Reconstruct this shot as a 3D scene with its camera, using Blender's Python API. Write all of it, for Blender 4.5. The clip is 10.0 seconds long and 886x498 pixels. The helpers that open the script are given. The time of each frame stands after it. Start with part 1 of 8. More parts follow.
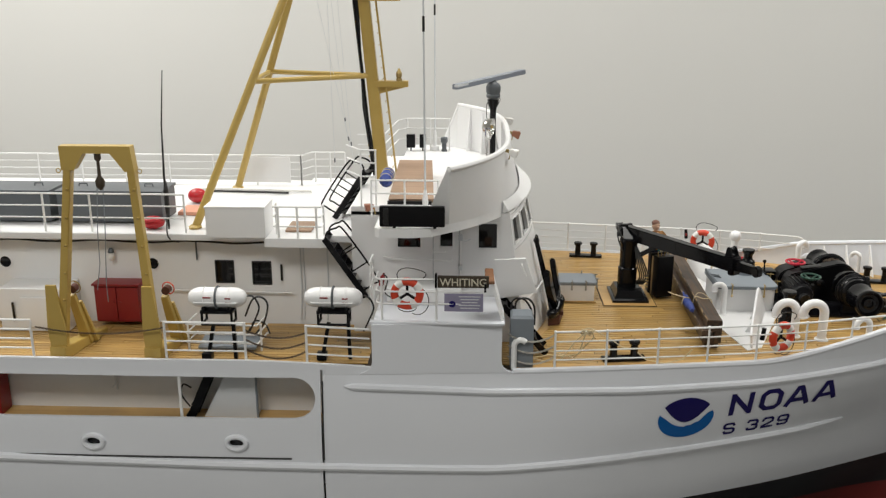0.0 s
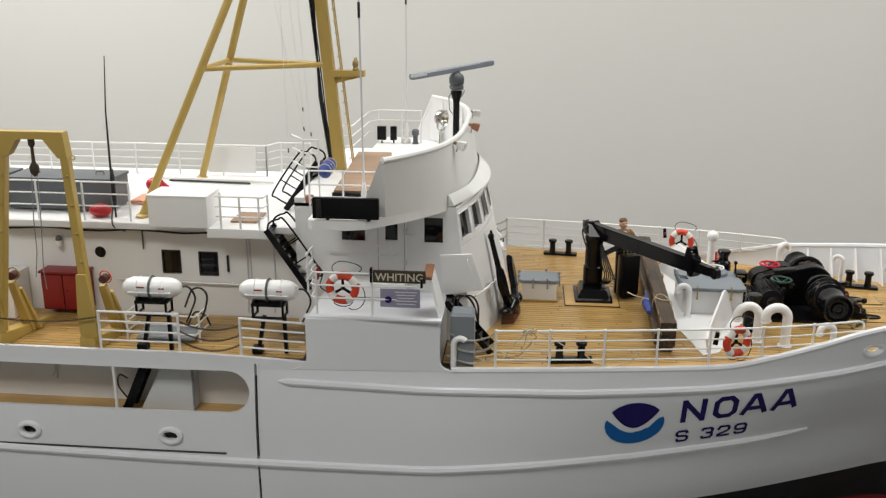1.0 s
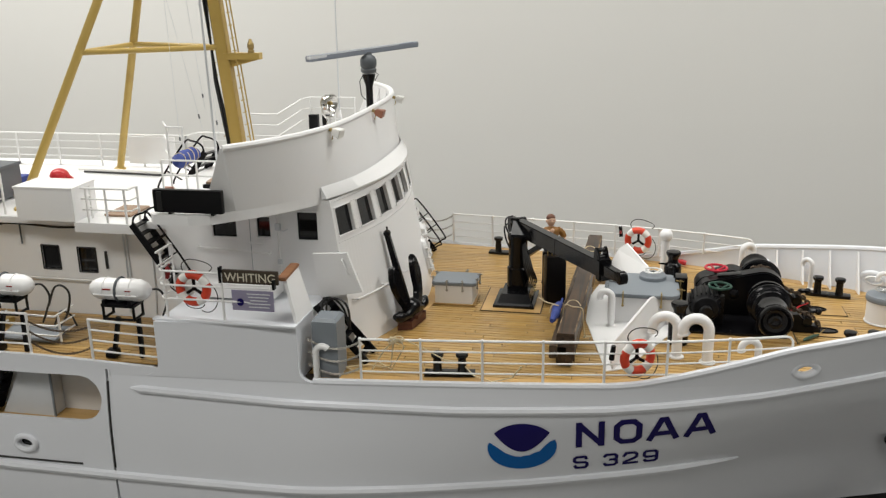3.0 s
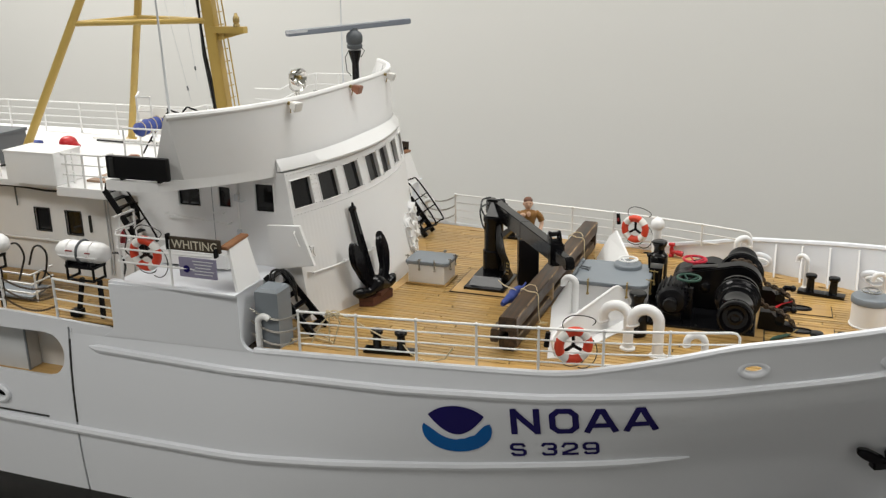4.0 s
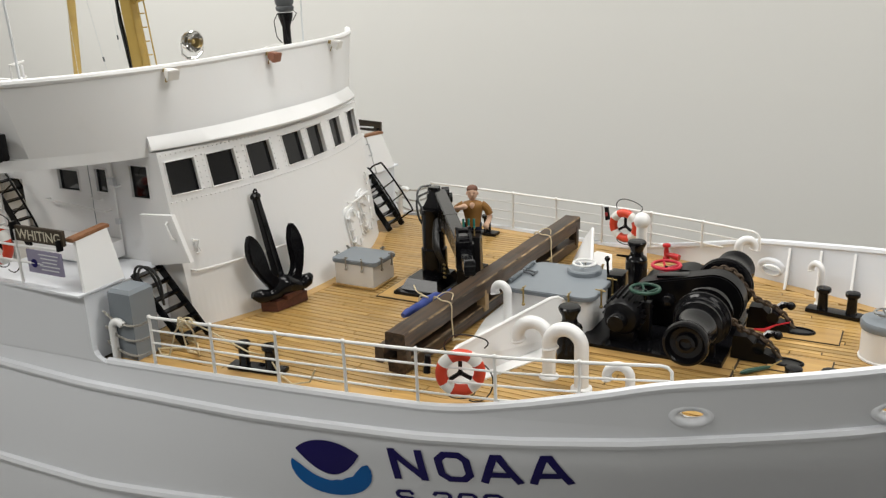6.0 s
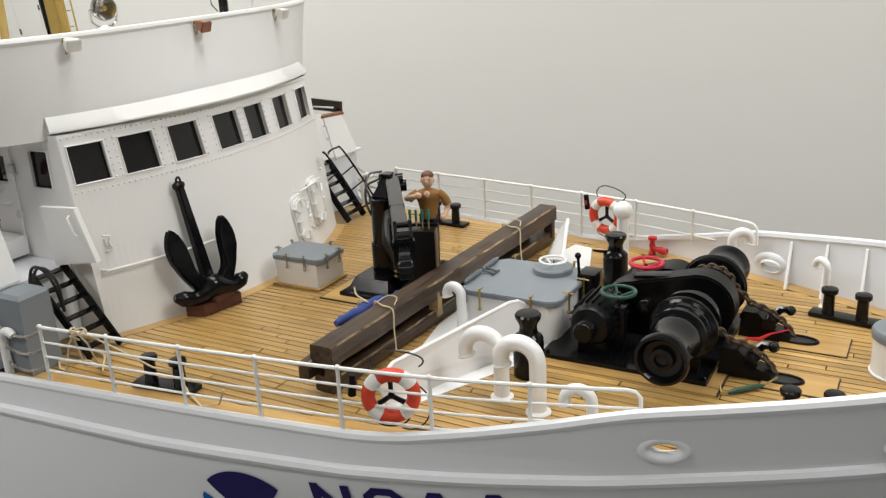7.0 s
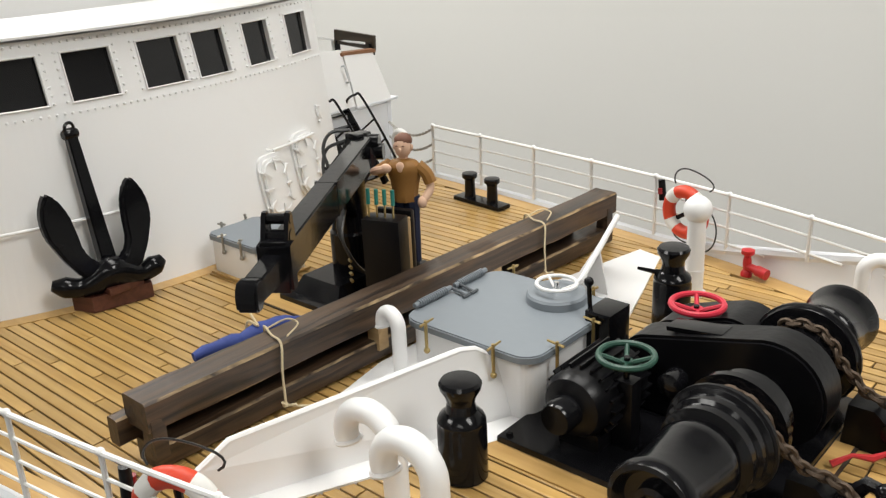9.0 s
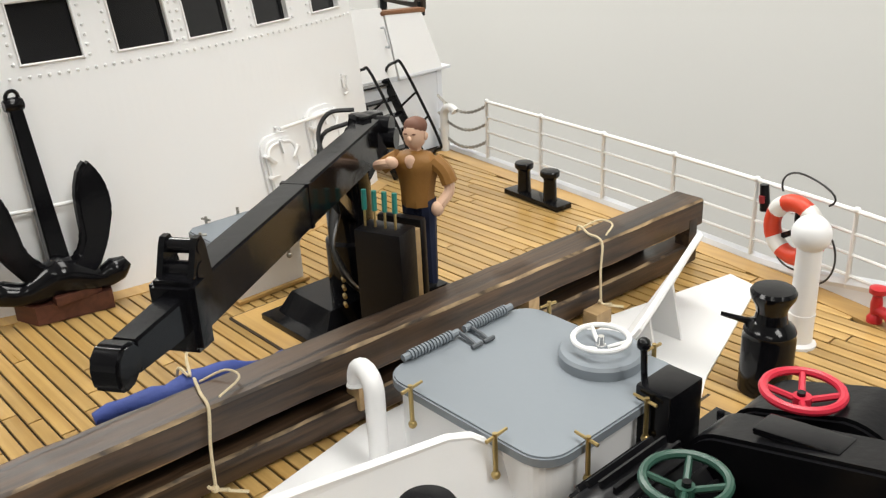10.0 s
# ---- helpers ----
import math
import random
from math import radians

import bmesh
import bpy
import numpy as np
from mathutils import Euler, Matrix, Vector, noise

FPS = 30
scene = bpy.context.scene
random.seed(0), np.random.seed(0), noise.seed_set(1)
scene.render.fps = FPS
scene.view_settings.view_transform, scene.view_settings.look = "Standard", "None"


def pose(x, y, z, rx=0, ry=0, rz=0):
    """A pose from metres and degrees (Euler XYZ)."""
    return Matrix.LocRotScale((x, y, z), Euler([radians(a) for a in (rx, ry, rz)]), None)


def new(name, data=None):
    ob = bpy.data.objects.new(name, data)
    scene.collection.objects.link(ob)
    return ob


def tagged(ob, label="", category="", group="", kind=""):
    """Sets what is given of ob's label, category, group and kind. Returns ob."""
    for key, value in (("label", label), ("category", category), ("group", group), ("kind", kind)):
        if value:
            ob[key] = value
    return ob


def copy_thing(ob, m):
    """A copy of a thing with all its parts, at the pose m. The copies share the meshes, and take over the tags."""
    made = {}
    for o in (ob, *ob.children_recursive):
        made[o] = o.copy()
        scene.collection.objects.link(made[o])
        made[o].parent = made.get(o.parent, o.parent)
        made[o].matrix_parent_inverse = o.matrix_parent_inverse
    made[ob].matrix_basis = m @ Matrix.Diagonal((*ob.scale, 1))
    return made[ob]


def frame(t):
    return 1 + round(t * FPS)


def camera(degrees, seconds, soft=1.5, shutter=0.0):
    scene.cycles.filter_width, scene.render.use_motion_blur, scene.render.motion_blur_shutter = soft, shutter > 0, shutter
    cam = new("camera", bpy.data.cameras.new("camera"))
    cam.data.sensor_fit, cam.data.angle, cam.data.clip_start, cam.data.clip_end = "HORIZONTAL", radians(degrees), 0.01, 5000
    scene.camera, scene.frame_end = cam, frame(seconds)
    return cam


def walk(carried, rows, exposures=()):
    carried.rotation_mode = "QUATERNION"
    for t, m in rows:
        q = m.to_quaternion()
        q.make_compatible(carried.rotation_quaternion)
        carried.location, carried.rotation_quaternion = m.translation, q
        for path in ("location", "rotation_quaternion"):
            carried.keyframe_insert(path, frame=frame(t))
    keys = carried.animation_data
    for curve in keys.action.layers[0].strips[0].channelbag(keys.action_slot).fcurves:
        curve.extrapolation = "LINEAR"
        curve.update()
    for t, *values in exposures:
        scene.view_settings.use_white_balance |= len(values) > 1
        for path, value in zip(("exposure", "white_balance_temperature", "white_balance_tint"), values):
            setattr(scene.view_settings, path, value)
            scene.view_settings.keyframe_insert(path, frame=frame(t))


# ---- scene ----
cam = camera(51.6, 10.0, soft=1.3)
LENGTH = 1.8
ROWS = [
    (0.0, 0.0, 0.0, 0.0, 0.0, 0.0, -0.0),
    (0.5, 0.046, 0.0003, -0.0033, 2.26, -0.26, -0.37),
    (1.0, 0.0823, 0.0234, -0.0012, 2.92, -0.22, -1.14),
    (1.5, 0.1151, 0.0511, 0.0027, 4.04, -0.38, -1.26),
    (2.0, 0.157, 0.0774, 0.0035, 4.89, -0.18, -1.67),
    (2.5, 0.1937, 0.0969, 0.0035, 6.43, -0.26, -1.45),
    (4.0, 0.3602, 0.1475, 0.0048, 16.83, -1.87, -4.11),
    (4.5, 0.4075, 0.1667, 0.0027, 20.07, -2.48, -5.51),
    (5.0, 0.4382, 0.1982, 0.0042, 22.55, -2.76, -5.52),
    (5.5, 0.449, 0.2529, 0.0079, 24.41, -2.18, -5.56),
    (6.0, 0.4605, 0.3171, 0.0153, 25.55, -2.99, -4.9),
    (7.5, 0.4605, 0.4428, 0.0238, 27.45, -4.42, -4.81),
    (8.0, 0.4708, 0.4937, 0.0304, 29.96, -5.28, -5.23),
    (8.5, 0.4703, 0.5468, 0.0326, 33.63, -6.76, -6.47),
    (9.0, 0.4556, 0.6008, 0.0374, 38.26, -8.29, -7.8),
    (9.5, 0.4377, 0.6508, 0.0438, 41.64, -9.63, -8.61),
    (10.0, 0.4163, 0.6893, 0.0456, 44.86, -11.43, -9.15),
]
BASE = pose(-0.1146, -1.515, 0.5392, -16.548, -0.068, 2.139)
walk(cam, [(t, BASE @ pose(LENGTH * x, LENGTH * y, LENGTH * z, 90 + pitch, roll, yaw)) for t, x, y, z, yaw, pitch, roll in ROWS],
     exposures=[(0.0, 0.15), (5.0, 0.24), (7.5, 0.34), (9.0, 0.44), (10.0, 0.60)])

# ---- world and lights: a closed hall with fluorescent panels in the ceiling ----
world = bpy.data.worlds.new("world")
scene.world = world
world.use_nodes = True
world.node_tree.nodes["Background"].inputs[0].default_value = (0.9, 0.92, 1.0, 1)
world.node_tree.nodes["Background"].inputs[1].default_value = 0.05


def panel_lamp(x, y, z, sx, sy, watts, color):
    data = bpy.data.lights.new("ceiling_lamp", "AREA")
    data.shape, data.size, data.size_y, data.energy, data.color = "RECTANGLE", sx, sy, watts, color
    new("ceiling_lamp", data).matrix_world = pose(x, y, z)


LAMP_COLOR = (1.0, 0.985, 0.94)
for lx, ly, watts in ((-1.7, 0.4, 37), (0.2, 0.2, 16.5), (2.0, 0.0, 25), (-0.9, -1.8, 23), (1.5, -1.8, 8)):
    panel_lamp(lx, ly, 1.745, 1.2, 0.6, watts, LAMP_COLOR)


# ---- helpers ----
def nodes_of(name):
    m = bpy.data.materials.new(name)
    m.use_nodes = True
    return m, m.node_tree.nodes, m.node_tree.links, m.node_tree.nodes["Principled BSDF"]


def paint(name, color, rough=0.4, metal=0.0, grain=120.0, vary=0.06, bump=0.05, stain=None, stain_amount=0.0, coat=0.0, spec=0.5):
    """Painted or plain surface: fine grain, broad uneven tone, light relief, optional stains."""
    m, n, l, b = nodes_of(name)
    tc = n.new("ShaderNodeTexCoord")
    fine = n.new("ShaderNodeTexNoise")
    fine.inputs["Scale"].default_value, fine.inputs["Detail"].default_value = grain, 4
    broad = n.new("ShaderNodeTexNoise")
    broad.inputs["Scale"].default_value, broad.inputs["Detail"].default_value = grain / 14, 5
    l.new(tc.outputs["Object"], fine.inputs["Vector"])
    l.new(tc.outputs["Object"], broad.inputs["Vector"])
    mix = n.new("ShaderNodeMix")
    mix.data_type = "RGBA"
    c = Vector(color)
    mix.inputs["A"].default_value = (*[max(0, v * (1 - vary)) for v in c], 1)
    mix.inputs["B"].default_value = (*[min(1, v * (1 + vary)) for v in c], 1)
    l.new(broad.outputs["Fac"], mix.inputs["Factor"])
    out = mix.outputs["Result"]
    if stain:
        spot = n.new("ShaderNodeTexNoise")
        spot.inputs["Scale"].default_value, spot.inputs["Detail"].default_value = grain / 4, 8
        ramp = n.new("ShaderNodeMapRange")
        ramp.inputs["From Min"].default_value, ramp.inputs["From Max"].default_value = 0.58, 0.75
        ramp.inputs["To Max"].default_value = stain_amount
        l.new(tc.outputs["Object"], spot.inputs["Vector"])
        l.new(spot.outputs["Fac"], ramp.inputs["Value"])
        mix2 = n.new("ShaderNodeMix")
        mix2.data_type = "RGBA"
        mix2.inputs["B"].default_value = (*stain, 1)
        l.new(out, mix2.inputs["A"])
        l.new(ramp.outputs["Result"], mix2.inputs["Factor"])
        out = mix2.outputs["Result"]
    l.new(out, b.inputs["Base Color"])
    rr = n.new("ShaderNodeMapRange")
    rr.inputs["To Min"].default_value, rr.inputs["To Max"].default_value = max(0.02, rough * 0.8), min(1, rough * 1.2)
    l.new(broad.outputs["Fac"], rr.inputs["Value"])
    l.new(rr.outputs["Result"], b.inputs["Roughness"])
    b.inputs["Metallic"].default_value = metal
    b.inputs["Specular IOR Level"].default_value = spec
    b.inputs["Coat Weight"].default_value = coat
    if bump:
        bp = n.new("ShaderNodeBump")
        bp.inputs["Strength"].default_value, bp.inputs["Distance"].default_value = bump, 0.001
        l.new(fine.outputs["Fac"], bp.inputs["Height"])
        l.new(bp.outputs["Normal"], b.inputs["Normal"])
    return m


def wood(name, dark, light, rough=0.5, scale=(6, 160, 160), random_tone=0.35, bump=0.2, start=0.3, stop=0.72):
    """Wood with grain along x of the object, each piece in its own tone."""
    m, n, l, b = nodes_of(name)
    tc, mp = n.new("ShaderNodeTexCoord"), n.new("ShaderNodeMapping")
    mp.inputs["Scale"].default_value = scale
    info = n.new("ShaderNodeObjectInfo")
    geo = n.new("ShaderNodeNewGeometry")
    add = n.new("ShaderNodeMath")
    l.new(info.outputs["Random"], add.inputs[0])
    l.new(geo.outputs["Random Per Island"], add.inputs[1])
    frac = n.new("ShaderNodeMath")
    frac.operation = "FRACT"
    l.new(add.outputs[0], frac.inputs[0])
    shift = n.new("ShaderNodeVectorMath")
    shift.operation = "SCALE"
    shift.inputs[0].default_value = (3.1, 17.0, 9.0)
    l.new(frac.outputs[0], shift.inputs["Scale"])
    l.new(shift.outputs[0], mp.inputs["Location"])
    l.new(tc.outputs["Object"], mp.inputs["Vector"])
    grain = n.new("ShaderNodeTexNoise")
    grain.inputs["Scale"].default_value, grain.inputs["Detail"].default_value = 1.0, 8
    grain.inputs["Distortion"].default_value = 0.6
    l.new(mp.outputs[0], grain.inputs["Vector"])
    ramp = n.new("ShaderNodeValToRGB")
    ramp.color_ramp.elements[0].position, ramp.color_ramp.elements[1].position = start, stop
    ramp.color_ramp.elements[0].color, ramp.color_ramp.elements[1].color = (*dark, 1), (*light, 1)
    l.new(grain.outputs["Fac"], ramp.inputs[0])
    tone = n.new("ShaderNodeMapRange")
    tone.inputs["To Min"].default_value, tone.inputs["To Max"].default_value = 1 - random_tone, 1 + random_tone * 0.6
    l.new(frac.outputs[0], tone.inputs["Value"])
    mul = n.new("ShaderNodeVectorMath")
    mul.operation = "SCALE"
    l.new(ramp.outputs[0], mul.inputs[0])
    l.new(tone.outputs["Result"], mul.inputs["Scale"])
    broad = n.new("ShaderNodeTexNoise")
    broad.inputs["Scale"].default_value, broad.inputs["Detail"].default_value = 14, 6
    l.new(tc.outputs["Object"], broad.inputs["Vector"])
    wear = n.new("ShaderNodeMapRange")
    wear.inputs["From Min"].default_value, wear.inputs["From Max"].default_value = 0.35, 0.7
    wear.inputs["To Min"].default_value, wear.inputs["To Max"].default_value = 0.82, 1.1
    l.new(broad.outputs["Fac"], wear.inputs["Value"])
    mul2 = n.new("ShaderNodeVectorMath")
    mul2.operation = "SCALE"
    l.new(mul.outputs[0], mul2.inputs[0])
    l.new(wear.outputs["Result"], mul2.inputs["Scale"])
    l.new(mul2.outputs[0], b.inputs["Base Color"])
    rr = n.new("ShaderNodeMapRange")
    rr.inputs["To Min"].default_value, rr.inputs["To Max"].default_value = rough * 0.75, min(1, rough * 1.3)
    l.new(grain.outputs["Fac"], rr.inputs["Value"])
    l.new(rr.outputs["Result"], b.inputs["Roughness"])
    bp = n.new("ShaderNodeBump")
    bp.inputs["Strength"].default_value, bp.inputs["Distance"].default_value = bump, 0.0006
    l.new(grain.outputs["Fac"], bp.inputs["Height"])
    l.new(bp.outputs["Normal"], b.inputs["Normal"])
    return m


def glass(name, color, rough=0.03):
    m, n, l, b = nodes_of(name)
    b.inputs["Base Color"].default_value = (*color, 1)
    b.inputs["Roughness"].default_value = rough
    b.inputs["Transmission Weight"].default_value = 1.0
    b.inputs["IOR"].default_value = 1.45
    return m


WHITE = paint("white_paint", (0.80, 0.80, 0.80), 0.35, grain=90, vary=0.025, bump=0.06, stain=(0.6, 0.59, 0.55), stain_amount=0.12)
HULLWHITE = paint("hull_white_paint", (0.745, 0.765, 0.805), 0.36, grain=60, vary=0.01, bump=0.03, stain=(0.70, 0.71, 0.73), stain_amount=0.02)
RAILWHITE = paint("rail_white_paint", (0.80, 0.80, 0.79), 0.4, grain=200, vary=0.05, bump=0.1, stain=(0.5, 0.48, 0.42), stain_amount=0.2)
BLACK = paint("black_gloss_paint", (0.005, 0.005, 0.006), 0.13, grain=140, vary=0.3, bump=0.1, stain=(0.014, 0.013, 0.012), stain_amount=0.3, spec=0.24)
MATTBLACK = paint("matt_black_paint", (0.005, 0.005, 0.006), 0.3, grain=160, vary=0.3, bump=0.2, stain=(0.014, 0.013, 0.012), stain_amount=0.35, spec=0.18)
GREY = paint("grey_paint", (0.20, 0.225, 0.25), 0.45, grain=110, vary=0.07, bump=0.12, stain=(0.13, 0.14, 0.15), stain_amount=0.3)
DARKGREY = paint("dark_grey_paint", (0.085, 0.095, 0.105), 0.5, grain=110, vary=0.12, bump=0.12, stain=(0.04, 0.04, 0.045), stain_amount=0.4)
LIGHTGREY = paint("light_grey_paint", (0.62, 0.64, 0.66), 0.4, grain=110, vary=0.05, bump=0.08, stain=(0.4, 0.4, 0.4), stain_amount=0.2)
YELLOW = paint("mustard_yellow_paint", (0.47, 0.325, 0.085), 0.38, grain=90, vary=0.1, bump=0.1, stain=(0.3, 0.18, 0.03), stain_amount=0.35)
RED = paint("red_paint", (0.46, 0.014, 0.02), 0.35, grain=120, vary=0.12, bump=0.08)
DARKRED = paint("dark_red_paint", (0.24, 0.012, 0.014), 0.4, grain=90, vary=0.15, bump=0.1, stain=(0.1, 0.01, 0.01), stain_amount=0.5)
WHEELRED = paint("wheel_red_paint", (0.52, 0.02, 0.045), 0.35, grain=120, vary=0.12, bump=0.08)
TEALGRIP = paint("teal_grip_paint", (0.015, 0.19, 0.16), 0.4, grain=120, vary=0.1, bump=0.05)
WHEELGREEN = paint("wheel_green_paint", (0.020, 0.066, 0.046), 0.4, grain=120, vary=0.15, bump=0.08)
ORANGE = paint("lifebuoy_orange", (0.62, 0.052, 0.018), 0.45, grain=200, vary=0.1, bump=0.2)
BUOYWHITE = paint("lifebuoy_white", (0.78, 0.77, 0.74), 0.45, grain=200, vary=0.05, bump=0.2)
BLUE = paint("blue_canvas", (0.03, 0.055, 0.24), 0.7, grain=300, vary=0.2, bump=0.4)
ROPE = paint("cream_rope", (0.62, 0.52, 0.34), 0.85, grain=700, vary=0.3, bump=0.8)
CHROME = paint("chrome", (0.75, 0.74, 0.72), 0.12, metal=1.0, grain=150, vary=0.08, bump=0.03)
CHAIN = paint("rusty_chain", (0.085, 0.06, 0.042), 0.55, metal=0.6, grain=400, vary=0.4, bump=0.4)
STEELCHAIN = paint("steel_chain", (0.42, 0.40, 0.36), 0.45, metal=0.7, grain=400, vary=0.3, bump=0.3)
BRASS = paint("old_brass", (0.42, 0.31, 0.13), 0.4, metal=0.8, grain=300, vary=0.25, bump=0.2)
PIPEBLACK = paint("black_rubber", (0.012, 0.012, 0.012), 0.35, grain=300, vary=0.2, bump=0.1)
RADARGREY = paint("radar_blue_grey", (0.22, 0.245, 0.29), 0.4, grain=120, vary=0.06, bump=0.05)
CRATE = paint("anthracite_paint", (0.10, 0.11, 0.12), 0.5, grain=100, vary=0.1, bump=0.1)
NAVY = paint("navy_vinyl", (0.008, 0.004, 0.095), 0.4, grain=100, vary=0.05, bump=0.0, spec=0.2)
LOGOBLUE = paint("blue_vinyl", (0.0, 0.105, 0.36), 0.4, grain=100, vary=0.05, bump=0.0, spec=0.25)
WINDOW = paint("dark_window_glass", (0.008, 0.008, 0.009), 0.06, grain=30, vary=0.2, bump=0.0)
GASKET = paint("black_seam", (0.02, 0.02, 0.02), 0.6, grain=200, vary=0.1, bump=0.0)
PLANK = wood("deck_plank_wood", (0.37, 0.215, 0.062), (0.56, 0.365, 0.135), 0.30, random_tone=0.2, bump=0.12)
MARGIN = wood("margin_plank_wood", (0.44, 0.26, 0.085), (0.57, 0.36, 0.13), 0.32, random_tone=0.08, bump=0.1)
CAULK = paint("dark_caulking", (0.035, 0.022, 0.012), 0.6, grain=200, vary=0.25, bump=0.1)
BEAMWOOD = wood("dark_weathered_timber", (0.014, 0.008, 0.005), (0.155, 0.090, 0.046), 0.42, scale=(210, 8, 210), random_tone=0.2, bump=0.8, start=0.36, stop=0.98)
WORNWOOD = wood("worn_pale_timber", (0.03, 0.018, 0.010), (0.46, 0.32, 0.17), 0.6, scale=(90, 40, 90), random_tone=0.1, bump=0.8, start=0.42, stop=0.72)
TANWOOD = wood("pale_tan_wood", (0.30, 0.19, 0.085), (0.44, 0.30, 0.15), 0.55, random_tone=0.1)
REDWOOD = wood("reddish_wood", (0.06, 0.018, 0.012), (0.13, 0.045, 0.028), 0.5, random_tone=0.1)
CAPWOOD = wood("brown_cap_wood", (0.23, 0.10, 0.045), (0.36, 0.175, 0.085), 0.5, random_tone=0.1)
SIGNWOOD = wood("dark_sign_wood", (0.03, 0.02, 0.012), (0.07, 0.05, 0.03), 0.5, random_tone=0.05)
BROWNBOARD = wood("tan_board", (0.27, 0.17, 0.11), (0.36, 0.25, 0.17), 0.55, random_tone=0.05)
COPPER = paint("copper_lamp", (0.36, 0.16, 0.10), 0.4, metal=0.5, grain=200, vary=0.15, bump=0.1)
SKIN = paint("figurine_paint", (0.30, 0.12, 0.045), 0.55, grain=120, vary=0.45, bump=0.2)
PLAQUE = paint("plaque_violet_grey", (0.26, 0.24, 0.34), 0.4, grain=100, vary=0.05, bump=0.0)
WALLPAINT = paint("hall_wall_paint", (0.74, 0.735, 0.71), 0.75, grain=8, vary=0.03, bump=0.05)
FLOORMAT = paint("hall_floor_grey", (0.22, 0.215, 0.205), 0.6, grain=20, vary=0.1, bump=0.1)
CEILMAT = paint("hall_ceiling_white", (0.75, 0.75, 0.74), 0.8, grain=20, vary=0.03, bump=0.05)
TABLECLOTH = paint("dark_plinth_cloth", (0.03, 0.03, 0.035), 0.8, grain=200, vary=0.15, bump=0.2)
STEEL = paint("dull_steel", (0.36, 0.35, 0.32), 0.4, metal=0.8, grain=300, vary=0.25, bump=0.15)
BOOT = paint("black_boot_top", (0.012, 0.012, 0.012), 0.35, grain=80, vary=0.2, bump=0.03)
ANTIFOUL = paint("red_antifouling", (0.17, 0.022, 0.018), 0.45, grain=80, vary=0.12, bump=0.05)

LOCAL = {}


def thing(name, label, category, at=(0, 0, 0), rz=0.0, group="", kind="", local=True):
    """An empty at the base of a thing. local: its parts are given round the origin; else in world places."""
    ob = new(name)
    ob.empty_display_size = 0.01
    ob.matrix_basis = pose(*at, 0, 0, rz)
    tagged(ob, label, category, group, kind)
    LOCAL[ob.name] = None if local else pose(*at, 0, 0, rz).inverted()
    return ob


def mesh_of(name, bm, mat, smooth=True):
    me = bpy.data.meshes.new(name)
    bm.normal_update()
    bm.to_mesh(me)
    bm.free()
    for m in (mat if isinstance(mat, (list, tuple)) else [mat]):
        me.materials.append(m)
    if smooth:
        me.shade_smooth()
        me.set_sharp_from_angle(angle=radians(38))
    return me


def part(name, bm, mat, parent=None, label="", smooth=True):
    if parent is not None:
        root = parent
        inv = LOCAL.get(root.name)
        if inv is not None:
            bm.transform(inv)
    ob = new(name, mesh_of(name, bm, mat, smooth))
    if parent is not None:
        ob.parent = parent
        LOCAL[ob.name] = LOCAL.get(parent.name)
    if label:
        ob["label"] = label
    return ob


def struct(name, bm, mat, label="", category="", smooth=True):
    return tagged(part(name, bm, mat, None, "", smooth), label, category, "", "structure")


def B():
    return bmesh.new()


def box(bm, c, s, m=None, bevel=0.0):
    r = bmesh.ops.create_cube(bm, size=1.0, matrix=Matrix.Translation(c) @ (m or Matrix()) @ Matrix.Diagonal((*s, 1)))
    if bevel:
        es = {e for v in r["verts"] for e in v.link_edges}
        bmesh.ops.bevel(bm, geom=list(es), offset=bevel, segments=2, profile=0.7, affect="EDGES", clamp_overlap=True)
    return bm


def frame_of(d):
    d = Vector(d).normalized()
    u = d.cross(Vector((0, 0, 1)) if abs(d.z) < 0.9 else Vector((1, 0, 0))).normalized()
    return d, u, d.cross(u)


def ring(bm, c, u, v, r, n):
    return [bm.verts.new(Vector(c) + (u * math.cos(2 * math.pi * k / n) + v * math.sin(2 * math.pi * k / n)) * r) for k in range(n)]


def join_rings(bm, a, b):
    n = len(a)
    for k in range(n):
        bm.faces.new((a[k], a[(k + 1) % n], b[(k + 1) % n], b[k]))


def lathe(bm, profile, base=(0, 0, 0), axis=(0, 0, 1), n=20):
    """Turn a profile of (radius, height) round an axis."""
    d, u, v = frame_of(axis)
    rings = [ring(bm, Vector(base) + d * h, u, v, max(r, 1e-5), n) for r, h in profile]
    for a, b in zip(rings, rings[1:]):
        join_rings(bm, a, b)
    bm.faces.new(rings[0][::-1])
    bm.faces.new(rings[-1])
    bmesh.ops.recalc_face_normals(bm, faces=bm.faces)
    return bm


def cyl(bm, p0, p1, r, r1=None, n=12):
    p0, p1 = Vector(p0), Vector(p1)
    return lathe(bm, [(r, 0), (r if r1 is None else r1, (p1 - p0).length)], p0, p1 - p0, n)


def curve(pts, steps=5):
    """A smooth line through points."""
    p = [Vector(q) for q in pts]
    p = [p[0] * 2 - p[1]] + p + [p[-1] * 2 - p[-2]]
    out = []
    for a, b, c, d in zip(p, p[1:], p[2:], p[3:]):
        for k in range(steps):
            t = k / steps
            out.append(0.5 * (2 * b + (c - a) * t + (2 * a - 5 * b + 4 * c - d) * t * t + (3 * b - a - 3 * c + d) * t ** 3))
    return out + [p[-2]]


def soft_tube(bm, pts, r, n=8):
    return tube(bm, curve(pts), r, n)


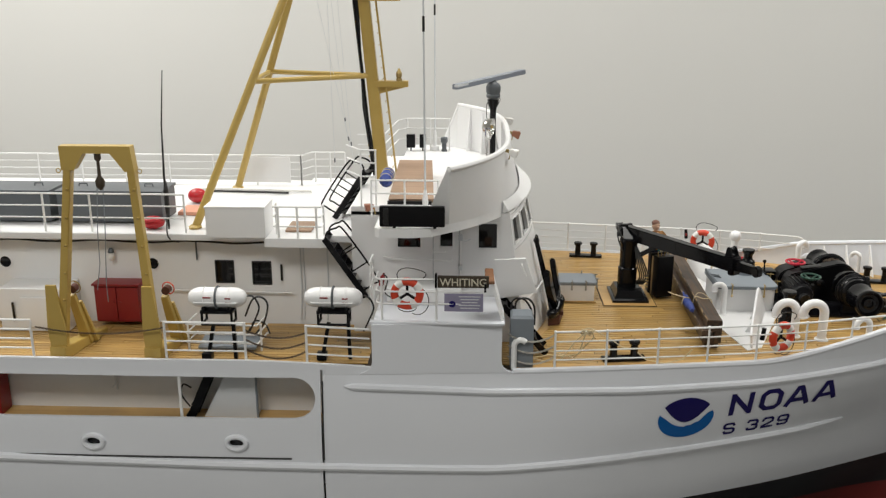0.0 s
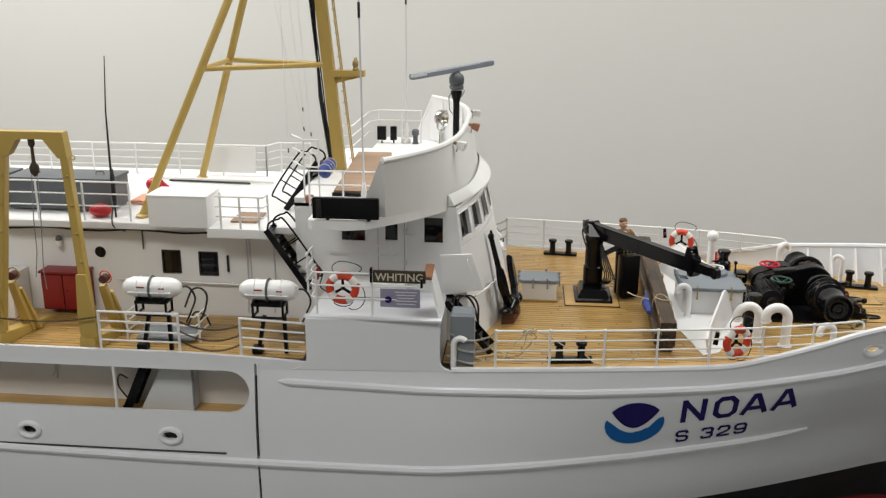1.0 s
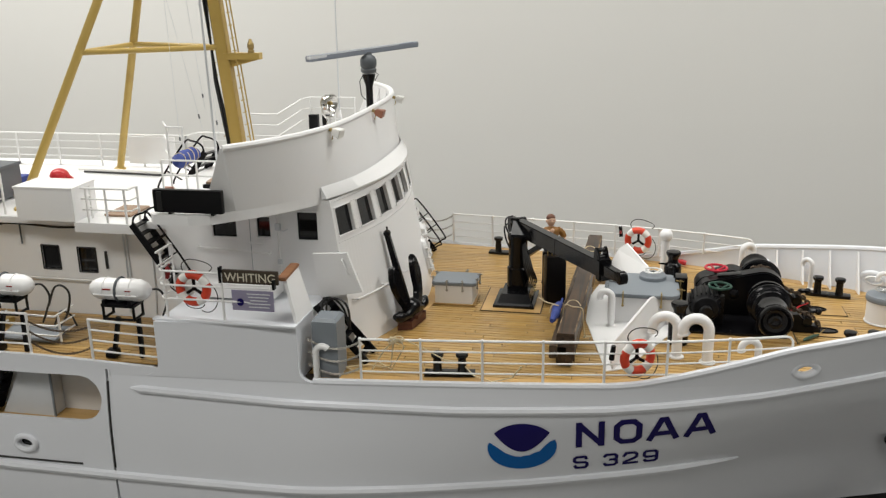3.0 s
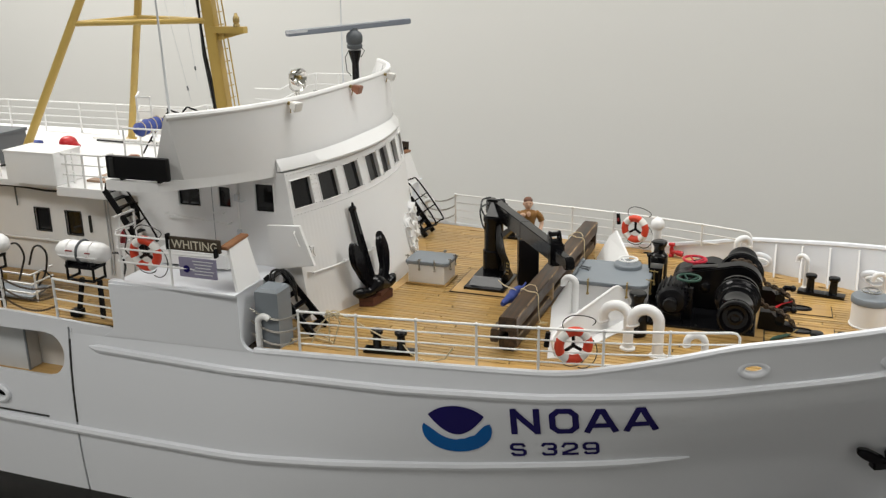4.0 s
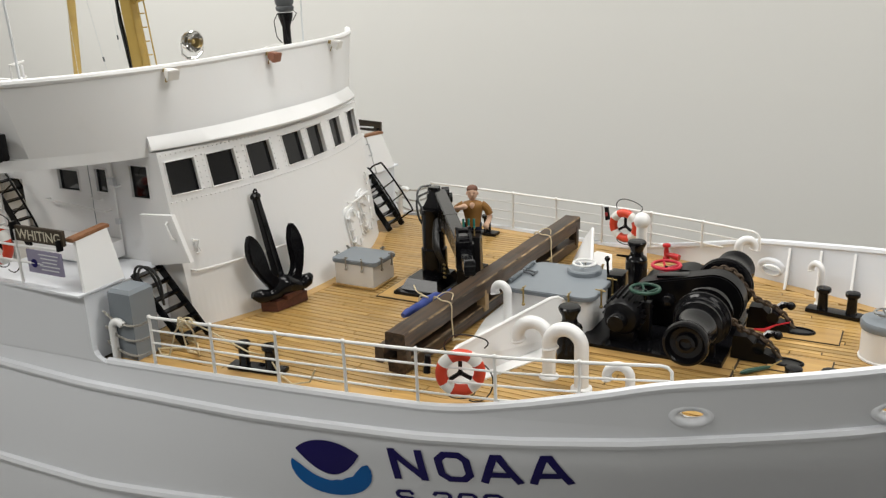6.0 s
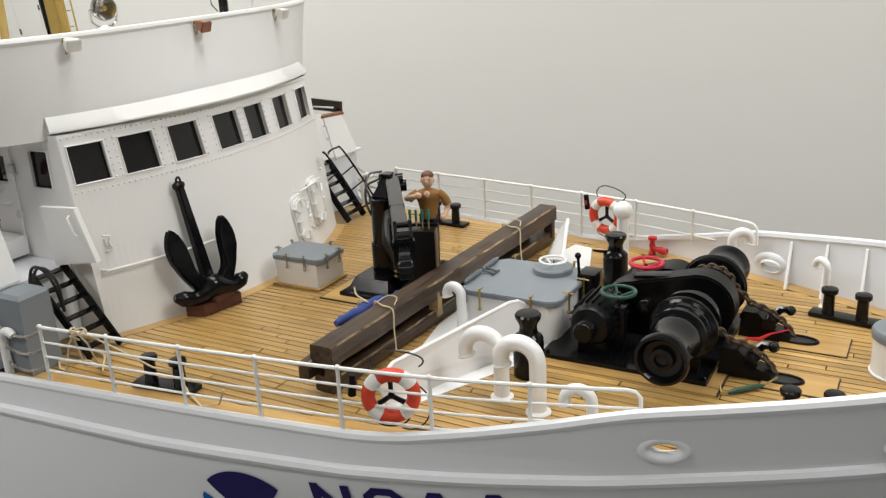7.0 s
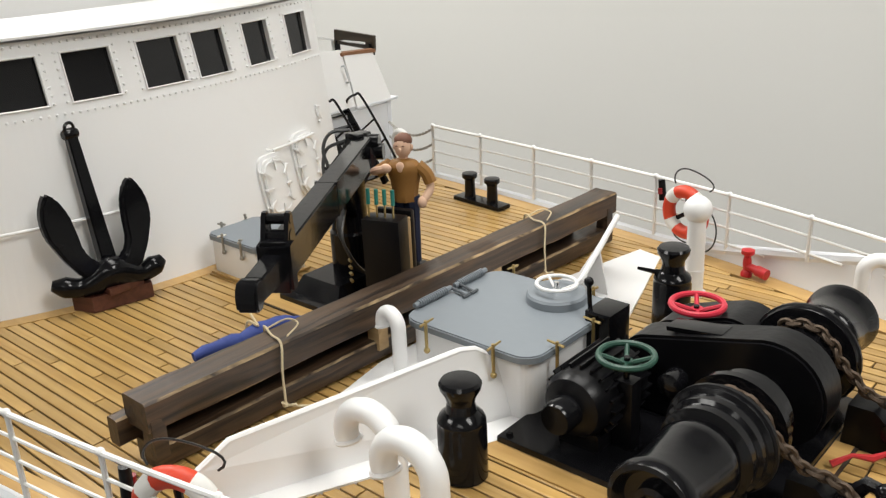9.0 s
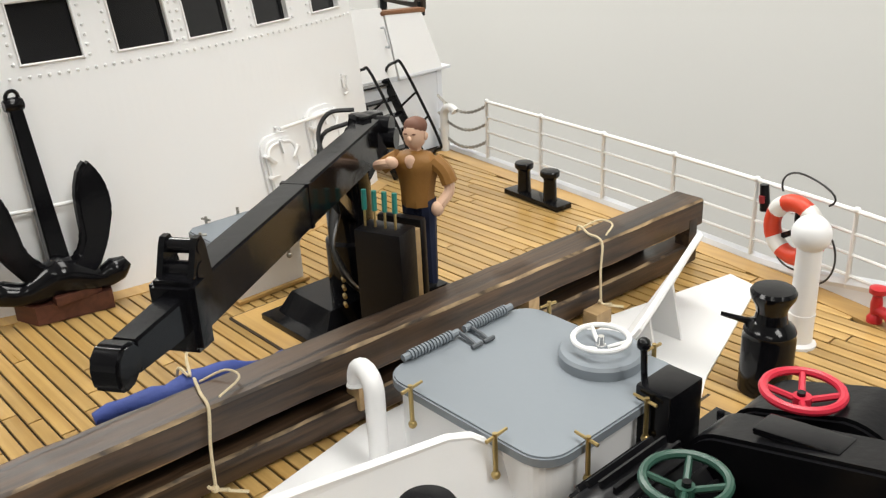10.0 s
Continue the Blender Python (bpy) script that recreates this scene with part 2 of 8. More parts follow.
def tube(bm, pts, r, n=8, closed=False):
    """A round bar along points, with caps."""
    pts = [Vector(p) for p in pts]
    count = len(pts)
    rings, last = [], None
    for i, p in enumerate(pts):
        if closed:
            d = (pts[(i + 1) % count] - pts[i - 1]).normalized()
        else:
            d = (pts[min(i + 1, count - 1)] - pts[max(i - 1, 0)]).normalized()
        if last is None:
            _, u, v = frame_of(d)
        else:
            u = (last - d * last.dot(d)).normalized()
            v = d.cross(u)
        last = u
        rings.append(ring(bm, p, u, v, r[i] if isinstance(r, (list, tuple)) else r, n))
    for a, b in zip(rings, rings[1:]):
        join_rings(bm, a, b)
    if closed:
        join_rings(bm, rings[-1], rings[0])
    else:
        bm.faces.new(rings[0][::-1])
        bm.faces.new(rings[-1])
    bmesh.ops.recalc_face_normals(bm, faces=bm.faces)
    return bm


def prism(bm, poly, to_a, to_b):
    """A plate: the polygon's points laid by to_a and by to_b (functions of u, v), joined round."""
    a = [bm.verts.new(to_a(*p)) for p in poly]
    b = [bm.verts.new(to_b(*p)) for p in poly]
    bm.faces.new(a)
    bm.faces.new(b[::-1])
    join_rings(bm, a[::-1], b[::-1])
    bmesh.ops.recalc_face_normals(bm, faces=bm.faces)
    return bm


def arc(c, r, a0, a1, n, u=Vector((1, 0, 0)), v=Vector((0, 0, 1))):
    return [Vector(c) + (u * math.cos(radians(a0 + (a1 - a0) * k / n)) + v * math.sin(radians(a0 + (a1 - a0) * k / n))) * r for k in range(n + 1)]


def grid(bm, rows):
    vs = [[bm.verts.new(p) for p in row] for row in rows]
    for a, b in zip(vs, vs[1:]):
        for k in range(len(a) - 1):
            bm.faces.new((a[k], a[k + 1], b[k + 1], b[k]))
    return bm


def torus(bm, c, R, r, axis=(0, 1, 0), n=28, m=10, a0=0, a1=360):
    d, u, v = frame_of(axis)
    closed = abs(a1 - a0) >= 360
    pts = [Vector(c) + (u * math.cos(radians(a)) + v * math.sin(radians(a))) * R for a in np.linspace(a0, a1, n + (0 if closed else 1), endpoint=not closed)]
    return tube(bm, pts, r, m, closed)


def chain(bm, pts, r, link):
    """Oval links along a line of points, turned by turns."""
    pts = [Vector(p) for p in pts]
    seg = [(b - a).length for a, b in zip(pts, pts[1:])]
    total, step, k = sum(seg), link * 1.35, 0
    for k in range(int(total / step)):
        s = (k + 0.5) * step
        i = 0
        while s > seg[i] and i < len(seg) - 1:
            s -= seg[i]
            i += 1
        p = pts[i].lerp(pts[i + 1], s / seg[i])
        d, u, v = frame_of(pts[i + 1] - pts[i])
        w = u if k % 2 else v
        tube(bm, [p + d * math.cos(2 * math.pi * q / 8) * link + w * math.sin(2 * math.pi * q / 8) * link * 0.6 for q in range(8)], r, 5, True)
    return bm


def sag(a, b, drop, n=10):
    a, b = Vector(a), Vector(b)
    return [a.lerp(b, k / n) - Vector((0, 0, drop * 4 * (k / n) * (1 - k / n))) for k in range(n + 1)]


def interp(x, xs, ys):
    return float(np.interp(x, xs, ys))

# ---- the hull: half breadths by station and height ----
STATION = (-1.5, -1.3, -0.8, -0.48, -0.1, 0.0, 0.2, 0.365, 0.47, 0.56, 0.66, 0.75, 0.83, 0.885)
LEVEL = (-0.42, -0.36, -0.24, -0.14, -0.085, -0.03, 0.0)
BREADTH = {
    -0.42: (0.10, 0.12, 0.15, 0.15, 0.14, 0.12, 0.06, 0.03, 0.012, 0.004, 0.003, 0.003, 0.003, 0.003),
    -0.36: (0.20, 0.24, 0.28, 0.28, 0.27, 0.24, 0.16, 0.09, 0.05, 0.02, 0.004, 0.003, 0.003, 0.003),
    -0.24: (0.28, 0.31, 0.345, 0.342, 0.328, 0.306, 0.236, 0.172, 0.124, 0.08, 0.032, 0.004, 0.003, 0.003),
    -0.14: (0.29, 0.32, 0.350, 0.347, 0.334, 0.318, 0.264, 0.213, 0.168, 0.127, 0.080, 0.034, 0.004, 0.003),
    -0.085: (0.29, 0.32, 0.348, 0.346, 0.331, 0.318, 0.278, 0.238, 0.200, 0.160, 0.112, 0.060, 0.015, 0.003),
    -0.03: (0.29, 0.32, 0.342, 0.342, 0.324, 0.313, 0.287, 0.257, 0.225, 0.190, 0.145, 0.092, 0.038, 0.003),
    0.0: (0.29, 0.315, 0.338, 0.339, 0.318, 0.308, 0.284, 0.257, 0.229, 0.198, 0.156, 0.104, 0.05, 0.004),
}


def smooth_interp(x, xs, ys):
    """Catmull-Rom through uneven stations."""
    i = int(np.clip(np.searchsorted(xs, x) - 1, 0, len(xs) - 2))
    x0, x1 = xs[i], xs[i + 1]
    t = min(1, max(0, (x - x0) / (x1 - x0)))
    d = [(ys[j + 1] - ys[j]) / (xs[j + 1] - xs[j]) for j in range(len(xs) - 1)]
    m0 = d[i] if i == 0 else (0 if d[i - 1] * d[i] <= 0 else 2 * d[i - 1] * d[i] / (d[i - 1] + d[i]))
    m1 = d[i] if i == len(d) - 1 else (0 if d[i] * d[i + 1] <= 0 else 2 * d[i] * d[i + 1] / (d[i] + d[i + 1]))
    h = x1 - x0
    return (2 * t**3 - 3 * t**2 + 1) * ys[i] + (t**3 - 2 * t**2 + t) * h * m0 + (-2 * t**3 + 3 * t**2) * ys[i + 1] + (t**3 - t**2) * h * m1


def breadth(x, z):
    """Half breadth of the hull at a station and height."""
    col = [smooth_interp(x, STATION, BREADTH[k]) for k in LEVEL]
    if z <= 0:
        return max(0.003, smooth_interp(z, LEVEL, col))
    flare = interp(x, (0.2, 0.45, 0.7, 0.88), (0.0, 0.15, 0.3, 0.4))
    return col[-1] + z * flare


def top_edge(x):
    """Height of the hull's upper edge: deck edge aft and amidships, bulwark cap forward."""
    return smooth_interp(x, (-1.5, -0.8, -0.45, -0.26, -0.1, 0.297, 0.33, 0.37, 0.45, 0.52, 0.57, 0.66, 0.75, 0.885),
                         (0.03, 0.022, 0.022, 0.012, 0.0, 0.0, 0.002, 0.009, 0.026, 0.0425, 0.049, 0.0605, 0.072, 0.092))


def slot(cx, cz, hw, hh, p=4.0):
    return (cx, cz, hw, hh, p)


def pierced_sheet(xs, zs, holes, put):
    """A sheet over lines xs, zs with rounded holes; put(x, z) gives the place of a point."""
    xs, zs = list(xs), list(zs)
    rects = []
    for cx, cz, hw, hh, p in holes:
        m = min(hw, hh) * (0.25 if hw > 0.1 else 0.45)
        rects.append((cx - hw - m, cx + hw + m, cz - hh - m, cz + hh + m))
        xs = [x for x in xs if min(abs(x - rects[-1][0]), abs(x - rects[-1][1])) > 0.004] + list(np.linspace(rects[-1][0], rects[-1][1], 9 if hw < 0.1 else 41))
        zs = [z for z in zs if min(abs(z - rects[-1][2]), abs(z - rects[-1][3])) > 0.0025] + [rects[-1][2], rects[-1][3]] + [cz - hh * 0.5, cz, cz + hh * 0.5]
    xs, zs = sorted(set(np.round(xs, 5))), sorted(set(np.round(zs, 5)))
    bm, made = B(), {}

    def vert(x, z):
        key = (round(x, 5), round(z, 5))
        if key not in made:
            made[key] = bm.verts.new(put(*key))
        return made[key]

    def inside(x, z):
        for r in rects:
            if r[0] - 1e-6 < x < r[1] + 1e-6 and r[2] - 1e-6 < z < r[3] + 1e-6:
                return True
        return False

    for x0, x1 in zip(xs, xs[1:]):
        for z0, z1 in zip(zs, zs[1:]):
            if not inside((x0 + x1) / 2, (z0 + z1) / 2):
                bm.faces.new((vert(x0, z0), vert(x1, z0), vert(x1, z1), vert(x0, z1)))
    for (cx, cz, hw, hh, p), r in zip(holes, rects):
        gx = [x for x in xs if r[0] - 1e-6 < x < r[1] + 1e-6]
        gz = [z for z in zs if r[2] - 1e-6 < z < r[3] + 1e-6]
        loop = [(x, gz[0]) for x in gx] + [(gx[-1], z) for z in gz[1:]] + [(x, gz[-1]) for x in gx[-2::-1]] + [(gx[0], z) for z in gz[-2:0:-1]]
        inner = []
        flat = hw - hh if hw > hh else 0.0
        for x, z in loop:
            # a stadium: straight middle, round ends
            mx = min(max(x - cx, -flat), flat)
            dx, dz = x - cx - mx, z - cz
            if hw > hh and abs(dx) < 1e-9:
                q = (cx + mx, cz + math.copysign(hh, dz))
            else:
                k = (abs(dx / min(hw, hh)) ** p + abs(dz / hh) ** p) ** (-1 / p)
                q = (cx + mx + dx * k, cz + dz * k)
            inner.append(bm.verts.new(put(*q)))
        outer = [vert(x, z) for x, z in loop]
        join_rings(bm, outer, inner)
    bmesh.ops.recalc_face_normals(bm, faces=bm.faces)
    return bm


def solid(ob, thick, offset=-1.0, split=True):
    m = ob.modifiers.new("thickness", "SOLIDIFY")
    m.thickness, m.offset, m.use_even_offset = thick, offset, False
    if split:
        cut = ob.modifiers.new("edges", "EDGE_SPLIT")
        cut.split_angle = radians(38)
    return ob


def side_sheet(side, x0, x1, z0, z1, nx, holes):
    return pierced_sheet(np.linspace(x0, x1, nx), [z0, *[k * 0.01 for k in range(-50, 1) if z0 + 0.004 < k * 0.01 < z1 - 0.004], z1], holes, lambda x, z: (x, side * breadth(x, z), z - 0.018 * (x + 0.03) * min(1, max(0, (-0.15 - z) / 0.06))))


def outward(bm, side):
    """Turn faces so that they look away from the middle line."""
    bm.normal_update()
    s = sum(f.normal.y * f.calc_area() for f in bm.faces)
    if s * side < 0:
        bmesh.ops.reverse_faces(bm, faces=bm.faces)
    return bm


PORTS = (-0.454, -0.661, -0.868)
for side in (-1, 1):
    holes = [slot(-0.78, -0.034, 0.441, 0.031, 2.0)] + [slot(px, -0.102, 0.011, 0.007, 2.6) for px in PORTS]
    ob = struct("hull_side_aft", outward(side_sheet(side, -1.5, -0.328, -0.243, 0.008, 60, holes), side), HULLWHITE,
                "white painted ship side with a long rounded opening", "hull")
    solid(ob, 0.006)
    ob = struct("hull_side_forward", outward(side_sheet(side, -0.328, 0.885, -0.243, 0.0, 110, []), side), HULLWHITE,
                "smooth white painted flared ship side at the bow", "hull")
    solid(ob, 0.006)
    struct("hull_boot_top", outward(side_sheet(side, -1.5, 0.885, -0.322, -0.243, 110, []), side), BOOT, "black painted waterline band", "hull")
    struct("hull_bottom", outward(side_sheet(side, -1.5, 0.885, -0.42, -0.322, 110, []), side), ANTIFOUL, "dark red antifouling on the ship's bottom", "hull")
    # strip between the flat deck line and the upper edge, aft
    bm = B()
    low = lambda x: 0.008 if x < -0.328 else 0.0
    grid(bm, [[(x, side * breadth(x, 0), low(x) + k * (top_edge(x) - low(x))) for x in [*np.linspace(-1.5, -0.3281, 48), *np.linspace(-0.3279, -0.06, 14)]] for k in (0, 0.5, 1)])
    solid(struct("hull_edge_aft", outward(bm, side), HULLWHITE, "white painted deck edge of the ship side", "hull"), 0.006)
    # bulwark at the bow with two mooring openings
    def bulwark_place(x, v, side=side):
        z = v * 0.05 / 0.05 * top_edge(x)
        return (x, side * breadth(x, z), z)
    holes = [slot(0.535, 0.34, 0.0125, 0.2, 2.6), slot(0.69, 0.34, 0.0125, 0.16, 2.6)]
    bm = pierced_sheet(np.linspace(0.3, 0.885, 60), np.linspace(0.0, 1.0, 6), holes, bulwark_place)
    solid(struct("bulwark", outward(bm, side), HULLWHITE, "white painted bulwark rising towards the bow", "bulwark"), 0.006)
    # round capping along the bulwark and the deck edge
    bm = B()
    tube(bm, [(x, side * (breadth(x, max(0, top_edge(x))) - 0.003), top_edge(x) + 0.001) for x in np.linspace(-0.06, 0.885, 90)], 0.0048, 8)
    struct("cap_rail", bm, HULLWHITE, "rounded white capping along the deck edge", "trim")
    # mouldings on the side
    bm = B()
    tube(bm, [(x, side * (breadth(x, z) + 0.0005), z) for x, z in ((x, interp(x, (-0.3, -0.1, 0.12, 0.3, 0.487, 0.67, 0.885), (-0.0155, -0.0255, -0.031, -0.0285, -0.0175, 0.001, 0.03))) for x in np.linspace(-0.298, 0.88, 90))],
         [0.0015] + [0.0055] * 88 + [0.003], 8)
    struct("upper_rub_rail", bm, HULLWHITE, "rounded white rubbing strake along the ship side", "trim")
    bm = B()
    tube(bm, [(x, side * (breadth(x, z) + 0.0005), z) for x, z in ((x, interp(x, (-1.5, -0.8, -0.48, -0.1, 0.2, 0.47), (-0.12, -0.128, -0.136, -0.143, -0.143, -0.131))) for x in np.linspace(-1.5, 0.47, 110))],
         [0.006] * 106 + [0.0055, 0.005, 0.0035, 0.0015], 8)
    struct("lower_rub_rail", bm, HULLWHITE, "rounded white rubbing strake above the waterline", "trim")
    bm = B()
    tube(bm, [(-0.3285, side * (breadth(-0.328, z) + 0.0006), z) for z in (-0.008, -0.04, -0.08, -0.128)], 0.0012, 6)
    tube(bm, [(x, side * (breadth(x, -0.122) + 0.0004), -0.1265 + 0.006 * (-0.36 - x)) for x in np.linspace(-1.3, -0.375, 20)], 0.0014, 6)
    struct("hull_seam", bm, GASKET, "thin dark plating seam on the ship side", "seam")
    for px in PORTS:
        port = thing("oval_porthole", "white rimmed oval porthole with dark glass in the ship side", "porthole", (px, side * breadth(px, -0.102), -0.102), 0, "portholes in the hull", local=False)
        bm = B()
        tube(bm, [(px + 0.0142 * math.cos(a), side * (breadth(px, -0.102) + 0.001), -0.102 + 0.0100 * math.sin(a)) for a in np.linspace(0, 2 * math.pi, 20, endpoint=False)], 0.0040, 8, True)
        part("rim", bm, HULLWHITE, port)
        part("pane", box(B(), (px, side * (breadth(px, -0.102) - 0.008), -0.102), (0.03, 0.002, 0.022)), WINDOW, port)
    for hx, hz in ((0.535, 0.34), (0.69, 0.34)):
        z0 = hz * top_edge(hx)
        b0 = breadth(hx, z0)
        slope = (breadth(hx + 0.01, z0) - breadth(hx - 0.01, z0)) / 0.02
        fair = thing("mooring_fairlead", "white rounded oval mooring fairlead in the bulwark", "fairlead", (hx, side * b0, z0), 0, "fairleads in the bulwark", local=False)
        bm = B()
        tube(bm, [(hx + 0.0145 * math.cos(a), side * (b0 + slope * 0.0145 * math.cos(a) - 0.003), z0 + 0.0085 * math.sin(a)) for a in np.linspace(0, 2 * math.pi, 24, endpoint=False)], 0.0048, 10, True)
        part("rim", bm, HULLWHITE, fair)
        bm = B()
        loops = [[bm.verts.new((hx + r * math.cos(a), side * (b0 + slope * r * math.cos(a) - d), z0 - dz + r * 0.56 * math.sin(a))) for a in np.linspace(0, 2 * math.pi, 24, endpoint=False)] for r, d, dz in ((0.0110, 0.002, 0.0), (0.0105, 0.012, 0.001), (0.0115, 0.012, 0.001), (0.0120, 0.002, 0.0))]
        for la, lb in zip(loops, loops[1:]):
            join_rings(bm, la, lb)
        part("sleeve", bm, WHITE, fair)

# stays of the bulwark on its inner side
for side in (-1, 1):
    for rx in (0.555, 0.592, 0.63, 0.668, 0.706, 0.744):
        zt = top_edge(rx) - 0.003
        yb, yt = breadth(rx, 0) - 0.007, breadth(rx, zt) - 0.007
        bm = prism(B(), [(yb - 0.019, 0.0), (yb, 0.0), (yt, zt), (yt - 0.003, zt)], lambda u, v: (rx - 0.0013, side * u, v), lambda u, v: (rx + 0.0013, side * u, v))
        struct("bulwark_stay", bm, WHITE, "small white triangular bracket inside the bulwark", "bracket", smooth=False)

# ---- decks ----
bm = B()
xs = np.linspace(-0.3, 0.88, 60)
grid(bm, [[(x, s * (breadth(x, 0) - 0.004), -0.0016) for x in xs] for s in (-1, -0.5, 0, 0.5, 1)])
FOREDECK = struct("foredeck", bm, CAULK, "varnished planked wooden foredeck with dark seams", "deck")
bm = B()
for s in (-1, 1):
    grid(bm, [[(x, s * (breadth(x, 0) - 0.004) if k else s * 0.15, 0.0125) for x in np.linspace(-1.5, -0.25, 30)] for k in (0, 1)])
SIDEDECK = struct("side_deck", bm, CAULK, "varnished planked wooden side deck beside the deckhouse", "deck")
bm = B()
for s in (-1, 1):
    grid(bm, [[(x, s * (breadth(x, -0.1) - 0.008) if k else s * 0.2, -0.0785) for x in np.linspace(-1.4, -0.33, 30)] for k in (0, 1)])
struct("lower_deck", bm, MARGIN, "brown wooden lower deck inside the side opening", "deck")
bm = B()
for s in (-1, 1):
    grid(bm, [[(x, s * 0.287, z) for x in (-1.45, -0.32)] for z in (-0.2, 0.012)])
    grid(bm, [[(-0.325, s * y, z) for y in (0.28, 0.335)] for z in (-0.2, 0.008)])
struct("lower_deck_wall", bm, WHITE, "white painted inner wall inside the side opening", "wall")
for x in (-1.5,):
    bm = B()
    grid(bm, [[(x, s * breadth(x, z), z) for s in (-1, 0, 1)] for z in np.linspace(-0.42, 0.03, 8)])
    struct("transom", bm, HULLWHITE, "white painted flat stern of the ship", "hull")

# margin planks: along the hull and round the house front
def front_x(y, z):
    """The curved raked front of the wheelhouse."""
    a, b = 0.015 - 1.3 * y * y, -0.022 - 0.9 * y * y
    return a + (b - a) * z / 0.155


bm = B()
for s in (-1, 1):
    rows = []
    for d, z in ((0.006, -0.002), (0.006, 0.0008), (0.024, 0.0008), (0.024, -0.002)):
        rows.append([(x, s * max(0.0, breadth(x, 0) - d), z) for x in np.linspace(-0.06, 0.86, 70)])
    grid(bm, rows)
bmesh.ops.recalc_face_normals(bm, faces=bm.faces)
part("margin_plank", bm, MARGIN, FOREDECK)
bm = B()
grid(bm, [[(front_x(y, 0) + d, y, z) for y in np.linspace(-0.2, 0.2, 40)] for d, z in ((-0.004, 0.0009), (0.014, 0.0009), (0.014, -0.002))])
bmesh.ops.recalc_face_normals(bm, faces=bm.faces)
part("margin_plank", bm, MARGIN, FOREDECK)

# ---- the raised side platforms beside the wheelhouse ----
for side in (-1, 1):
    fil = [(-0.276, 0.002)] + [(-0.258 - 0.016 * (1 - math.sin(a)), 0.004 + 0.016 * (1 - math.cos(a))) for a in np.linspace(0.2, math.pi / 2, 5)]
    top = [(-0.258, 0.076), (-0.076, 0.076)]
    fil2 = [(-0.076 + 0.016 * (1 - math.sin(a)), 0.001 + 0.016 * (1 - math.cos(a))) for a in np.linspace(math.pi / 2, 0.2, 5)] + [(-0.058, 0.0)]
    poly = fil + top + fil2
    bm = prism(B(), poly, lambda u, v: (u, side * (breadth(u, 0) + 0.0012), v), lambda u, v: (u, side * (breadth(u, 0) - 0.005), v))
    bm2 = box(bm, (-0.167, side * 0.258, 0.037), (0.181, 0.114, 0.074))
    struct("side_platform", bm2, HULLWHITE, "white painted raised platform flush with the ship side", "platform", smooth=False)
    bm = B()
    box(bm, (-0.167, side * 0.322, 0.0775), (0.188, 0.010, 0.003), None, 0.001)
    box(bm, (-0.0755, side * 0.290, 0.0775), (0.005, 0.056, 0.003), None, 0.001)
    struct("platform_trim", bm, HULLWHITE, "thin white edging round the platform", "trim")

# ---- the wheelhouse ----
WINZ0, WINZ1 = 0.155, 0.1935
WINY = [(-0.1945, -0.158), (-0.143, -0.103), (-0.085, -0.045), (-0.022, 0.018), (0.031, 0.067), (0.09, 0.124), (0.15, 0.184)]
ycuts = sorted([-0.2, 0.2] + [v for w in WINY for v in w] + list(np.linspace(-0.19, 0.19, 60)))
ycuts = [y for i, y in enumerate(ycuts) if i == 0 or y - ycuts[i - 1] > 0.0015 or any(abs(y - v) < 1e-9 for w in WINY for v in w)]
zcuts = [0.0, 0.05, 0.1, WINZ0, WINZ1, 0.205]
bm = B()
made = {}


def fv(y, z):
    if (y, z) not in made:
        made[(y, z)] = bm.verts.new((front_x(y, z), y, z))
    return made[(y, z)]


for y0, y1 in zip(ycuts, ycuts[1:]):
    for z0, z1 in zip(zcuts, zcuts[1:]):
        ym = (y0 + y1) / 2
        if z0 == WINZ0 and any(a < ym < b for a, b in WINY):
            continue
        bm.faces.new((fv(y0, z0), fv(y1, z0), fv(y1, z1), fv(y0, z1)))
solid(struct("wheelhouse_front", bm, WHITE, "white curved raked wheelhouse front with seven windows", "wall", smooth=False), 0.005, split=False)
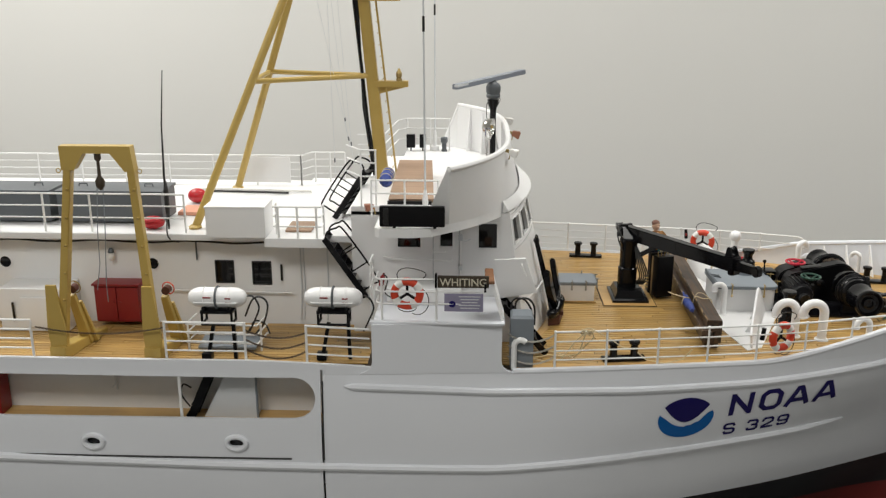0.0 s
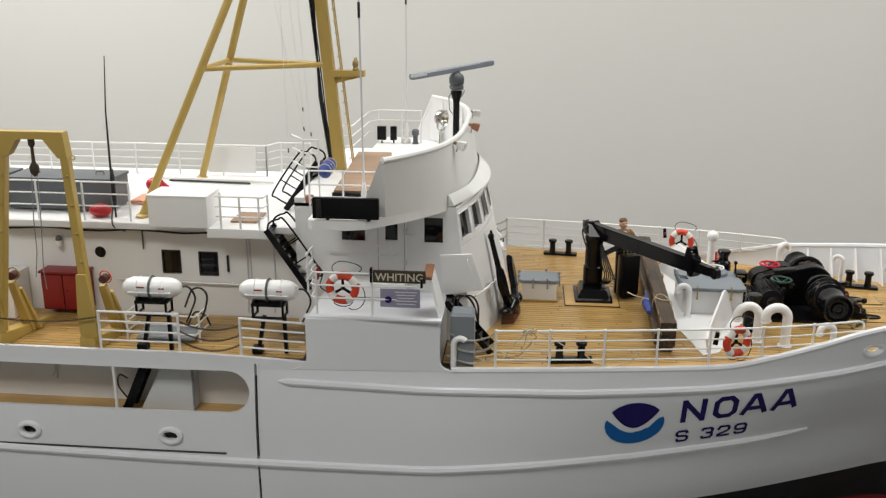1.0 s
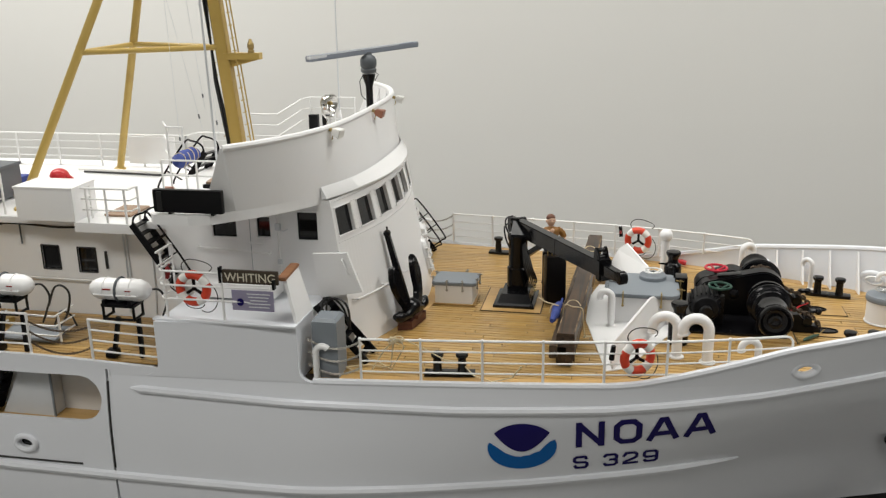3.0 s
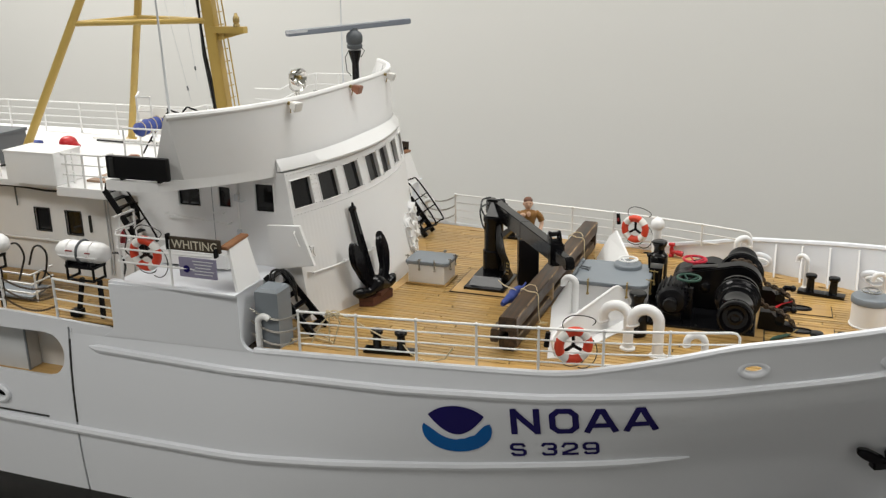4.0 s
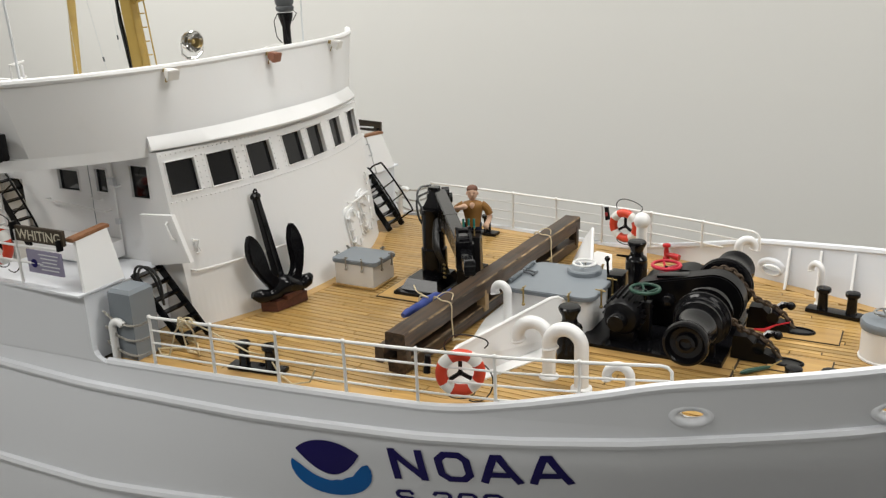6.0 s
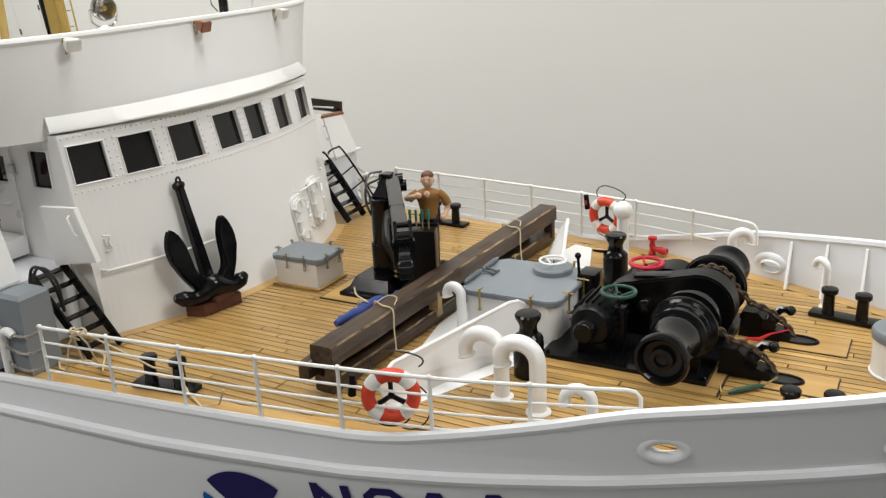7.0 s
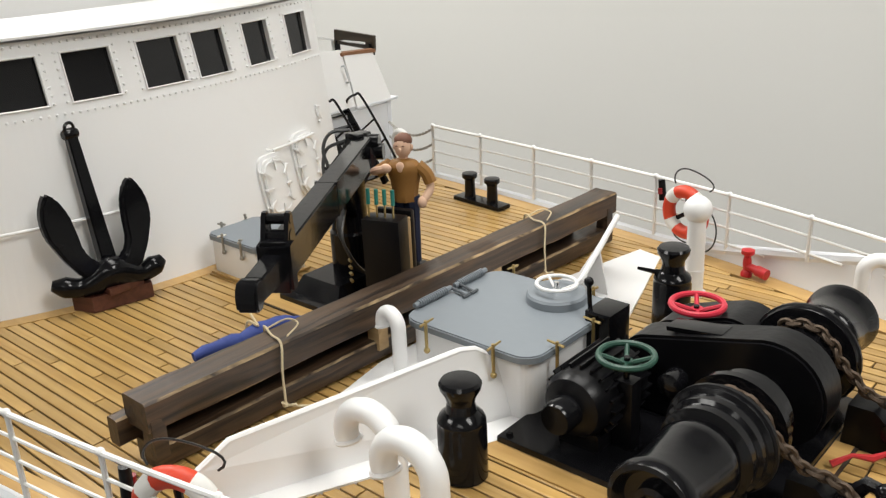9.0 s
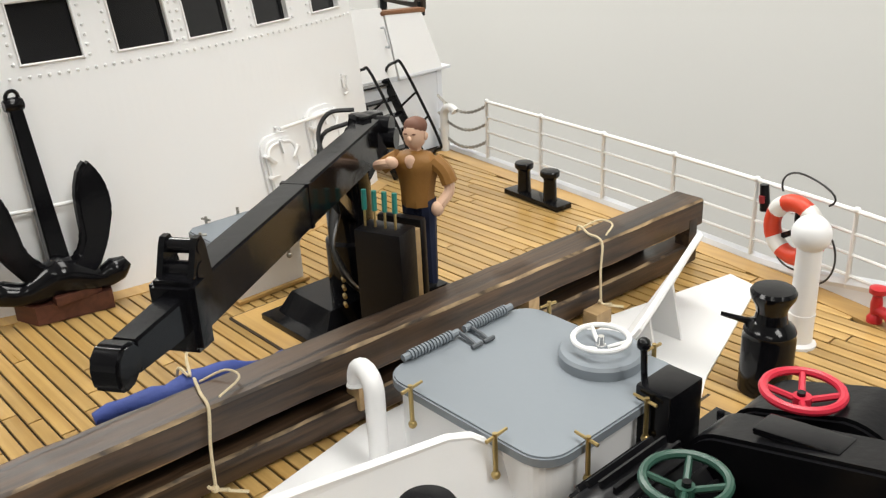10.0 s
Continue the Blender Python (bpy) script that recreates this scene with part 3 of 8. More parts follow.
# side walls with three windows each
SIDEW = [(-0.232, -0.196, 0.150, 0.176), (-0.168, -0.148, 0.152, 0.181), (-0.111, -0.082, 0.150, 0.189)]
for side in (-1, 1):
    bm = B()
    xs = sorted([-0.30, -0.27] + [v for w in SIDEW for v in w[:2]])
    zs = [0.0, 0.075, 0.150, 0.176, 0.181, 0.189, 0.205]
    for x0, x1 in zip(xs, xs[1:]):
        for z0, z1 in zip(zs, zs[1:]):
            xm, zm = (x0 + x1) / 2, (z0 + z1) / 2
            if any(a < xm < b and c - 0.003 < zm < d for a, b, c, d in SIDEW):
                continue
            bm.faces.new([bm.verts.new(p) for p in ((x0, side * 0.2, z0), (x1, side * 0.2, z0), (x1, side * 0.2, z1), (x0, side * 0.2, z1))])
    for z0, z1 in zip(zs, zs[1:]):
        bm.faces.new([bm.verts.new(p) for p in ((-0.082, side * 0.2, z0), (front_x(0.2, z0), side * 0.2, z0), (front_x(0.2, z1), side * 0.2, z1), (-0.082, side * 0.2, z1))])
    bmesh.ops.remove_doubles(bm, verts=bm.verts, dist=1e-5)
    solid(struct("wheelhouse_side", outward(bm, side), WHITE, "white wheelhouse side wall with dark windows", "wall", smooth=False), 0.005)
    for a, b, c, d in SIDEW:
        win = thing("side_window", "dark glazed window with a thin white frame in the wheelhouse side", "window", ((a + b) / 2, side * 0.2, c), 0, "wheelhouse side windows", local=False)
        part("pane", box(B(), ((a + b) / 2, side * 0.1965, (c + d) / 2), (b - a + 0.002, 0.001, d - c + 0.002)), WINDOW, win)
        bm = B()
        for q in ((a, c, b, c), (b, c, b, d), (b, d, a, d), (a, d, a, c)):
            cyl(bm, (q[0], side * 0.2005, q[1]), (q[2], side * 0.2005, q[3]), 0.0011, n=6)
        part("frame", bm, WHITE, win)
for a, b in WINY:
    win = thing("front_window", "dark glazed wheelhouse window with a thin white frame", "window", (front_x((a + b) / 2, WINZ0), (a + b) / 2, WINZ0), 0, "wheelhouse front windows", local=False)
    bm = B()
    grid(bm, [[(front_x(y, z) - 0.0045, y, z) for y in (a - 0.001, b + 0.001)] for z in (WINZ0 - 0.001, WINZ1 + 0.001)])
    pane = part("pane", bm, WINDOW, win)
    bm = B()
    tube(bm, [(front_x(y, z) + 0.0004, y, z) for y, z in ((a, WINZ0), (b, WINZ0), (b, WINZ1), (a, WINZ1))], 0.0013, 6, True)
    part("frame", bm, WHITE, win)
bm = B()
box(bm, (-0.21, 0, 0.1), (0.2, 0.36, 0.002))
struct("wheelhouse_floor", bm, DARKGREY, "dark floor inside the wheelhouse", "floor")
bm = B()
box(bm, (-0.2975, 0, 0.105), (0.005, 0.39, 0.2))
struct("wheelhouse_aft_wall", bm, WHITE, "white aft wall of the wheelhouse", "wall")
# rivets along the window row
bm = B()
for y in np.linspace(-0.196, 0.196, 66):
    for z in (0.1475, 0.2015):
        bmesh.ops.create_icosphere(bm, subdivisions=1, radius=0.0014, matrix=Matrix.Translation((front_x(y, z) + 0.0002, y, z)))
for (a, b), (c, d) in zip(WINY, WINY[1:]):
    for z in np.linspace(0.156, 0.194, 7):
        for y in (b + 0.004, c - 0.004):
            bmesh.ops.create_icosphere(bm, subdivisions=1, radius=0.0014, matrix=Matrix.Translation((front_x(y, z) + 0.0002, y, z)))
tagged(part("rivets", bm, WHITE), "rows of tiny white rivets round the windows", "rivets", "", "stuff")

# flying bridge slab with the bridge wings
def slab_edge(y):
    return -0.045 - 4.64 * abs(y) ** 3.1


poly = [(slab_edge(y), y) for y in np.linspace(-0.296, 0.296, 49)]
poly += [(-0.175, 0.318), (-0.2, 0.325), (-0.245, 0.325), (-0.252, 0.318), (-0.252, 0.2), (-0.30, 0.2), (-0.30, -0.2), (-0.252, -0.2), (-0.252, -0.318), (-0.245, -0.325), (-0.2, -0.325), (-0.175, -0.318)]
bm = prism(B(), poly, lambda u, v: (u, v, 0.200), lambda u, v: (u, v, 0.2125))
FLYDECK = struct("flying_bridge_deck", bm, WHITE, "white flat roof of the wheelhouse with bridge wings", "roof", smooth=False)


def fascia(y, k):
    """The raked windbreak round the flying bridge: k from 0 (foot) to 1 (top)."""
    yb = y * 0.296 / 0.320
    xb, xt = slab_edge(yb), -0.062 - 3.57 * abs(y) ** 3.26
    return (xb + (xt - xb) * k, yb + (y - yb) * k, 0.2125 + (0.294 - 0.2125) * k)


ys = 0.320 * np.sin(np.linspace(-math.pi / 2, math.pi / 2, 60))
bm = grid(B(), [[fascia(y, k) for y in ys] for k in np.linspace(0, 1, 5)])
bm.normal_update()
if sum(f.normal.x for f in bm.faces) < 0:
    bmesh.ops.reverse_faces(bm, faces=bm.faces)
solid(struct("windbreak", bm, WHITE, "white curved windbreak round the flying bridge", "windbreak"), 0.005)
bm = tube(B(), [Vector(fascia(y, 1)) + Vector((-0.0022, 0, 0)) for y in ys], 0.0042, 8)
struct("windbreak_cap", bm, WHITE, "rounded white cap along the top of the windbreak", "trim")
bm = B()
for y in (-0.29, -0.25, -0.2, -0.12, -0.04, 0.04, 0.12, 0.2, 0.25, 0.29):
    p, q = Vector(fascia(y, 0.02)), Vector(fascia(y, 0.96))
    nrm = Vector((-1, -y * 2.5 if abs(y) < 0.2 else -y * 6, 0)).normalized()
    tng = Vector((-nrm.y, nrm.x, 0)) * 0.001
    f = [p + nrm * 0.005, p + nrm * 0.022, q + nrm * 0.007, q + nrm * 0.005]
    a, b = [bm.verts.new(v + tng) for v in f], [bm.verts.new(v - tng) for v in f]
    bm.faces.new(a), bm.faces.new(b[::-1]), join_rings(bm, a[::-1], b[::-1])
bmesh.ops.recalc_face_normals(bm, faces=bm.faces)
struct("windbreak_stays", bm, WHITE, "white triangular stays inside the windbreak", "bracket", smooth=False)
# short returns at the aft ends of the windbreak
for side in (-1, 1):
    foot, corner = Vector(fascia(side * 0.32, 0)), Vector(fascia(side * 0.32, 1))
    end = corner + Vector((-0.005, 0, 0))
    foot2 = foot + Vector((-0.036, side * 0.012, 0))
    bm = B()
    inn = Vector((0.002, -side * 0.004, 0))
    a, b = [bm.verts.new(p) for p in (foot, corner, end, foot2)], [bm.verts.new(p + inn) for p in (foot, corner, end, foot2)]
    bm.faces.new(a), bm.faces.new(b[::-1]), join_rings(bm, a[::-1], b[::-1])
    bmesh.ops.recalc_face_normals(bm, faces=bm.faces)
    struct("windbreak_return", bm, WHITE, "white tapering return at the end of the windbreak", "windbreak", smooth=False)
# brow over the windows
bm = grid(B(), [[(slab_edge(y) + 0.001, y, 0.2225) for y in np.linspace(-0.2, 0.2, 40)], [(-0.0235 - 1.05 * y * y, y, 0.2095) for y in np.linspace(-0.204, 0.204, 40)],
                [(-0.0235 - 1.05 * y * y, y, 0.2075) for y in np.linspace(-0.204, 0.204, 40)], [(slab_edge(y) + 0.001, y, 0.206) for y in np.linspace(-0.2, 0.2, 40)]])
for s in (-1, 1):
    bm.faces.new([bm.verts.new(p) for p in ((slab_edge(0.2) + 0.001, s * 0.2, 0.2225), (-0.0235 - 1.05 * 0.0416, s * 0.204, 0.2095), (-0.0235 - 1.05 * 0.0416, s * 0.204, 0.2075), (slab_edge(0.2) + 0.001, s * 0.2, 0.206))])
bmesh.ops.recalc_face_normals(bm, faces=bm.faces)
struct("window_brow", bm, WHITE, "white sloping brow above the wheelhouse windows", "visor")

# ---- the aft deckhouse ----
AFTW = [(-0.519, -0.4905, 0.080, 0.116), (-0.461, -0.432, 0.078, 0.115)]
for side in (-1, 1):
    bm = B()
    xs = sorted([-1.45, -1.0, -0.8, -0.6, -0.301] + [v for w in AFTW for v in w[:2]])
    zs = [0.0, 0.078, 0.080, 0.115, 0.116, 0.156]
    for x0, x1 in zip(xs, xs[1:]):
        for z0, z1 in zip(zs, zs[1:]):
            xm, zm = (x0 + x1) / 2, (z0 + z1) / 2
            if not any(a < xm < b and c < zm < d for a, b, c, d in AFTW):
                bm.faces.new([bm.verts.new(p) for p in ((x0, side * 0.168, z0), (x1, side * 0.168, z0), (x1, side * 0.168, z1), (x0, side * 0.168, z1))])
    bmesh.ops.remove_doubles(bm, verts=bm.verts, dist=1e-5)
    solid(struct("deckhouse_side", outward(bm, side), WHITE, "white deckhouse side wall with two dark windows", "wall", smooth=False), 0.005)
    for a, b, c, d in AFTW:
        win = thing("deckhouse_window", "dark glazed rectangular window in the white deckhouse", "window", ((a + b) / 2, side * 0.168, c), 0, "deckhouse windows", local=False)
        part("pane", box(B(), ((a + b) / 2, side * 0.165, (c + d) / 2), (b - a + 0.002, 0.001, d - c + 0.002)), WINDOW, win)
        bm = B()
        for q in ((a, c, b, c), (b, c, b, d), (b, d, a, d), (a, d, a, c)):
            cyl(bm, (q[0], side * 0.1685, q[1]), (q[2], side * 0.1685, q[3]), 0.001, n=6)
        part("frame", bm, GASKET, win)
bm = box(B(), (-0.905, 0, 0.160), (1.1, 0.39, 0.010), None, 0.002)
box(bm, (-0.329, 0, 0.160), (0.056, 0.39, 0.0095))
struct("boat_deck", bm, WHITE, "white painted flat deckhouse roof", "roof", smooth=False)
for side in (-1, 1):
    bm = box(B(), (-0.382, side * 0.198, 0.1585), (0.094, 0.032, 0.014), None, 0.0015)
    struct("boarding_step", bm, WHITE, "white ledge beside the deckhouse roof", "ledge")

# ---- the hall ----
bm = box(B(), (0.2, 1.55, 0.3), (9.0, 0.1, 2.9))
struct("wall_north", bm, WALLPAINT, "plain off-white hall wall", "wall")
bm = box(B(), (0.2, -4.5, 0.3), (9.0, 0.1, 2.9))
struct("wall_south", bm, WALLPAINT, "plain off-white hall wall", "wall")
bm = box(B(), (-4.3, -1.5, 0.3), (0.1, 6.2, 2.9))
struct("wall_west", bm, WALLPAINT, "plain off-white hall wall", "wall")
bm = box(B(), (4.7, -1.5, 0.3), (0.1, 6.2, 2.9))
struct("wall_east", bm, WALLPAINT, "plain off-white hall wall", "wall")
bm = box(B(), (0.2, -1.5, 1.8), (9.2, 6.3, 0.1))
struct("ceiling", bm, CEILMAT, "plain white hall ceiling", "ceiling")
bm = box(B(), (0.2, -1.5, -1.2), (9.2, 6.3, 0.1))
struct("floor", bm, FLOORMAT, "plain grey hall floor", "floor")
# Unseen stand under the keel, kept dark to cut light bounced onto the hull.
plinth = thing("display_plinth", "plain dark display plinth under the model ship", "plinth", (-0.3, 0, -1.15))
part("top", box(B(), (0, 0, 0.71), (2.6, 0.5, 0.04), None, 0.004), TABLECLOTH, plinth)
part("body", box(B(), (0, 0, 0.345), (2.4, 0.4, 0.69)), TABLECLOTH, plinth)

# ---- railings of the foredeck ----
POSTS = (0.0, 0.074, 0.149, 0.222, 0.295, 0.369, 0.442)


def rail_y(x):
    return breadth(x, 0) - 0.005


for side in (-1, 1):
    rail = thing("foredeck_railing", "white painted four-bar metal railing along the foredeck edge", "railing", (0.25, side * 0.27, 0.0), 0, "foredeck railings", local=False)
    for x in POSTS:
        bm = cyl(B(), (x, side * rail_y(x), top_edge(x) - 0.001), (x, side * rail_y(x), 0.0585), 0.0018, 0.0015, 8)
        bmesh.ops.create_uvsphere(bm, u_segments=8, v_segments=6, radius=0.0024, matrix=Matrix.Translation((x, side * rail_y(x), 0.0585)))
        part("post", bm, RAILWHITE, rail)
    top = [(x, side * rail_y(x), 0.058) for x in np.linspace(0, 0.508, 24)]
    top += [(0.514, side * rail_y(0.514), 0.0565), (0.5175, side * rail_y(0.5175), 0.052), (0.518, side * rail_y(0.518), 0.034)]
    part("bar", tube(B(), top, 0.0016, 7), RAILWHITE, rail)
    for z, end in ((0.0435, 0.517), (0.0295, 0.47), (0.0155, 0.405)):
        part("bar", tube(B(), [(x, side * rail_y(x), z) for x in np.linspace(0, end, 24)], 0.0011, 6), RAILWHITE, rail)
    # chains across the boarding gap
    for z in (0.055, 0.038, 0.021):
        c = thing("safety_chain", "thin sagging chain across the railing gap", "chain", (-0.03, side * rail_y(0), z - 0.012), 0, "chains across the gaps", local=False)
        part("chain_strand", chain(B(), sag((0, side * rail_y(0), z), (-0.068, side * 0.303, z), 0.012, 12), 0.0006, 0.0019), STEELCHAIN, c)
    v = thing("bent_stanchion", "short white bent pipe at the railing gap", "pipe", (-0.05, side * 0.302, 0), 0, "bent pipes", local=False)
    part("pipe", tube(B(), [(-0.058, side * 0.302, 0), (-0.058, side * 0.302, 0.036)] + arc((-0.049, side * 0.302, 0.036), 0.009, 180, 40, 8), 0.0042, 10), RAILWHITE, v)


def lifebuoy(x, y, z, rz, tilt, label, group, line=True):
    """A ring with four bands, a black holder behind and a loose black line."""
    b = thing("lifebuoy", label, "lifebuoy", (x, y, z), rz, group)
    R, r = 0.0178, 0.0056
    for k in range(4):
        a0 = 45 + 90 * k + tilt
        part("white_band", torus(B(), (0, 0, 0), R, r * 1.03, (0, 1, 0), 7, 10, a0 - 16, a0 + 16), BUOYWHITE, b, "white band of the ring")
        part("ring_section", torus(B(), (0, 0, 0), R, r, (0, 1, 0), 14, 10, a0 + 15, a0 + 75), ORANGE, b, "orange ring section")
    bm = B()
    for a in (90, 215, 325):
        cyl(bm, (0, 0.002, -0.001), (0.019 * math.cos(radians(a)), 0.002, 0.019 * math.sin(radians(a))), 0.0019, 0.0024, 6)
    bmesh.ops.create_uvsphere(bm, u_segments=8, v_segments=6, radius=0.003, matrix=Matrix.Translation((0, 0.002, -0.001)))
    part("holder", bm, MATTBLACK, b, "black three-armed holder")
    if line:
        loop = [(0.014 * math.cos(t) * (1 + 0.9 * max(0, math.cos(t - 0.2))), 0.001, 0.027 + 0.0105 * math.sin(t)) for t in np.linspace(-0.4, 3.6, 18)]
        part("grab_line", tube(B(), loop, 0.0007, 5), PIPEBLACK, b, "thin black line")
        loop = [(0.014 + 0.016 * math.sin(t), 0.003, -0.012 + 0.02 * math.cos(t)) for t in np.linspace(0.2, 3.6, 16)]
        part("grab_line", tube(B(), loop, 0.0007, 5), PIPEBLACK, b, "thin black line")
        loop = [(0.013 * math.cos(t), 0.001, -0.02 - 0.007 * math.sin(t)) for t in np.linspace(0.1, 3.0, 12)]
        part("grab_line", tube(B(), loop, 0.0007, 5), PIPEBLACK, b, "thin black line")
    return b


lifebuoy(0.334, -0.2515, 0.036, 29, 0, "orange and white lifebuoy with black line on the foredeck railing", "lifebuoys on the railings")
lifebuoy(0.334, 0.2455, 0.038, -13, 0, "orange and white lifebuoy with black line on the foredeck railing", "lifebuoys on the railings")
lifebuoy(-0.209, -0.312, 0.116, 0, 10, "orange and white lifebuoy hung on the platform railing", "lifebuoys on the railings")
lamp = thing("buoy_light", "small dark lifebuoy light clipped to the railing", "light", (0.305, 0.262, 0.04), 0, "buoy lights", local=False)
bm = cyl(B(), (0.305, 0.26, 0.04), (0.303, 0.26, 0.058), 0.0035, 0.003, 10)
part("body", bm, MATTBLACK, lamp)
bm = cyl(B(), (0.304, 0.2568, 0.046), (0.3035, 0.2568, 0.051), 0.002, n=8)
part("lens", bm, DARKRED, lamp)
lamp2 = copy_thing(lamp, pose(0.303, -0.2615, 0.034, 0, 0, 180))


# ---- bollards ----
def bollards(x, y, rz, group):
    b = thing("twin_bollards", "pair of black mooring bollards on a flat base plate", "bollard", (x, y, 0.001), rz, group)
    part("base_plate", box(B(), (0, 0, 0.0022), (0.064, 0.0165, 0.0044), None, 0.001), BLACK, b)
    for s in (-1, 1):
        bm = lathe(B(), [(0.0062, 0.004), (0.0056, 0.006), (0.0052, 0.022), (0.0056, 0.0232), (0.0078, 0.0252), (0.0080, 0.0285), (0.0072, 0.0296), (0.003, 0.0302)], (s * 0.0155, 0, 0), n=20)
        part("post", bm, BLACK, b)
    return b


bollards(0.104, -0.2635, 8, "mooring bollards")
bollards(0.106, 0.2545, -5, "mooring bollards")
bollards(0.620, -0.108, 10, "mooring bollards")
bollards(0.620, 0.112, -10, "mooring bollards")


# ---- goosenecks and vents ----
def gooseneck(x, y, h, r, bend, rz, label, group, mat=None, drop=0.0):
    g = thing("gooseneck_vent", label, "vent", (x, y, 0.0), rz, group)
    mat = mat or WHITE
    pts = [(0, 0, 0), (0, 0, h - bend)] + arc((-bend, 0, h - bend), bend, 0, 200, 14)[1:]
    if drop:
        pts.append(Vector(pts[-1]) + Vector((0.3, 0, -1)).normalized() * drop)
    part("pipe", tube(B(), pts, r, 14), mat, g)
    end, d = Vector(pts[-1]), (Vector(pts[-1]) - Vector(pts[-2])).normalized()
    part("lip", torus(B(), end, r * 0.98, r * 0.22, d, 18, 6), mat, g)
    part("foot", lathe(B(), [(r * 1.5, 0), (r * 1.5, 0.002), (r * 1.05, 0.0035)], (0, 0, 0), n=18), mat, g)
    return g


gooseneck(0.3845, -0.160, 0.0570, 0.0066, 0.0160, 4, "thick white gooseneck vent pipe on the foredeck", "gooseneck vents")
gooseneck(0.4225, -0.172, 0.0600, 0.0070, 0.0160, 2, "thick white gooseneck vent pipe on the foredeck", "gooseneck vents")
gooseneck(0.4795, -0.2035, 0.0475, 0.0045, 0.0105, 8, "small white gooseneck pipe near the bulwark", "small goosenecks")
gooseneck(0.4985, 0.1765, 0.0565, 0.0050, 0.0095, 205, "small white gooseneck pipe near the bulwark", "small goosenecks")
gooseneck(0.5985, 0.139, 0.048, 0.0036, 0.0075, -35, "small white gooseneck pipe near the bulwark", "small goosenecks")
gooseneck(0.70, 0.10, 0.045, 0.0034, 0.008, 8, "small white gooseneck pipe near the bulwark", "small goosenecks")
gooseneck(0.2980, -0.0655, 0.052, 0.0048, 0.0085, -10, "white gooseneck vent beside the big hatch", "gooseneck vents")
v = thing("ball_top_vent", "white vent pipe with a round ball head", "vent", (0.3775, 0.1770, 0))
part("pipe", lathe(B(), [(0.0095, 0), (0.0095, 0.002), (0.0072, 0.0035), (0.0068, 0.062)], n=18), WHITE, v)
part("collar", lathe(B(), [(0.0074, 0.019), (0.0074, 0.021)], n=18), WHITE, v)
bm = B()
bmesh.ops.create_uvsphere(bm, u_segments=20, v_segments=14, radius=0.0107, matrix=Matrix.Translation((0, 0, 0.0685)))
part("ball", bm, WHITE, v)


# ---- capstans ----
def capstan(x, y, rz, handle):
    c = thing("capstan", "black cylindrical mooring capstan with a flared head", "capstan", (x, y, 0.001), rz, "capstans")
    part("barrel", lathe(B(), [(0.0135, 0), (0.0135, 0.031), (0.0128, 0.033), (0.0133, 0.0345), (0.0122, 0.037), (0.0085, 0.040), (0.0076, 0.045)], n=26), BLACK, c)
    part("head", lathe(B(), [(0.0076, 0.045), (0.0086, 0.0490), (0.0112, 0.0535), (0.0116, 0.0562), (0.0104, 0.0580), (0.005, 0.0585)], n=26), BLACK, c)
    if handle:
        part("handle", tube(B(), [(0, 0, 0.038), (-0.012, -0.006, 0.0385), (-0.022, -0.011, 0.0405)], [0.002, 0.0018, 0.0012], 8), BLACK, c)
    return c


capstan(0.388, -0.112, 0, False)
capstan(0.388, 0.121, 0, True)


def handwheel(parent, c, R, mat, r=0.0017, spokes=4, dish=0.004):
    w = part("handwheel", torus(B(), c, R, r, (0, 0, 1), 30, 8), mat, parent)
    bm = B()
    for k in range(spokes):
        a = 2 * math.pi * k / spokes + 0.5
        cyl(bm, (c[0], c[1], c[2] - dish), (c[0] + R * math.cos(a), c[1] + R * math.sin(a), c[2]), r * 0.75, n=6)
    lathe(bm, [(r * 2, -dish - 0.0015), (r * 2, -dish + 0.0025)], c, n=10)
    part("spokes", bm, mat, w)
    return w


# ---- the big hatch ----
H = thing("deck_hatch", "large white hatch with a grey rounded lid and a handwheel", "hatch", (0.338, -0.014, 0.001), 0, local=False)
hx0, hx1, hy0, hy1, ch = 0.2910, 0.395, -0.0570, 0.042, 0.014


def hatch_outline(d, k):
    """The hatch outline set in by d, its corners rounded with radius k."""
    out = []
    for cx, cy, a0 in ((hx0 + k, hy0 + k, 180), (hx1 - k, hy0 + k, 270), (hx1 - k, hy1 - k, 0), (hx0 + k, hy1 - k, 90)):
        out += [(cx + (k - d) * math.cos(radians(a0 + 15 * i)), cy + (k - d) * math.sin(radians(a0 + 15 * i))) for i in range(7)]
    return out


part("coaming", prism(B(), hatch_outline(0.004, ch), lambda u, v: (u, v, 0.0), lambda u, v: (u, v, 0.0445)), WHITE, H, smooth=False)
bm = prism(B(), hatch_outline(0.0, ch), lambda u, v: (u, v, 0.045), lambda u, v: (u, v, 0.0498))
bmesh.ops.bevel(bm, geom=[e for e in bm.edges if max(v.co.z for v in e.verts) > 0.0497], offset=0.0009, segments=2, affect="EDGES")
lid = part("lid", bm, GREY, H, "grey painted lid")
part("gasket", prism(B(), hatch_outline(0.0015, ch), lambda u, v: (u, v, 0.0443), lambda u, v: (u, v, 0.0452)), GASKET, H)
part("scuttle", lathe(B(), [(0.020, 0.0495), (0.020, 0.0545), (0.0188, 0.056), (0.004, 0.0565), (0.003, 0.058)], (0.358, 0.022, 0), n=30), GREY, lid, "round grey scuttle")
handwheel(H, (0.358, 0.022, 0.0615), 0.0130, RAILWHITE, 0.0013, 3, 0.006)
bm = lathe(B(), [(0.0022, 0.0555), (0.0016, 0.0625)], (0.358, 0.022, 0), n=10)
part("wheel_stem", bm, CHROME, H)
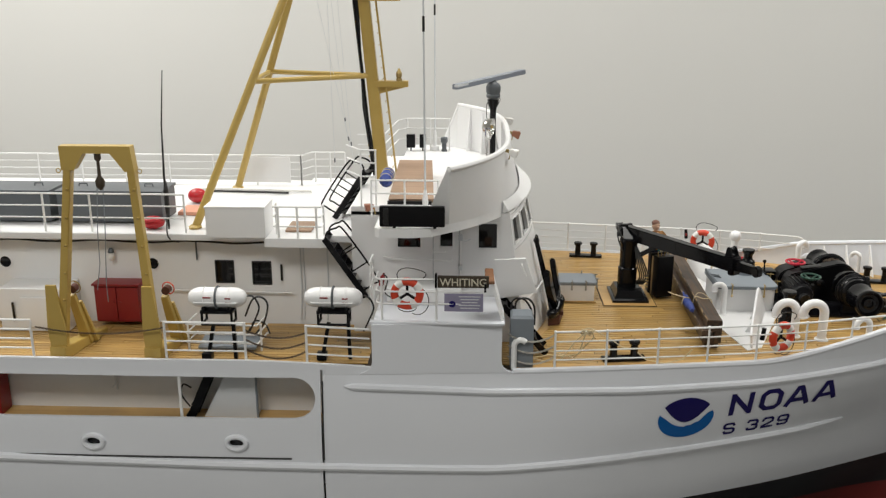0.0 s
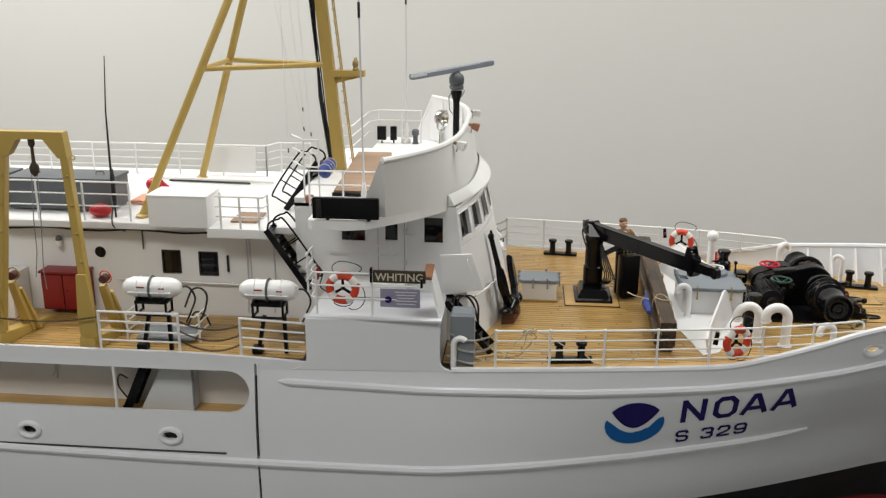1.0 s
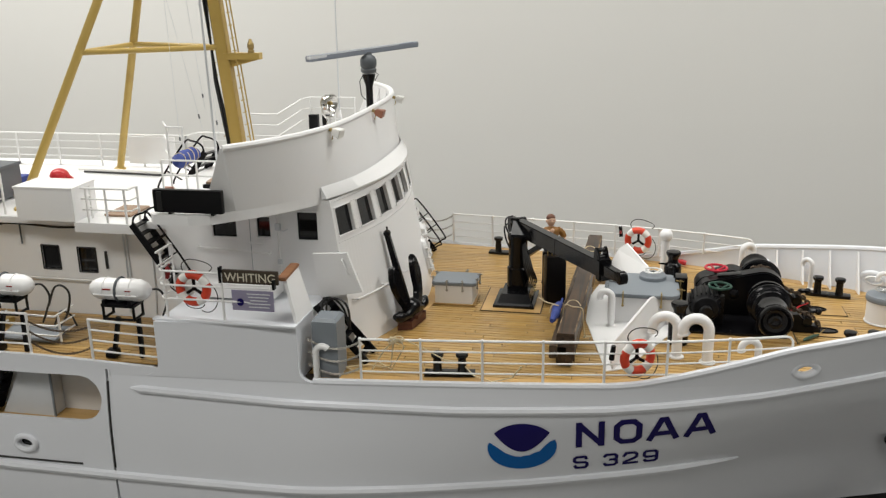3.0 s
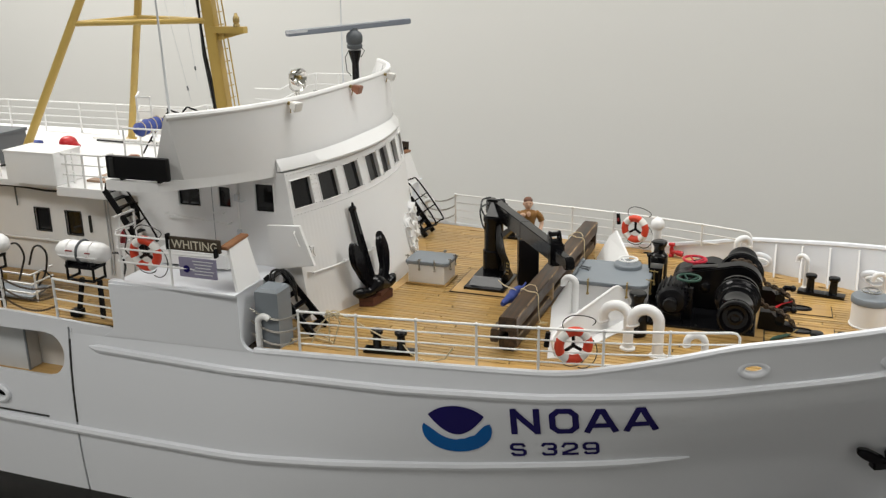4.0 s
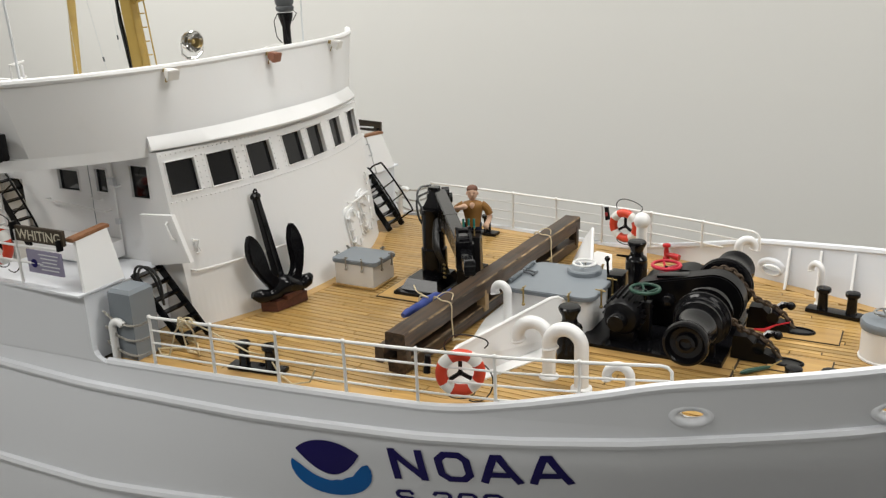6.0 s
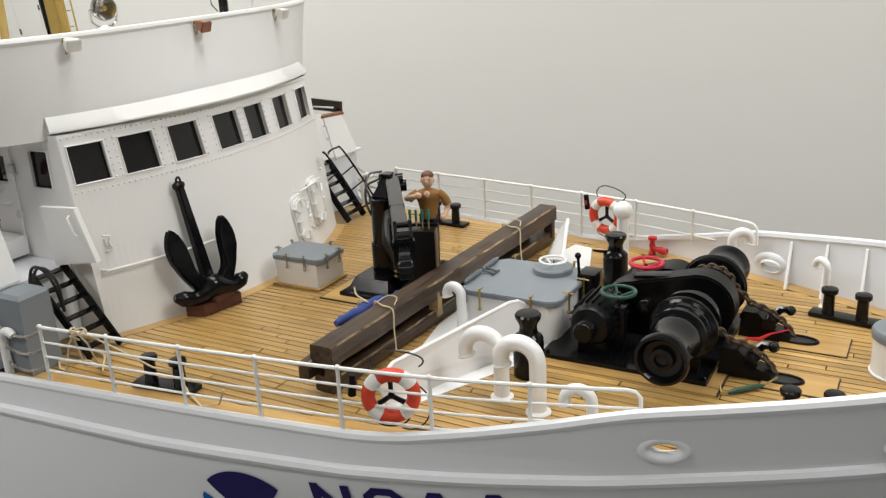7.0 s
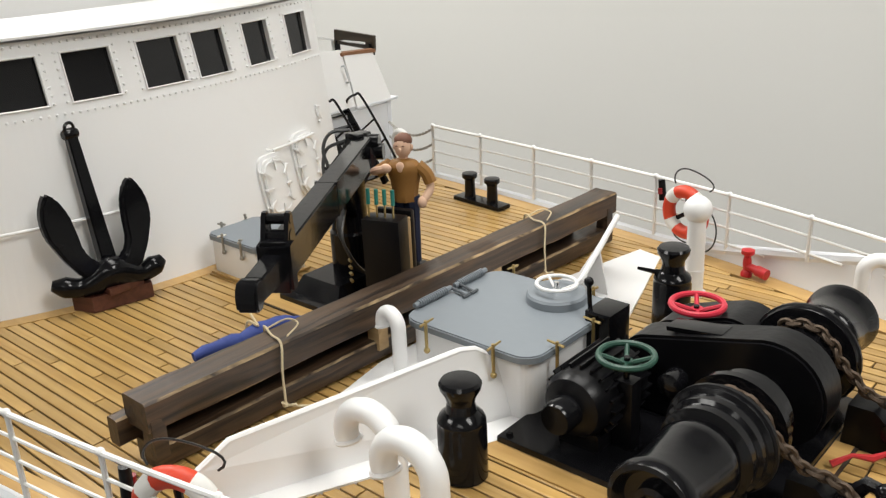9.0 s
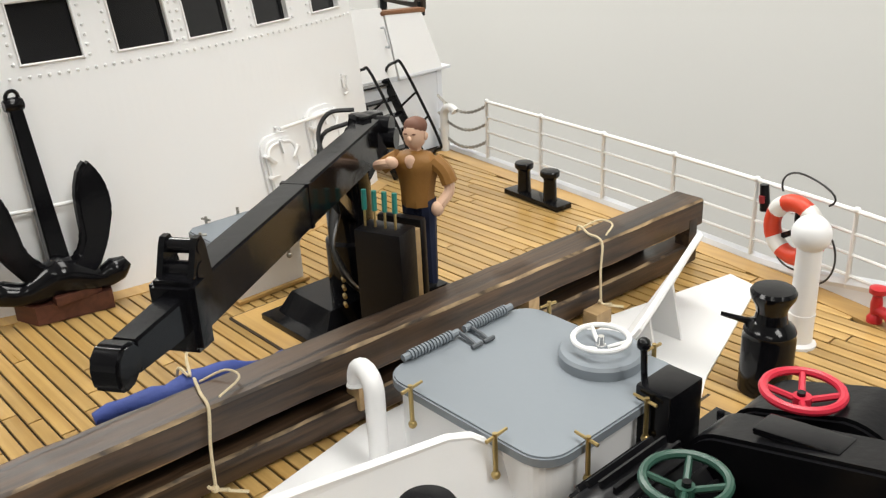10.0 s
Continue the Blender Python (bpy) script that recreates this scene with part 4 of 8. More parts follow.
for x, y, a in ((0.316, -0.0575, 0), (0.369, -0.0575, 0), (0.3955, -0.035, 90), (0.3955, 0.004, 90), (0.372, 0.0425, 180), (0.306, 0.0425, 180)):
    bm = B()
    d = Vector((math.sin(radians(a)), -math.cos(radians(a)), 0))
    cyl(bm, Vector((x, y, 0.034)) + d * 0.002, Vector((x, y, 0.0545)) + d * 0.002, 0.0011, n=8)
    cyl(bm, Vector((x, y, 0.0525)) + d * 0.007, Vector((x, y, 0.0535)) - d * 0.005, 0.0009, 0.0007, 6)
    bmesh.ops.create_uvsphere(bm, u_segments=8, v_segments=6, radius=0.0021, matrix=Matrix.Translation(Vector((x, y, 0.034)) + d * 0.002))
    part("dog", bm, BRASS, H, "brass closing dog")
for y0, y1 in ((-0.040, -0.012), (0.0, 0.026)):
    bm = B()
    for k in range(14):
        a, b = y0 + (y1 - y0) * k / 14, y0 + (y1 - y0) * (k + 0.55) / 14
        cyl(bm, (0.2925, a, 0.0525), (0.2925, b, 0.0525), 0.0027, n=10)
    cyl(bm, (0.2925, y0 - 0.004, 0.0525), (0.2925, y1 + 0.004, 0.0525), 0.0018, n=8)
    part("hinge_spring", bm, GREY, H, "grey coiled hinge spring")
for y in (-0.008, 0.0):
    bm = tube(B(), [(0.293, y, 0.0525), (0.301, y - 0.001, 0.052), (0.3075, y - 0.002, 0.0512)], 0.0011, 6)
    cyl(bm, (0.3075, y - 0.005, 0.0512), (0.3075, y + 0.002, 0.0512), 0.0011, n=6)
    part("hinge_arm", bm, DARKGREY, H)

H.location = (0.335, -0.011, -0.0035)

# white base sheet and the two breakwater plates
bm = prism(B(), [(0.296, -0.222), (0.320, -0.210), (0.392, -0.058), (0.400, 0.03), (0.3615, 0.108), (0.323, 0.226), (0.300, 0.232), (0.262, 0.05), (0.262, -0.05)], lambda u, v: (u, v, -0.001), lambda u, v: (u, v, 0.0017))
tagged(part("breakwater_sheet", bm, WHITE, smooth=False), "flat white painted base sheet under the breakwater", "deck sheet", "", "structure")


def breakwater(pa, pb, ta, tb, label, lean=-0.02):
    """A white leaning plate with a rounded upper corner, braced at its back."""
    pa, pb, ta, tb = map(Vector, (pa, pb, ta, tb))
    w = thing("breakwater_plate", label, "breakwater", tuple((pa + pb) / 2), 0, "breakwater plates", local=False)
    n = (pb - pa).cross(ta - pa).normalized() * 0.0016
    outline = [pa, pa.lerp(ta, 0.62), pa.lerp(ta, 0.83).lerp(tb, 0.012), pa.lerp(ta, 0.95).lerp(tb, 0.04), ta.lerp(tb, 0.09), tb.lerp(ta, 0.12), tb.lerp(pb, 0.3), pb]
    bm = B()
    a, b = [bm.verts.new(p + n) for p in outline], [bm.verts.new(p - n) for p in outline]
    bm.faces.new(a), bm.faces.new(b[::-1]), join_rings(bm, a[::-1], b[::-1])
    bmesh.ops.recalc_face_normals(bm, faces=bm.faces)
    part("plate", bm, WHITE, w, smooth=False)
    part("edge_bar", tube(B(), outline[1:7], 0.0021, 7), WHITE, w)
    for k in (0.3, 0.62):
        f, g = pa.lerp(pb, k), ta.lerp(tb, k)
        back = Vector((lean, 0, 0))
        bm = B()
        tri = [f, f + back, g.lerp(f, 0.25)]
        side = Vector((0, 0.0008, 0))
        a, b = [bm.verts.new(p + side) for p in tri], [bm.verts.new(p - side) for p in tri]
        bm.faces.new(a), bm.faces.new(b[::-1]), join_rings(bm, a[::-1], b[::-1])
        part("brace", bm, WHITE, w, smooth=False)
    return w


breakwater((0.378, -0.036, 0.001), (0.304, -0.214, 0.001), (0.356, -0.054, 0.0475), (0.298, -0.222, 0.034), "white leaning breakwater plate beside the big hatch")
breakwater((0.322, 0.056, 0.001), (0.284, 0.182, 0.001), (0.352, 0.058, 0.0465), (0.3110, 0.180, 0.0555), "white leaning breakwater plate beside the big hatch", 0.03)

# ---- the stacked timbers across the deck ----
T = thing("lashed_timbers", "dark weathered stacked timbers lashed across the deck", "timber", (0.254, 0.0, 0.001), 0, local=False)


def timber(x0, y0, x1, y1, z0, z1, w, seed):
    bm = B()
    rng = random.Random(seed)
    rows = []
    for k in range(37):
        t = k / 36
        x, y = x0 + (x1 - x0) * t, y0 + (y1 - y0) * t
        j = [rng.uniform(-0.0004, 0.0004) for _ in range(8)]
        c = 0.0014
        rows.append([bm.verts.new(p) for p in ((x - w / 2 + j[0], y, z0 + c), (x - w / 2 + c, y, z0 + j[1]), (x + w / 2 - c, y, z0 + j[2]), (x + w / 2 + j[3], y, z0 + c), (x + w / 2 + j[4], y, z1 - c),
                                                (x + w / 2 - c, y, z1 + j[5]), (x - w / 2 + c, y, z1 + j[6]), (x - w / 2 + j[7], y, z1 - c))])
    for a, b in zip(rows, rows[1:]):
        join_rings(bm, a, b)
    bm.faces.new(rows[0][::-1]), bm.faces.new(rows[-1])
    bmesh.ops.recalc_face_normals(bm, faces=bm.faces)
    for f in bm.faces:
        if len(f.verts) == 4 and min(e.calc_length() for e in f.edges) < 0.0028:
            f.material_index = 1
    return bm


part("timber", timber(0.2445, -0.219, 0.262, 0.236, 0.0285, 0.0475, 0.023, 1), [BEAMWOOD, WORNWOOD], T)
part("timber", timber(0.2430, -0.215, 0.261, 0.234, 0.002, 0.017, 0.021, 2), [BEAMWOOD, WORNWOOD], T)
part("timber", timber(0.2295, -0.226, 0.247, 0.20, 0.016, 0.0335, 0.010, 3), [BEAMWOOD, WORNWOOD], T)
for k, (y, h) in enumerate(((-0.213, 0.026), (-0.045, 0.022), (0.075, 0.022), (0.226, 0.03))):
    x = 0.2525 + 0.0385 * y
    part("spacer", box(B(), (x + 0.0065, y, 0.023), (0.011, 0.009, 0.026), None, 0.0008), BEAMWOOD if k in (0, 3) else TANWOOD, T, "pale wooden spacer block" if k in (1, 2) else "")
for y in (-0.125, 0.135):
    x = 0.2525 + 0.0385 * y
    bm = B()
    loop = [(x - 0.013, y + 0.01, 0.01), (x - 0.0125, y + 0.004, 0.048), (x, y, 0.0488), (x + 0.0125, y - 0.003, 0.0478), (x + 0.0145, y - 0.006, 0.03), (x + 0.017, y - 0.008, 0.008)]
    soft_tube(bm, loop, 0.0008, 6)
    soft_tube(bm, [(x - 0.0125, y + 0.006, 0.047), (x - 0.005, y + 0.016, 0.052), (x + 0.004, y + 0.018, 0.051), (x + 0.01, y + 0.004, 0.0495)], 0.0006, 6)
    for a in range(3):
        tube(bm, [(x + 0.0165, y - 0.008, 0.009), (x + 0.019 + 0.003 * a, y - 0.012 + 0.008 * a, 0.014 - 0.004 * a)], 0.0009, 5)
    bmesh.ops.create_icosphere(bm, subdivisions=2, radius=0.002, matrix=Matrix.Translation((x + 0.0165, y - 0.008, 0.0095)))
    part("lashing", bm, ROPE, T, "knotted cream rope lashing")
part("tie_block", box(B(), (0.279, 0.118, 0.006), (0.011, 0.014, 0.01), None, 0.0008), TANWOOD, T, "small wooden block")
roll = thing("blue_canvas_roll", "crumpled blue canvas roll tied along the timbers", "canvas", (0.226, -0.12, 0.02), 0, local=False)
pts, rad = [], []
for k in range(15):
    t = k / 14
    pts.append((0.2225 + 0.006 * t + 0.001 * math.sin(9 * t), -0.165 + 0.095 * t, 0.0425 - 0.003 * t + 0.0012 * math.sin(13 * t)))
    rad.append(0.0015 + 0.0046 * math.sin(math.pi * min(1, t * 1.1 + 0.05)) ** 0.6 * (1 + 0.22 * math.sin(k * 2.1)))
part("canvas", tube(B(), pts, rad, 10), BLUE, roll)
bm = soft_tube(B(), [(0.2155, -0.122, 0.037), (0.219, -0.121, 0.0485), (0.228, -0.12, 0.0475), (0.21, -0.112, 0.049), (0.198, -0.098, 0.05)], 0.0008, 6)
part("cord", bm, ROPE, roll, "cream cord")

# ---- the crane ----
C = thing("deck_crane", "black hydraulic folding deck crane with a control cabinet", "crane", (0.155, 0.018, 0.001), 0, local=False)
part("base_plate", box(B(), (0.153, 0.018, 0.0035), (0.062, 0.078, 0.005), None, 0.001), BLACK, C)
part("pedestal", prism(B(), [(-1, -1), (1, -1), (1, 1), (-1, 1)], lambda u, v: (0.153 + 0.026 * u, 0.02 + 0.031 * v, 0.006), lambda u, v: (0.153 + 0.021 * u, 0.022 + 0.025 * v, 0.0185)), BLACK, C, smooth=False)
part("column", lathe(B(), [(0.0165, 0.018), (0.0165, 0.05), (0.0145, 0.052), (0.0145, 0.094), (0.016, 0.096), (0.016, 0.102)], (0.153, 0.032, 0), n=24), BLACK, C)
HEAD, KNEE, TIP = Vector((0.151, 0.055, 0.1085)), Vector((0.287, -0.144, 0.1115)), Vector((0.3092, -0.1788, 0.1125))


def bar(bm, a, b, wa, ha, wb, hb, bevel=0.0):
    a, b = Vector(a), Vector(b)
    d, u, v = frame_of(b - a)
    ra = [bm.verts.new(a + u * sx * wa / 2 + v * sy * ha / 2) for sx, sy in ((-1, -1), (1, -1), (1, 1), (-1, 1))]
    rb = [bm.verts.new(b + u * sx * wb / 2 + v * sy * hb / 2) for sx, sy in ((-1, -1), (1, -1), (1, 1), (-1, 1))]
    join_rings(bm, ra, rb)
    bm.faces.new(ra[::-1]), bm.faces.new(rb)
    bmesh.ops.recalc_face_normals(bm, faces=bm.faces)
    if bevel:
        bmesh.ops.bevel(bm, geom=bm.edges[:], offset=bevel, segments=2, affect="EDGES")
    return bm


along = (KNEE - HEAD).normalized()
boom = part("boom", bar(B(), HEAD, KNEE, 0.0145, 0.0245, 0.0145, 0.022, 0.001), BLACK, C)
part("weld_seam", bar(B(), HEAD.lerp(KNEE, 0.5) + Vector((0, 0, 0.0)), HEAD.lerp(KNEE, 0.515), 0.0152, 0.0236, 0.0152, 0.0236), BLACK, boom)
kn = part("knuckle", bar(B(), KNEE - along * 0.006 + Vector((0, 0, -0.001)), KNEE + along * 0.006 + Vector((0, 0, -0.001)), 0.019, 0.031, 0.019, 0.029, 0.002), BLACK, C)
part("jib", bar(B(), KNEE, TIP - along * 0.004, 0.0115, 0.016, 0.0105, 0.013, 0.001), BLACK, C)
u, v = Vector((along.x, along.y, 0)).normalized(), Vector((0, 0, 1))
w = u.cross(v)
for s in (-1, 1):
    cheek = [(0.003, 0.009), (-0.014, 0.009), (-0.0115, 0.0235), (-0.0095, 0.0275), (-0.006, 0.0275), (-0.004, 0.0245)]
    bm = prism(B(), cheek, lambda a, b: KNEE + u * a + v * b + w * (0.0078 * s), lambda a, b: KNEE + u * a + v * b + w * (0.0052 * s))
    part("link_plate", bm, BLACK, kn, smooth=False)
for a, b, r in ((-0.0078, 0.0235, 0.003), (-0.006, 0.014, 0.004)):
    part("link_pin", cyl(B(), KNEE + u * a + v * b - w * 0.0082, KNEE + u * a + v * b + w * 0.0082, r, n=14), BLACK, kn)
lobe = [(a * 0.62, b * 0.52) for a, b in [(-0.012, 0.004), (-0.004, 0.0145), (0.006, 0.016), (0.013, 0.010), (0.0155, 0.000), (0.0145, -0.012), (0.009, -0.0165), (0.002, -0.016), (-0.008, -0.008)]]
bm = prism(B(), lobe, lambda a, b: TIP + u * a + v * b + w * 0.0058, lambda a, b: TIP + u * a + v * b - w * 0.0058)
bmesh.ops.bevel(bm, geom=bm.edges[:], offset=0.0012, segments=2, affect="EDGES")
part("jib_head", bm, BLACK, C)
for k in (-1, 1):
    part("head_roller", cyl(B(), HEAD + Vector((-0.002, 0.002, 0.006)) - w * 0.013 * k, HEAD + Vector((-0.002, 0.002, 0.006)) - w * 0.004 * k, 0.0075, n=16), BLACK, C)
part("head_pin", cyl(B(), HEAD - w * 0.016, HEAD + w * 0.016, 0.0065, n=16), BLACK, C)
part("valve_block", box(B(), HEAD + Vector((-0.012, 0.008, 0.008)), (0.011, 0.016, 0.009), None, 0.002), BLACK, C)
part("valve_cap", box(B(), HEAD + Vector((-0.005, -0.004, 0.0125)), (0.014, 0.008, 0.005), None, 0.0015), BLACK, C)
bm = bar(B(), (0.153, 0.036, 0.060), HEAD.lerp(KNEE, 0.3) + Vector((0, 0, -0.012)), 0.009, 0.009, 0.007, 0.007)
part("lift_cylinder", bm, BLACK, C)
bm = bar(B(), (0.153, 0.034, 0.095), HEAD + Vector((0.002, -0.002, 0.004)), 0.022, 0.022, 0.019, 0.018)
part("neck", bm, BLACK, C)
for k in range(5):
    s = (k - 2) * 0.0032
    part("hose", soft_tube(B(), [(0.172 + s, 0.022, 0.022), (0.178 + s, 0.012 - 0.002 * k, 0.04), (0.172 + s, 0.008 - 0.002 * k, 0.06), (0.166 + s * 0.5, 0.016, 0.082), (0.16, 0.03, 0.1)], 0.0013, 6), PIPEBLACK, C)
for k in range(4):
    part("hose_fitting", cyl(B(), (0.1805, 0.0035, 0.024 + 0.0055 * k), (0.1845, 0.0015, 0.024 + 0.0055 * k), 0.0012, n=8), BRASS, C, "tiny brass hose fitting")
part("hose", soft_tube(B(), [(0.140, 0.046, 0.118), (0.132, 0.032, 0.112), (0.137, 0.024, 0.092), (0.147, 0.025, 0.07), (0.149, 0.02, 0.04)], 0.0014, 6), PIPEBLACK, C)
part("hose", soft_tube(B(), [(0.142, 0.05, 0.126), (0.134, 0.036, 0.125), (0.136, 0.026, 0.112), (0.15, 0.025, 0.09)], 0.0014, 6), PIPEBLACK, C)
cab = part("control_cabinet", box(B(), (0.2112, 0.0137, 0.041), (0.0295, 0.018, 0.073), pose(0, 0, 0, 0, 0, 20), 0.001), MATTBLACK, C, "tall black control cabinet")
part("cabinet_edge", box(B(), (0.2071, 0.0250, 0.040), (0.0285, 0.0055, 0.068), pose(0, 0, 0, 0, 0, 20), 0.0006), TANWOOD, C, "pale wooden edge of the cabinet")
part("cabinet_back", box(B(), (0.2049, 0.0310, 0.0415), (0.0295, 0.0065, 0.074), pose(0, 0, 0, 0, 0, 20), 0.0025), MATTBLACK, C)
for k in range(4):
    lx, y = 0.2005 + 0.0060 * k, 0.0085 + 0.0024 * k
    lever = part("lever", cyl(B(), (lx, y, 0.076), (lx - 0.0005, y + 0.001, 0.095), 0.0008, n=6), BRASS, C)
    part("lever_grip", cyl(B(), (lx - 0.0003, y + 0.0006, 0.087), (lx - 0.0006, y + 0.0012, 0.0985), 0.0015, n=8), TEALGRIP, lever, "green lever grip")
bm = B()
box(bm, (0.150, 0.018, 0.0012), (0.088, 0.102, 0.0016))
tagged(part("pad_seam", box(B(), (0.150, 0.018, 0.0008), (0.091, 0.105, 0.0016)), CAULK), "dark seam round the crane pad", "seam", "", "structure")
tagged(part("crane_pad", bm, MARGIN), "varnished wooden pad framing the crane base", "deck pad", "", "structure")

# the painted figurine behind the cabinet: plain rounded shapes in one mesh
bm = B()


def blob(c, r, mat):
    res = bmesh.ops.create_uvsphere(bm, u_segments=14, v_segments=10, radius=1.0, matrix=Matrix.Translation(c) @ Matrix.Diagonal((*r, 1)))
    for f in {f for v in res["verts"] for f in v.link_faces}:
        f.material_index = mat


def limb(pts, rad, mat):
    before = set(bm.faces)
    tube(bm, pts, rad, 9)
    for f in set(bm.faces) - before:
        f.material_index = mat


# facing along -y, then turned
blob((0, 0, 0.1245), (0.0066, 0.0068, 0.0088), 1)
blob((0, 0.0014, 0.1290), (0.0070, 0.0070, 0.0056), 3)
blob((0, -0.0066, 0.1235), (0.0013, 0.0016, 0.0018), 1)
for s in (-1, 1):
    blob((s * 0.0067, 0.0005, 0.1240), (0.0012, 0.0018, 0.0024), 1)
    blob((s * 0.0026, -0.0060, 0.1262), (0.0013, 0.0008, 0.0005), 3)
limb([(0, 0, 0.119), (0, 0, 0.1125)], 0.0036, 1)
before = len(bm.verts)
limb(curve([(0, 0, 0.083), (0, 0, 0.090), (0, 0, 0.098), (0, 0, 0.1045), (0, 0, 0.1095), (0, 0, 0.1135), (0, 0, 0.1155)], 1), [0.0098, 0.0100, 0.0116, 0.0136, 0.0142, 0.0108, 0.004], 0)
bm.verts.ensure_lookup_table()
for v in bm.verts[before:]:
    v.co.y *= 0.66
limb(curve([(-0.011, 0, 0.1105), (-0.0175, -0.001, 0.1065), (-0.0215, -0.003, 0.1035)], 3), 0.0047, 0)
limb(curve([(-0.0205, -0.003, 0.1045), (-0.0225, -0.006, 0.1055), (-0.016, -0.0115, 0.1085), (-0.0105, -0.0125, 0.110)], 3), 0.0030, 1)
blob((-0.0095, -0.0125, 0.1105), (0.0044, 0.0030, 0.0036), 1)
limb(curve([(0.011, 0, 0.1105), (0.0175, 0.0005, 0.1045), (0.0205, 0.0005, 0.0975)], 3), 0.0049, 0)
limb(curve([(0.0200, 0.0005, 0.0985), (0.0205, -0.001, 0.0925), (0.0175, -0.007, 0.0865)], 3), 0.0031, 1)
blob((0.0165, -0.0085, 0.0845), (0.0036, 0.0040, 0.0046), 1)
blob((0, -0.0072, 0.1100), (0.0036, 0.0022, 0.0044), 1)
for s in (-1, 1):
    limb([(s * 0.0048, 0, 0.0865), (s * 0.0052, 0, 0.058), (s * 0.0056, 0, 0.033)], [0.0062, 0.0050, 0.0042], 2)
    blob((s * 0.006, -0.003, 0.0315), (0.0036, 0.0062, 0.0028), 4)
shirt = paint("rust_shirt_paint", (0.24, 0.11, 0.02), 0.6, grain=260, vary=0.5, bump=0.3, stain=(0.30, 0.02, 0.03), stain_amount=1.0)
skin = paint("flesh_paint", (0.62, 0.40, 0.28), 0.6, grain=200, vary=0.1, bump=0.1)
jeans = paint("navy_cloth_paint", (0.012, 0.018, 0.05), 0.7, grain=300, vary=0.2, bump=0.2)
hair = paint("brown_hair_paint", (0.14, 0.055, 0.03), 0.6, grain=300, vary=0.3, bump=0.3)
bmesh.ops.transform(bm, matrix=pose(0.2010, 0.0480, -0.003, 0, 0, 22), verts=bm.verts)
tagged(part("figurine", bm, [shirt, skin, jeans, hair, MATTBLACK]), "small painted plastic figurine in a rust shirt behind the crane", "figurine")
st = thing("operator_step", "low black operator step behind the crane cabinet", "step", (0.2015, 0.0475, 0.001))
part("tread", box(B(), (0, 0, 0.0248), (0.026, 0.026, 0.002), None, 0.0005), MATTBLACK, st)
part("support", box(B(), (0, 0, 0.0135), (0.02, 0.02, 0.027)), MATTBLACK, st)

# ---- the windlass ----
W = thing("anchor_windlass", "black anchor windlass with warping heads, gear cases and handwheels", "windlass", (0.46, 0.005, 0.001), 0, local=False)
part("bed_plate", box(B(), (0.4585, 0.003, 0.003), (0.150, 0.160, 0.0045), None, 0.001), BLACK, W)
for x, y in ((0.389, -0.072), (0.531, -0.072), (0.389, 0.078), (0.531, 0.078), (0.46, -0.072)):
    part("bolt", lathe(B(), [(0.002, 0.005), (0.002, 0.007), (0.001, 0.0078)], (x, y, 0), n=8), BLACK, W)
tagged(part("pad_seam", box(B(), (0.4585, 0.003, 0.0006), (0.176, 0.186, 0.0012)), CAULK), "dark seam round the windlass pad", "seam", "", "structure")
for px, py, sx, sy in ((0.4585, -0.0835, 0.173, 0.0145), (0.4585, 0.0895, 0.173, 0.0145), (0.3778, 0.003, 0.0115, 0.158), (0.5392, 0.003, 0.0115, 0.158)):
    tagged(part("margin_board", box(B(), (px, py, 0.0009), (sx - 0.001, sy - 0.001, 0.0012)), MARGIN), "wide varnished board framing the windlass bed", "deck board", "", "structure")
# motor with fins
mx, mz = 0.426, 0.033
part("motor", lathe(B(), [(0.010, 0.0), (0.017, 0.003), (0.0195, 0.008), (0.0195, 0.052), (0.016, 0.056)], (mx, -0.068, mz), (0, 1, 0), 30), MATTBLACK, W)
for k in range(20):
    a = 2 * math.pi * k / 20
    m = Matrix.Translation((mx, -0.036, mz)) @ Matrix.Rotation(a, 4, "Y") @ Matrix.Translation((0.0205, 0, 0))
    part("fin", box(B(), m.translation, (0.0035, 0.040, 0.0013), m.to_3x3().to_4x4()), MATTBLACK, W)
part("motor_cap", lathe(B(), [(0.0085, -0.012), (0.0095, -0.010), (0.0095, 0.001), (0.013, 0.003)], (mx, -0.069, mz), (0, 1, 0), 24), BLACK, W)
part("motor_foot", box(B(), (mx, -0.036, 0.010), (0.026, 0.044, 0.012), None, 0.001), MATTBLACK, W)
# gear cases: rounded upright plates
def gearcase(xa, ra, xb, rb, y, w, z, name):
    pts = [(xb + rb * math.cos(a), z + 0.006 + rb * math.sin(a)) for a in np.linspace(-1.2, 1.75, 16)]
    pts += [(xa + ra * math.cos(a), z + ra * math.sin(a)) for a in np.linspace(1.75, 3.6, 10)]
    pts += [(xa - ra * 0.8, 0.005), (xb + rb * 0.4, 0.005)]
    bm = prism(B(), pts, lambda p, q: (p, y - w / 2, q), lambda p, q: (p, y + w / 2, q))
    bmesh.ops.bevel(bm, geom=[e for e in bm.edges if abs(e.verts[0].co.y - e.verts[1].co.y) < 1e-6], offset=0.0018, segments=2, affect="EDGES")
    return part(name, bm, MATTBLACK, W)


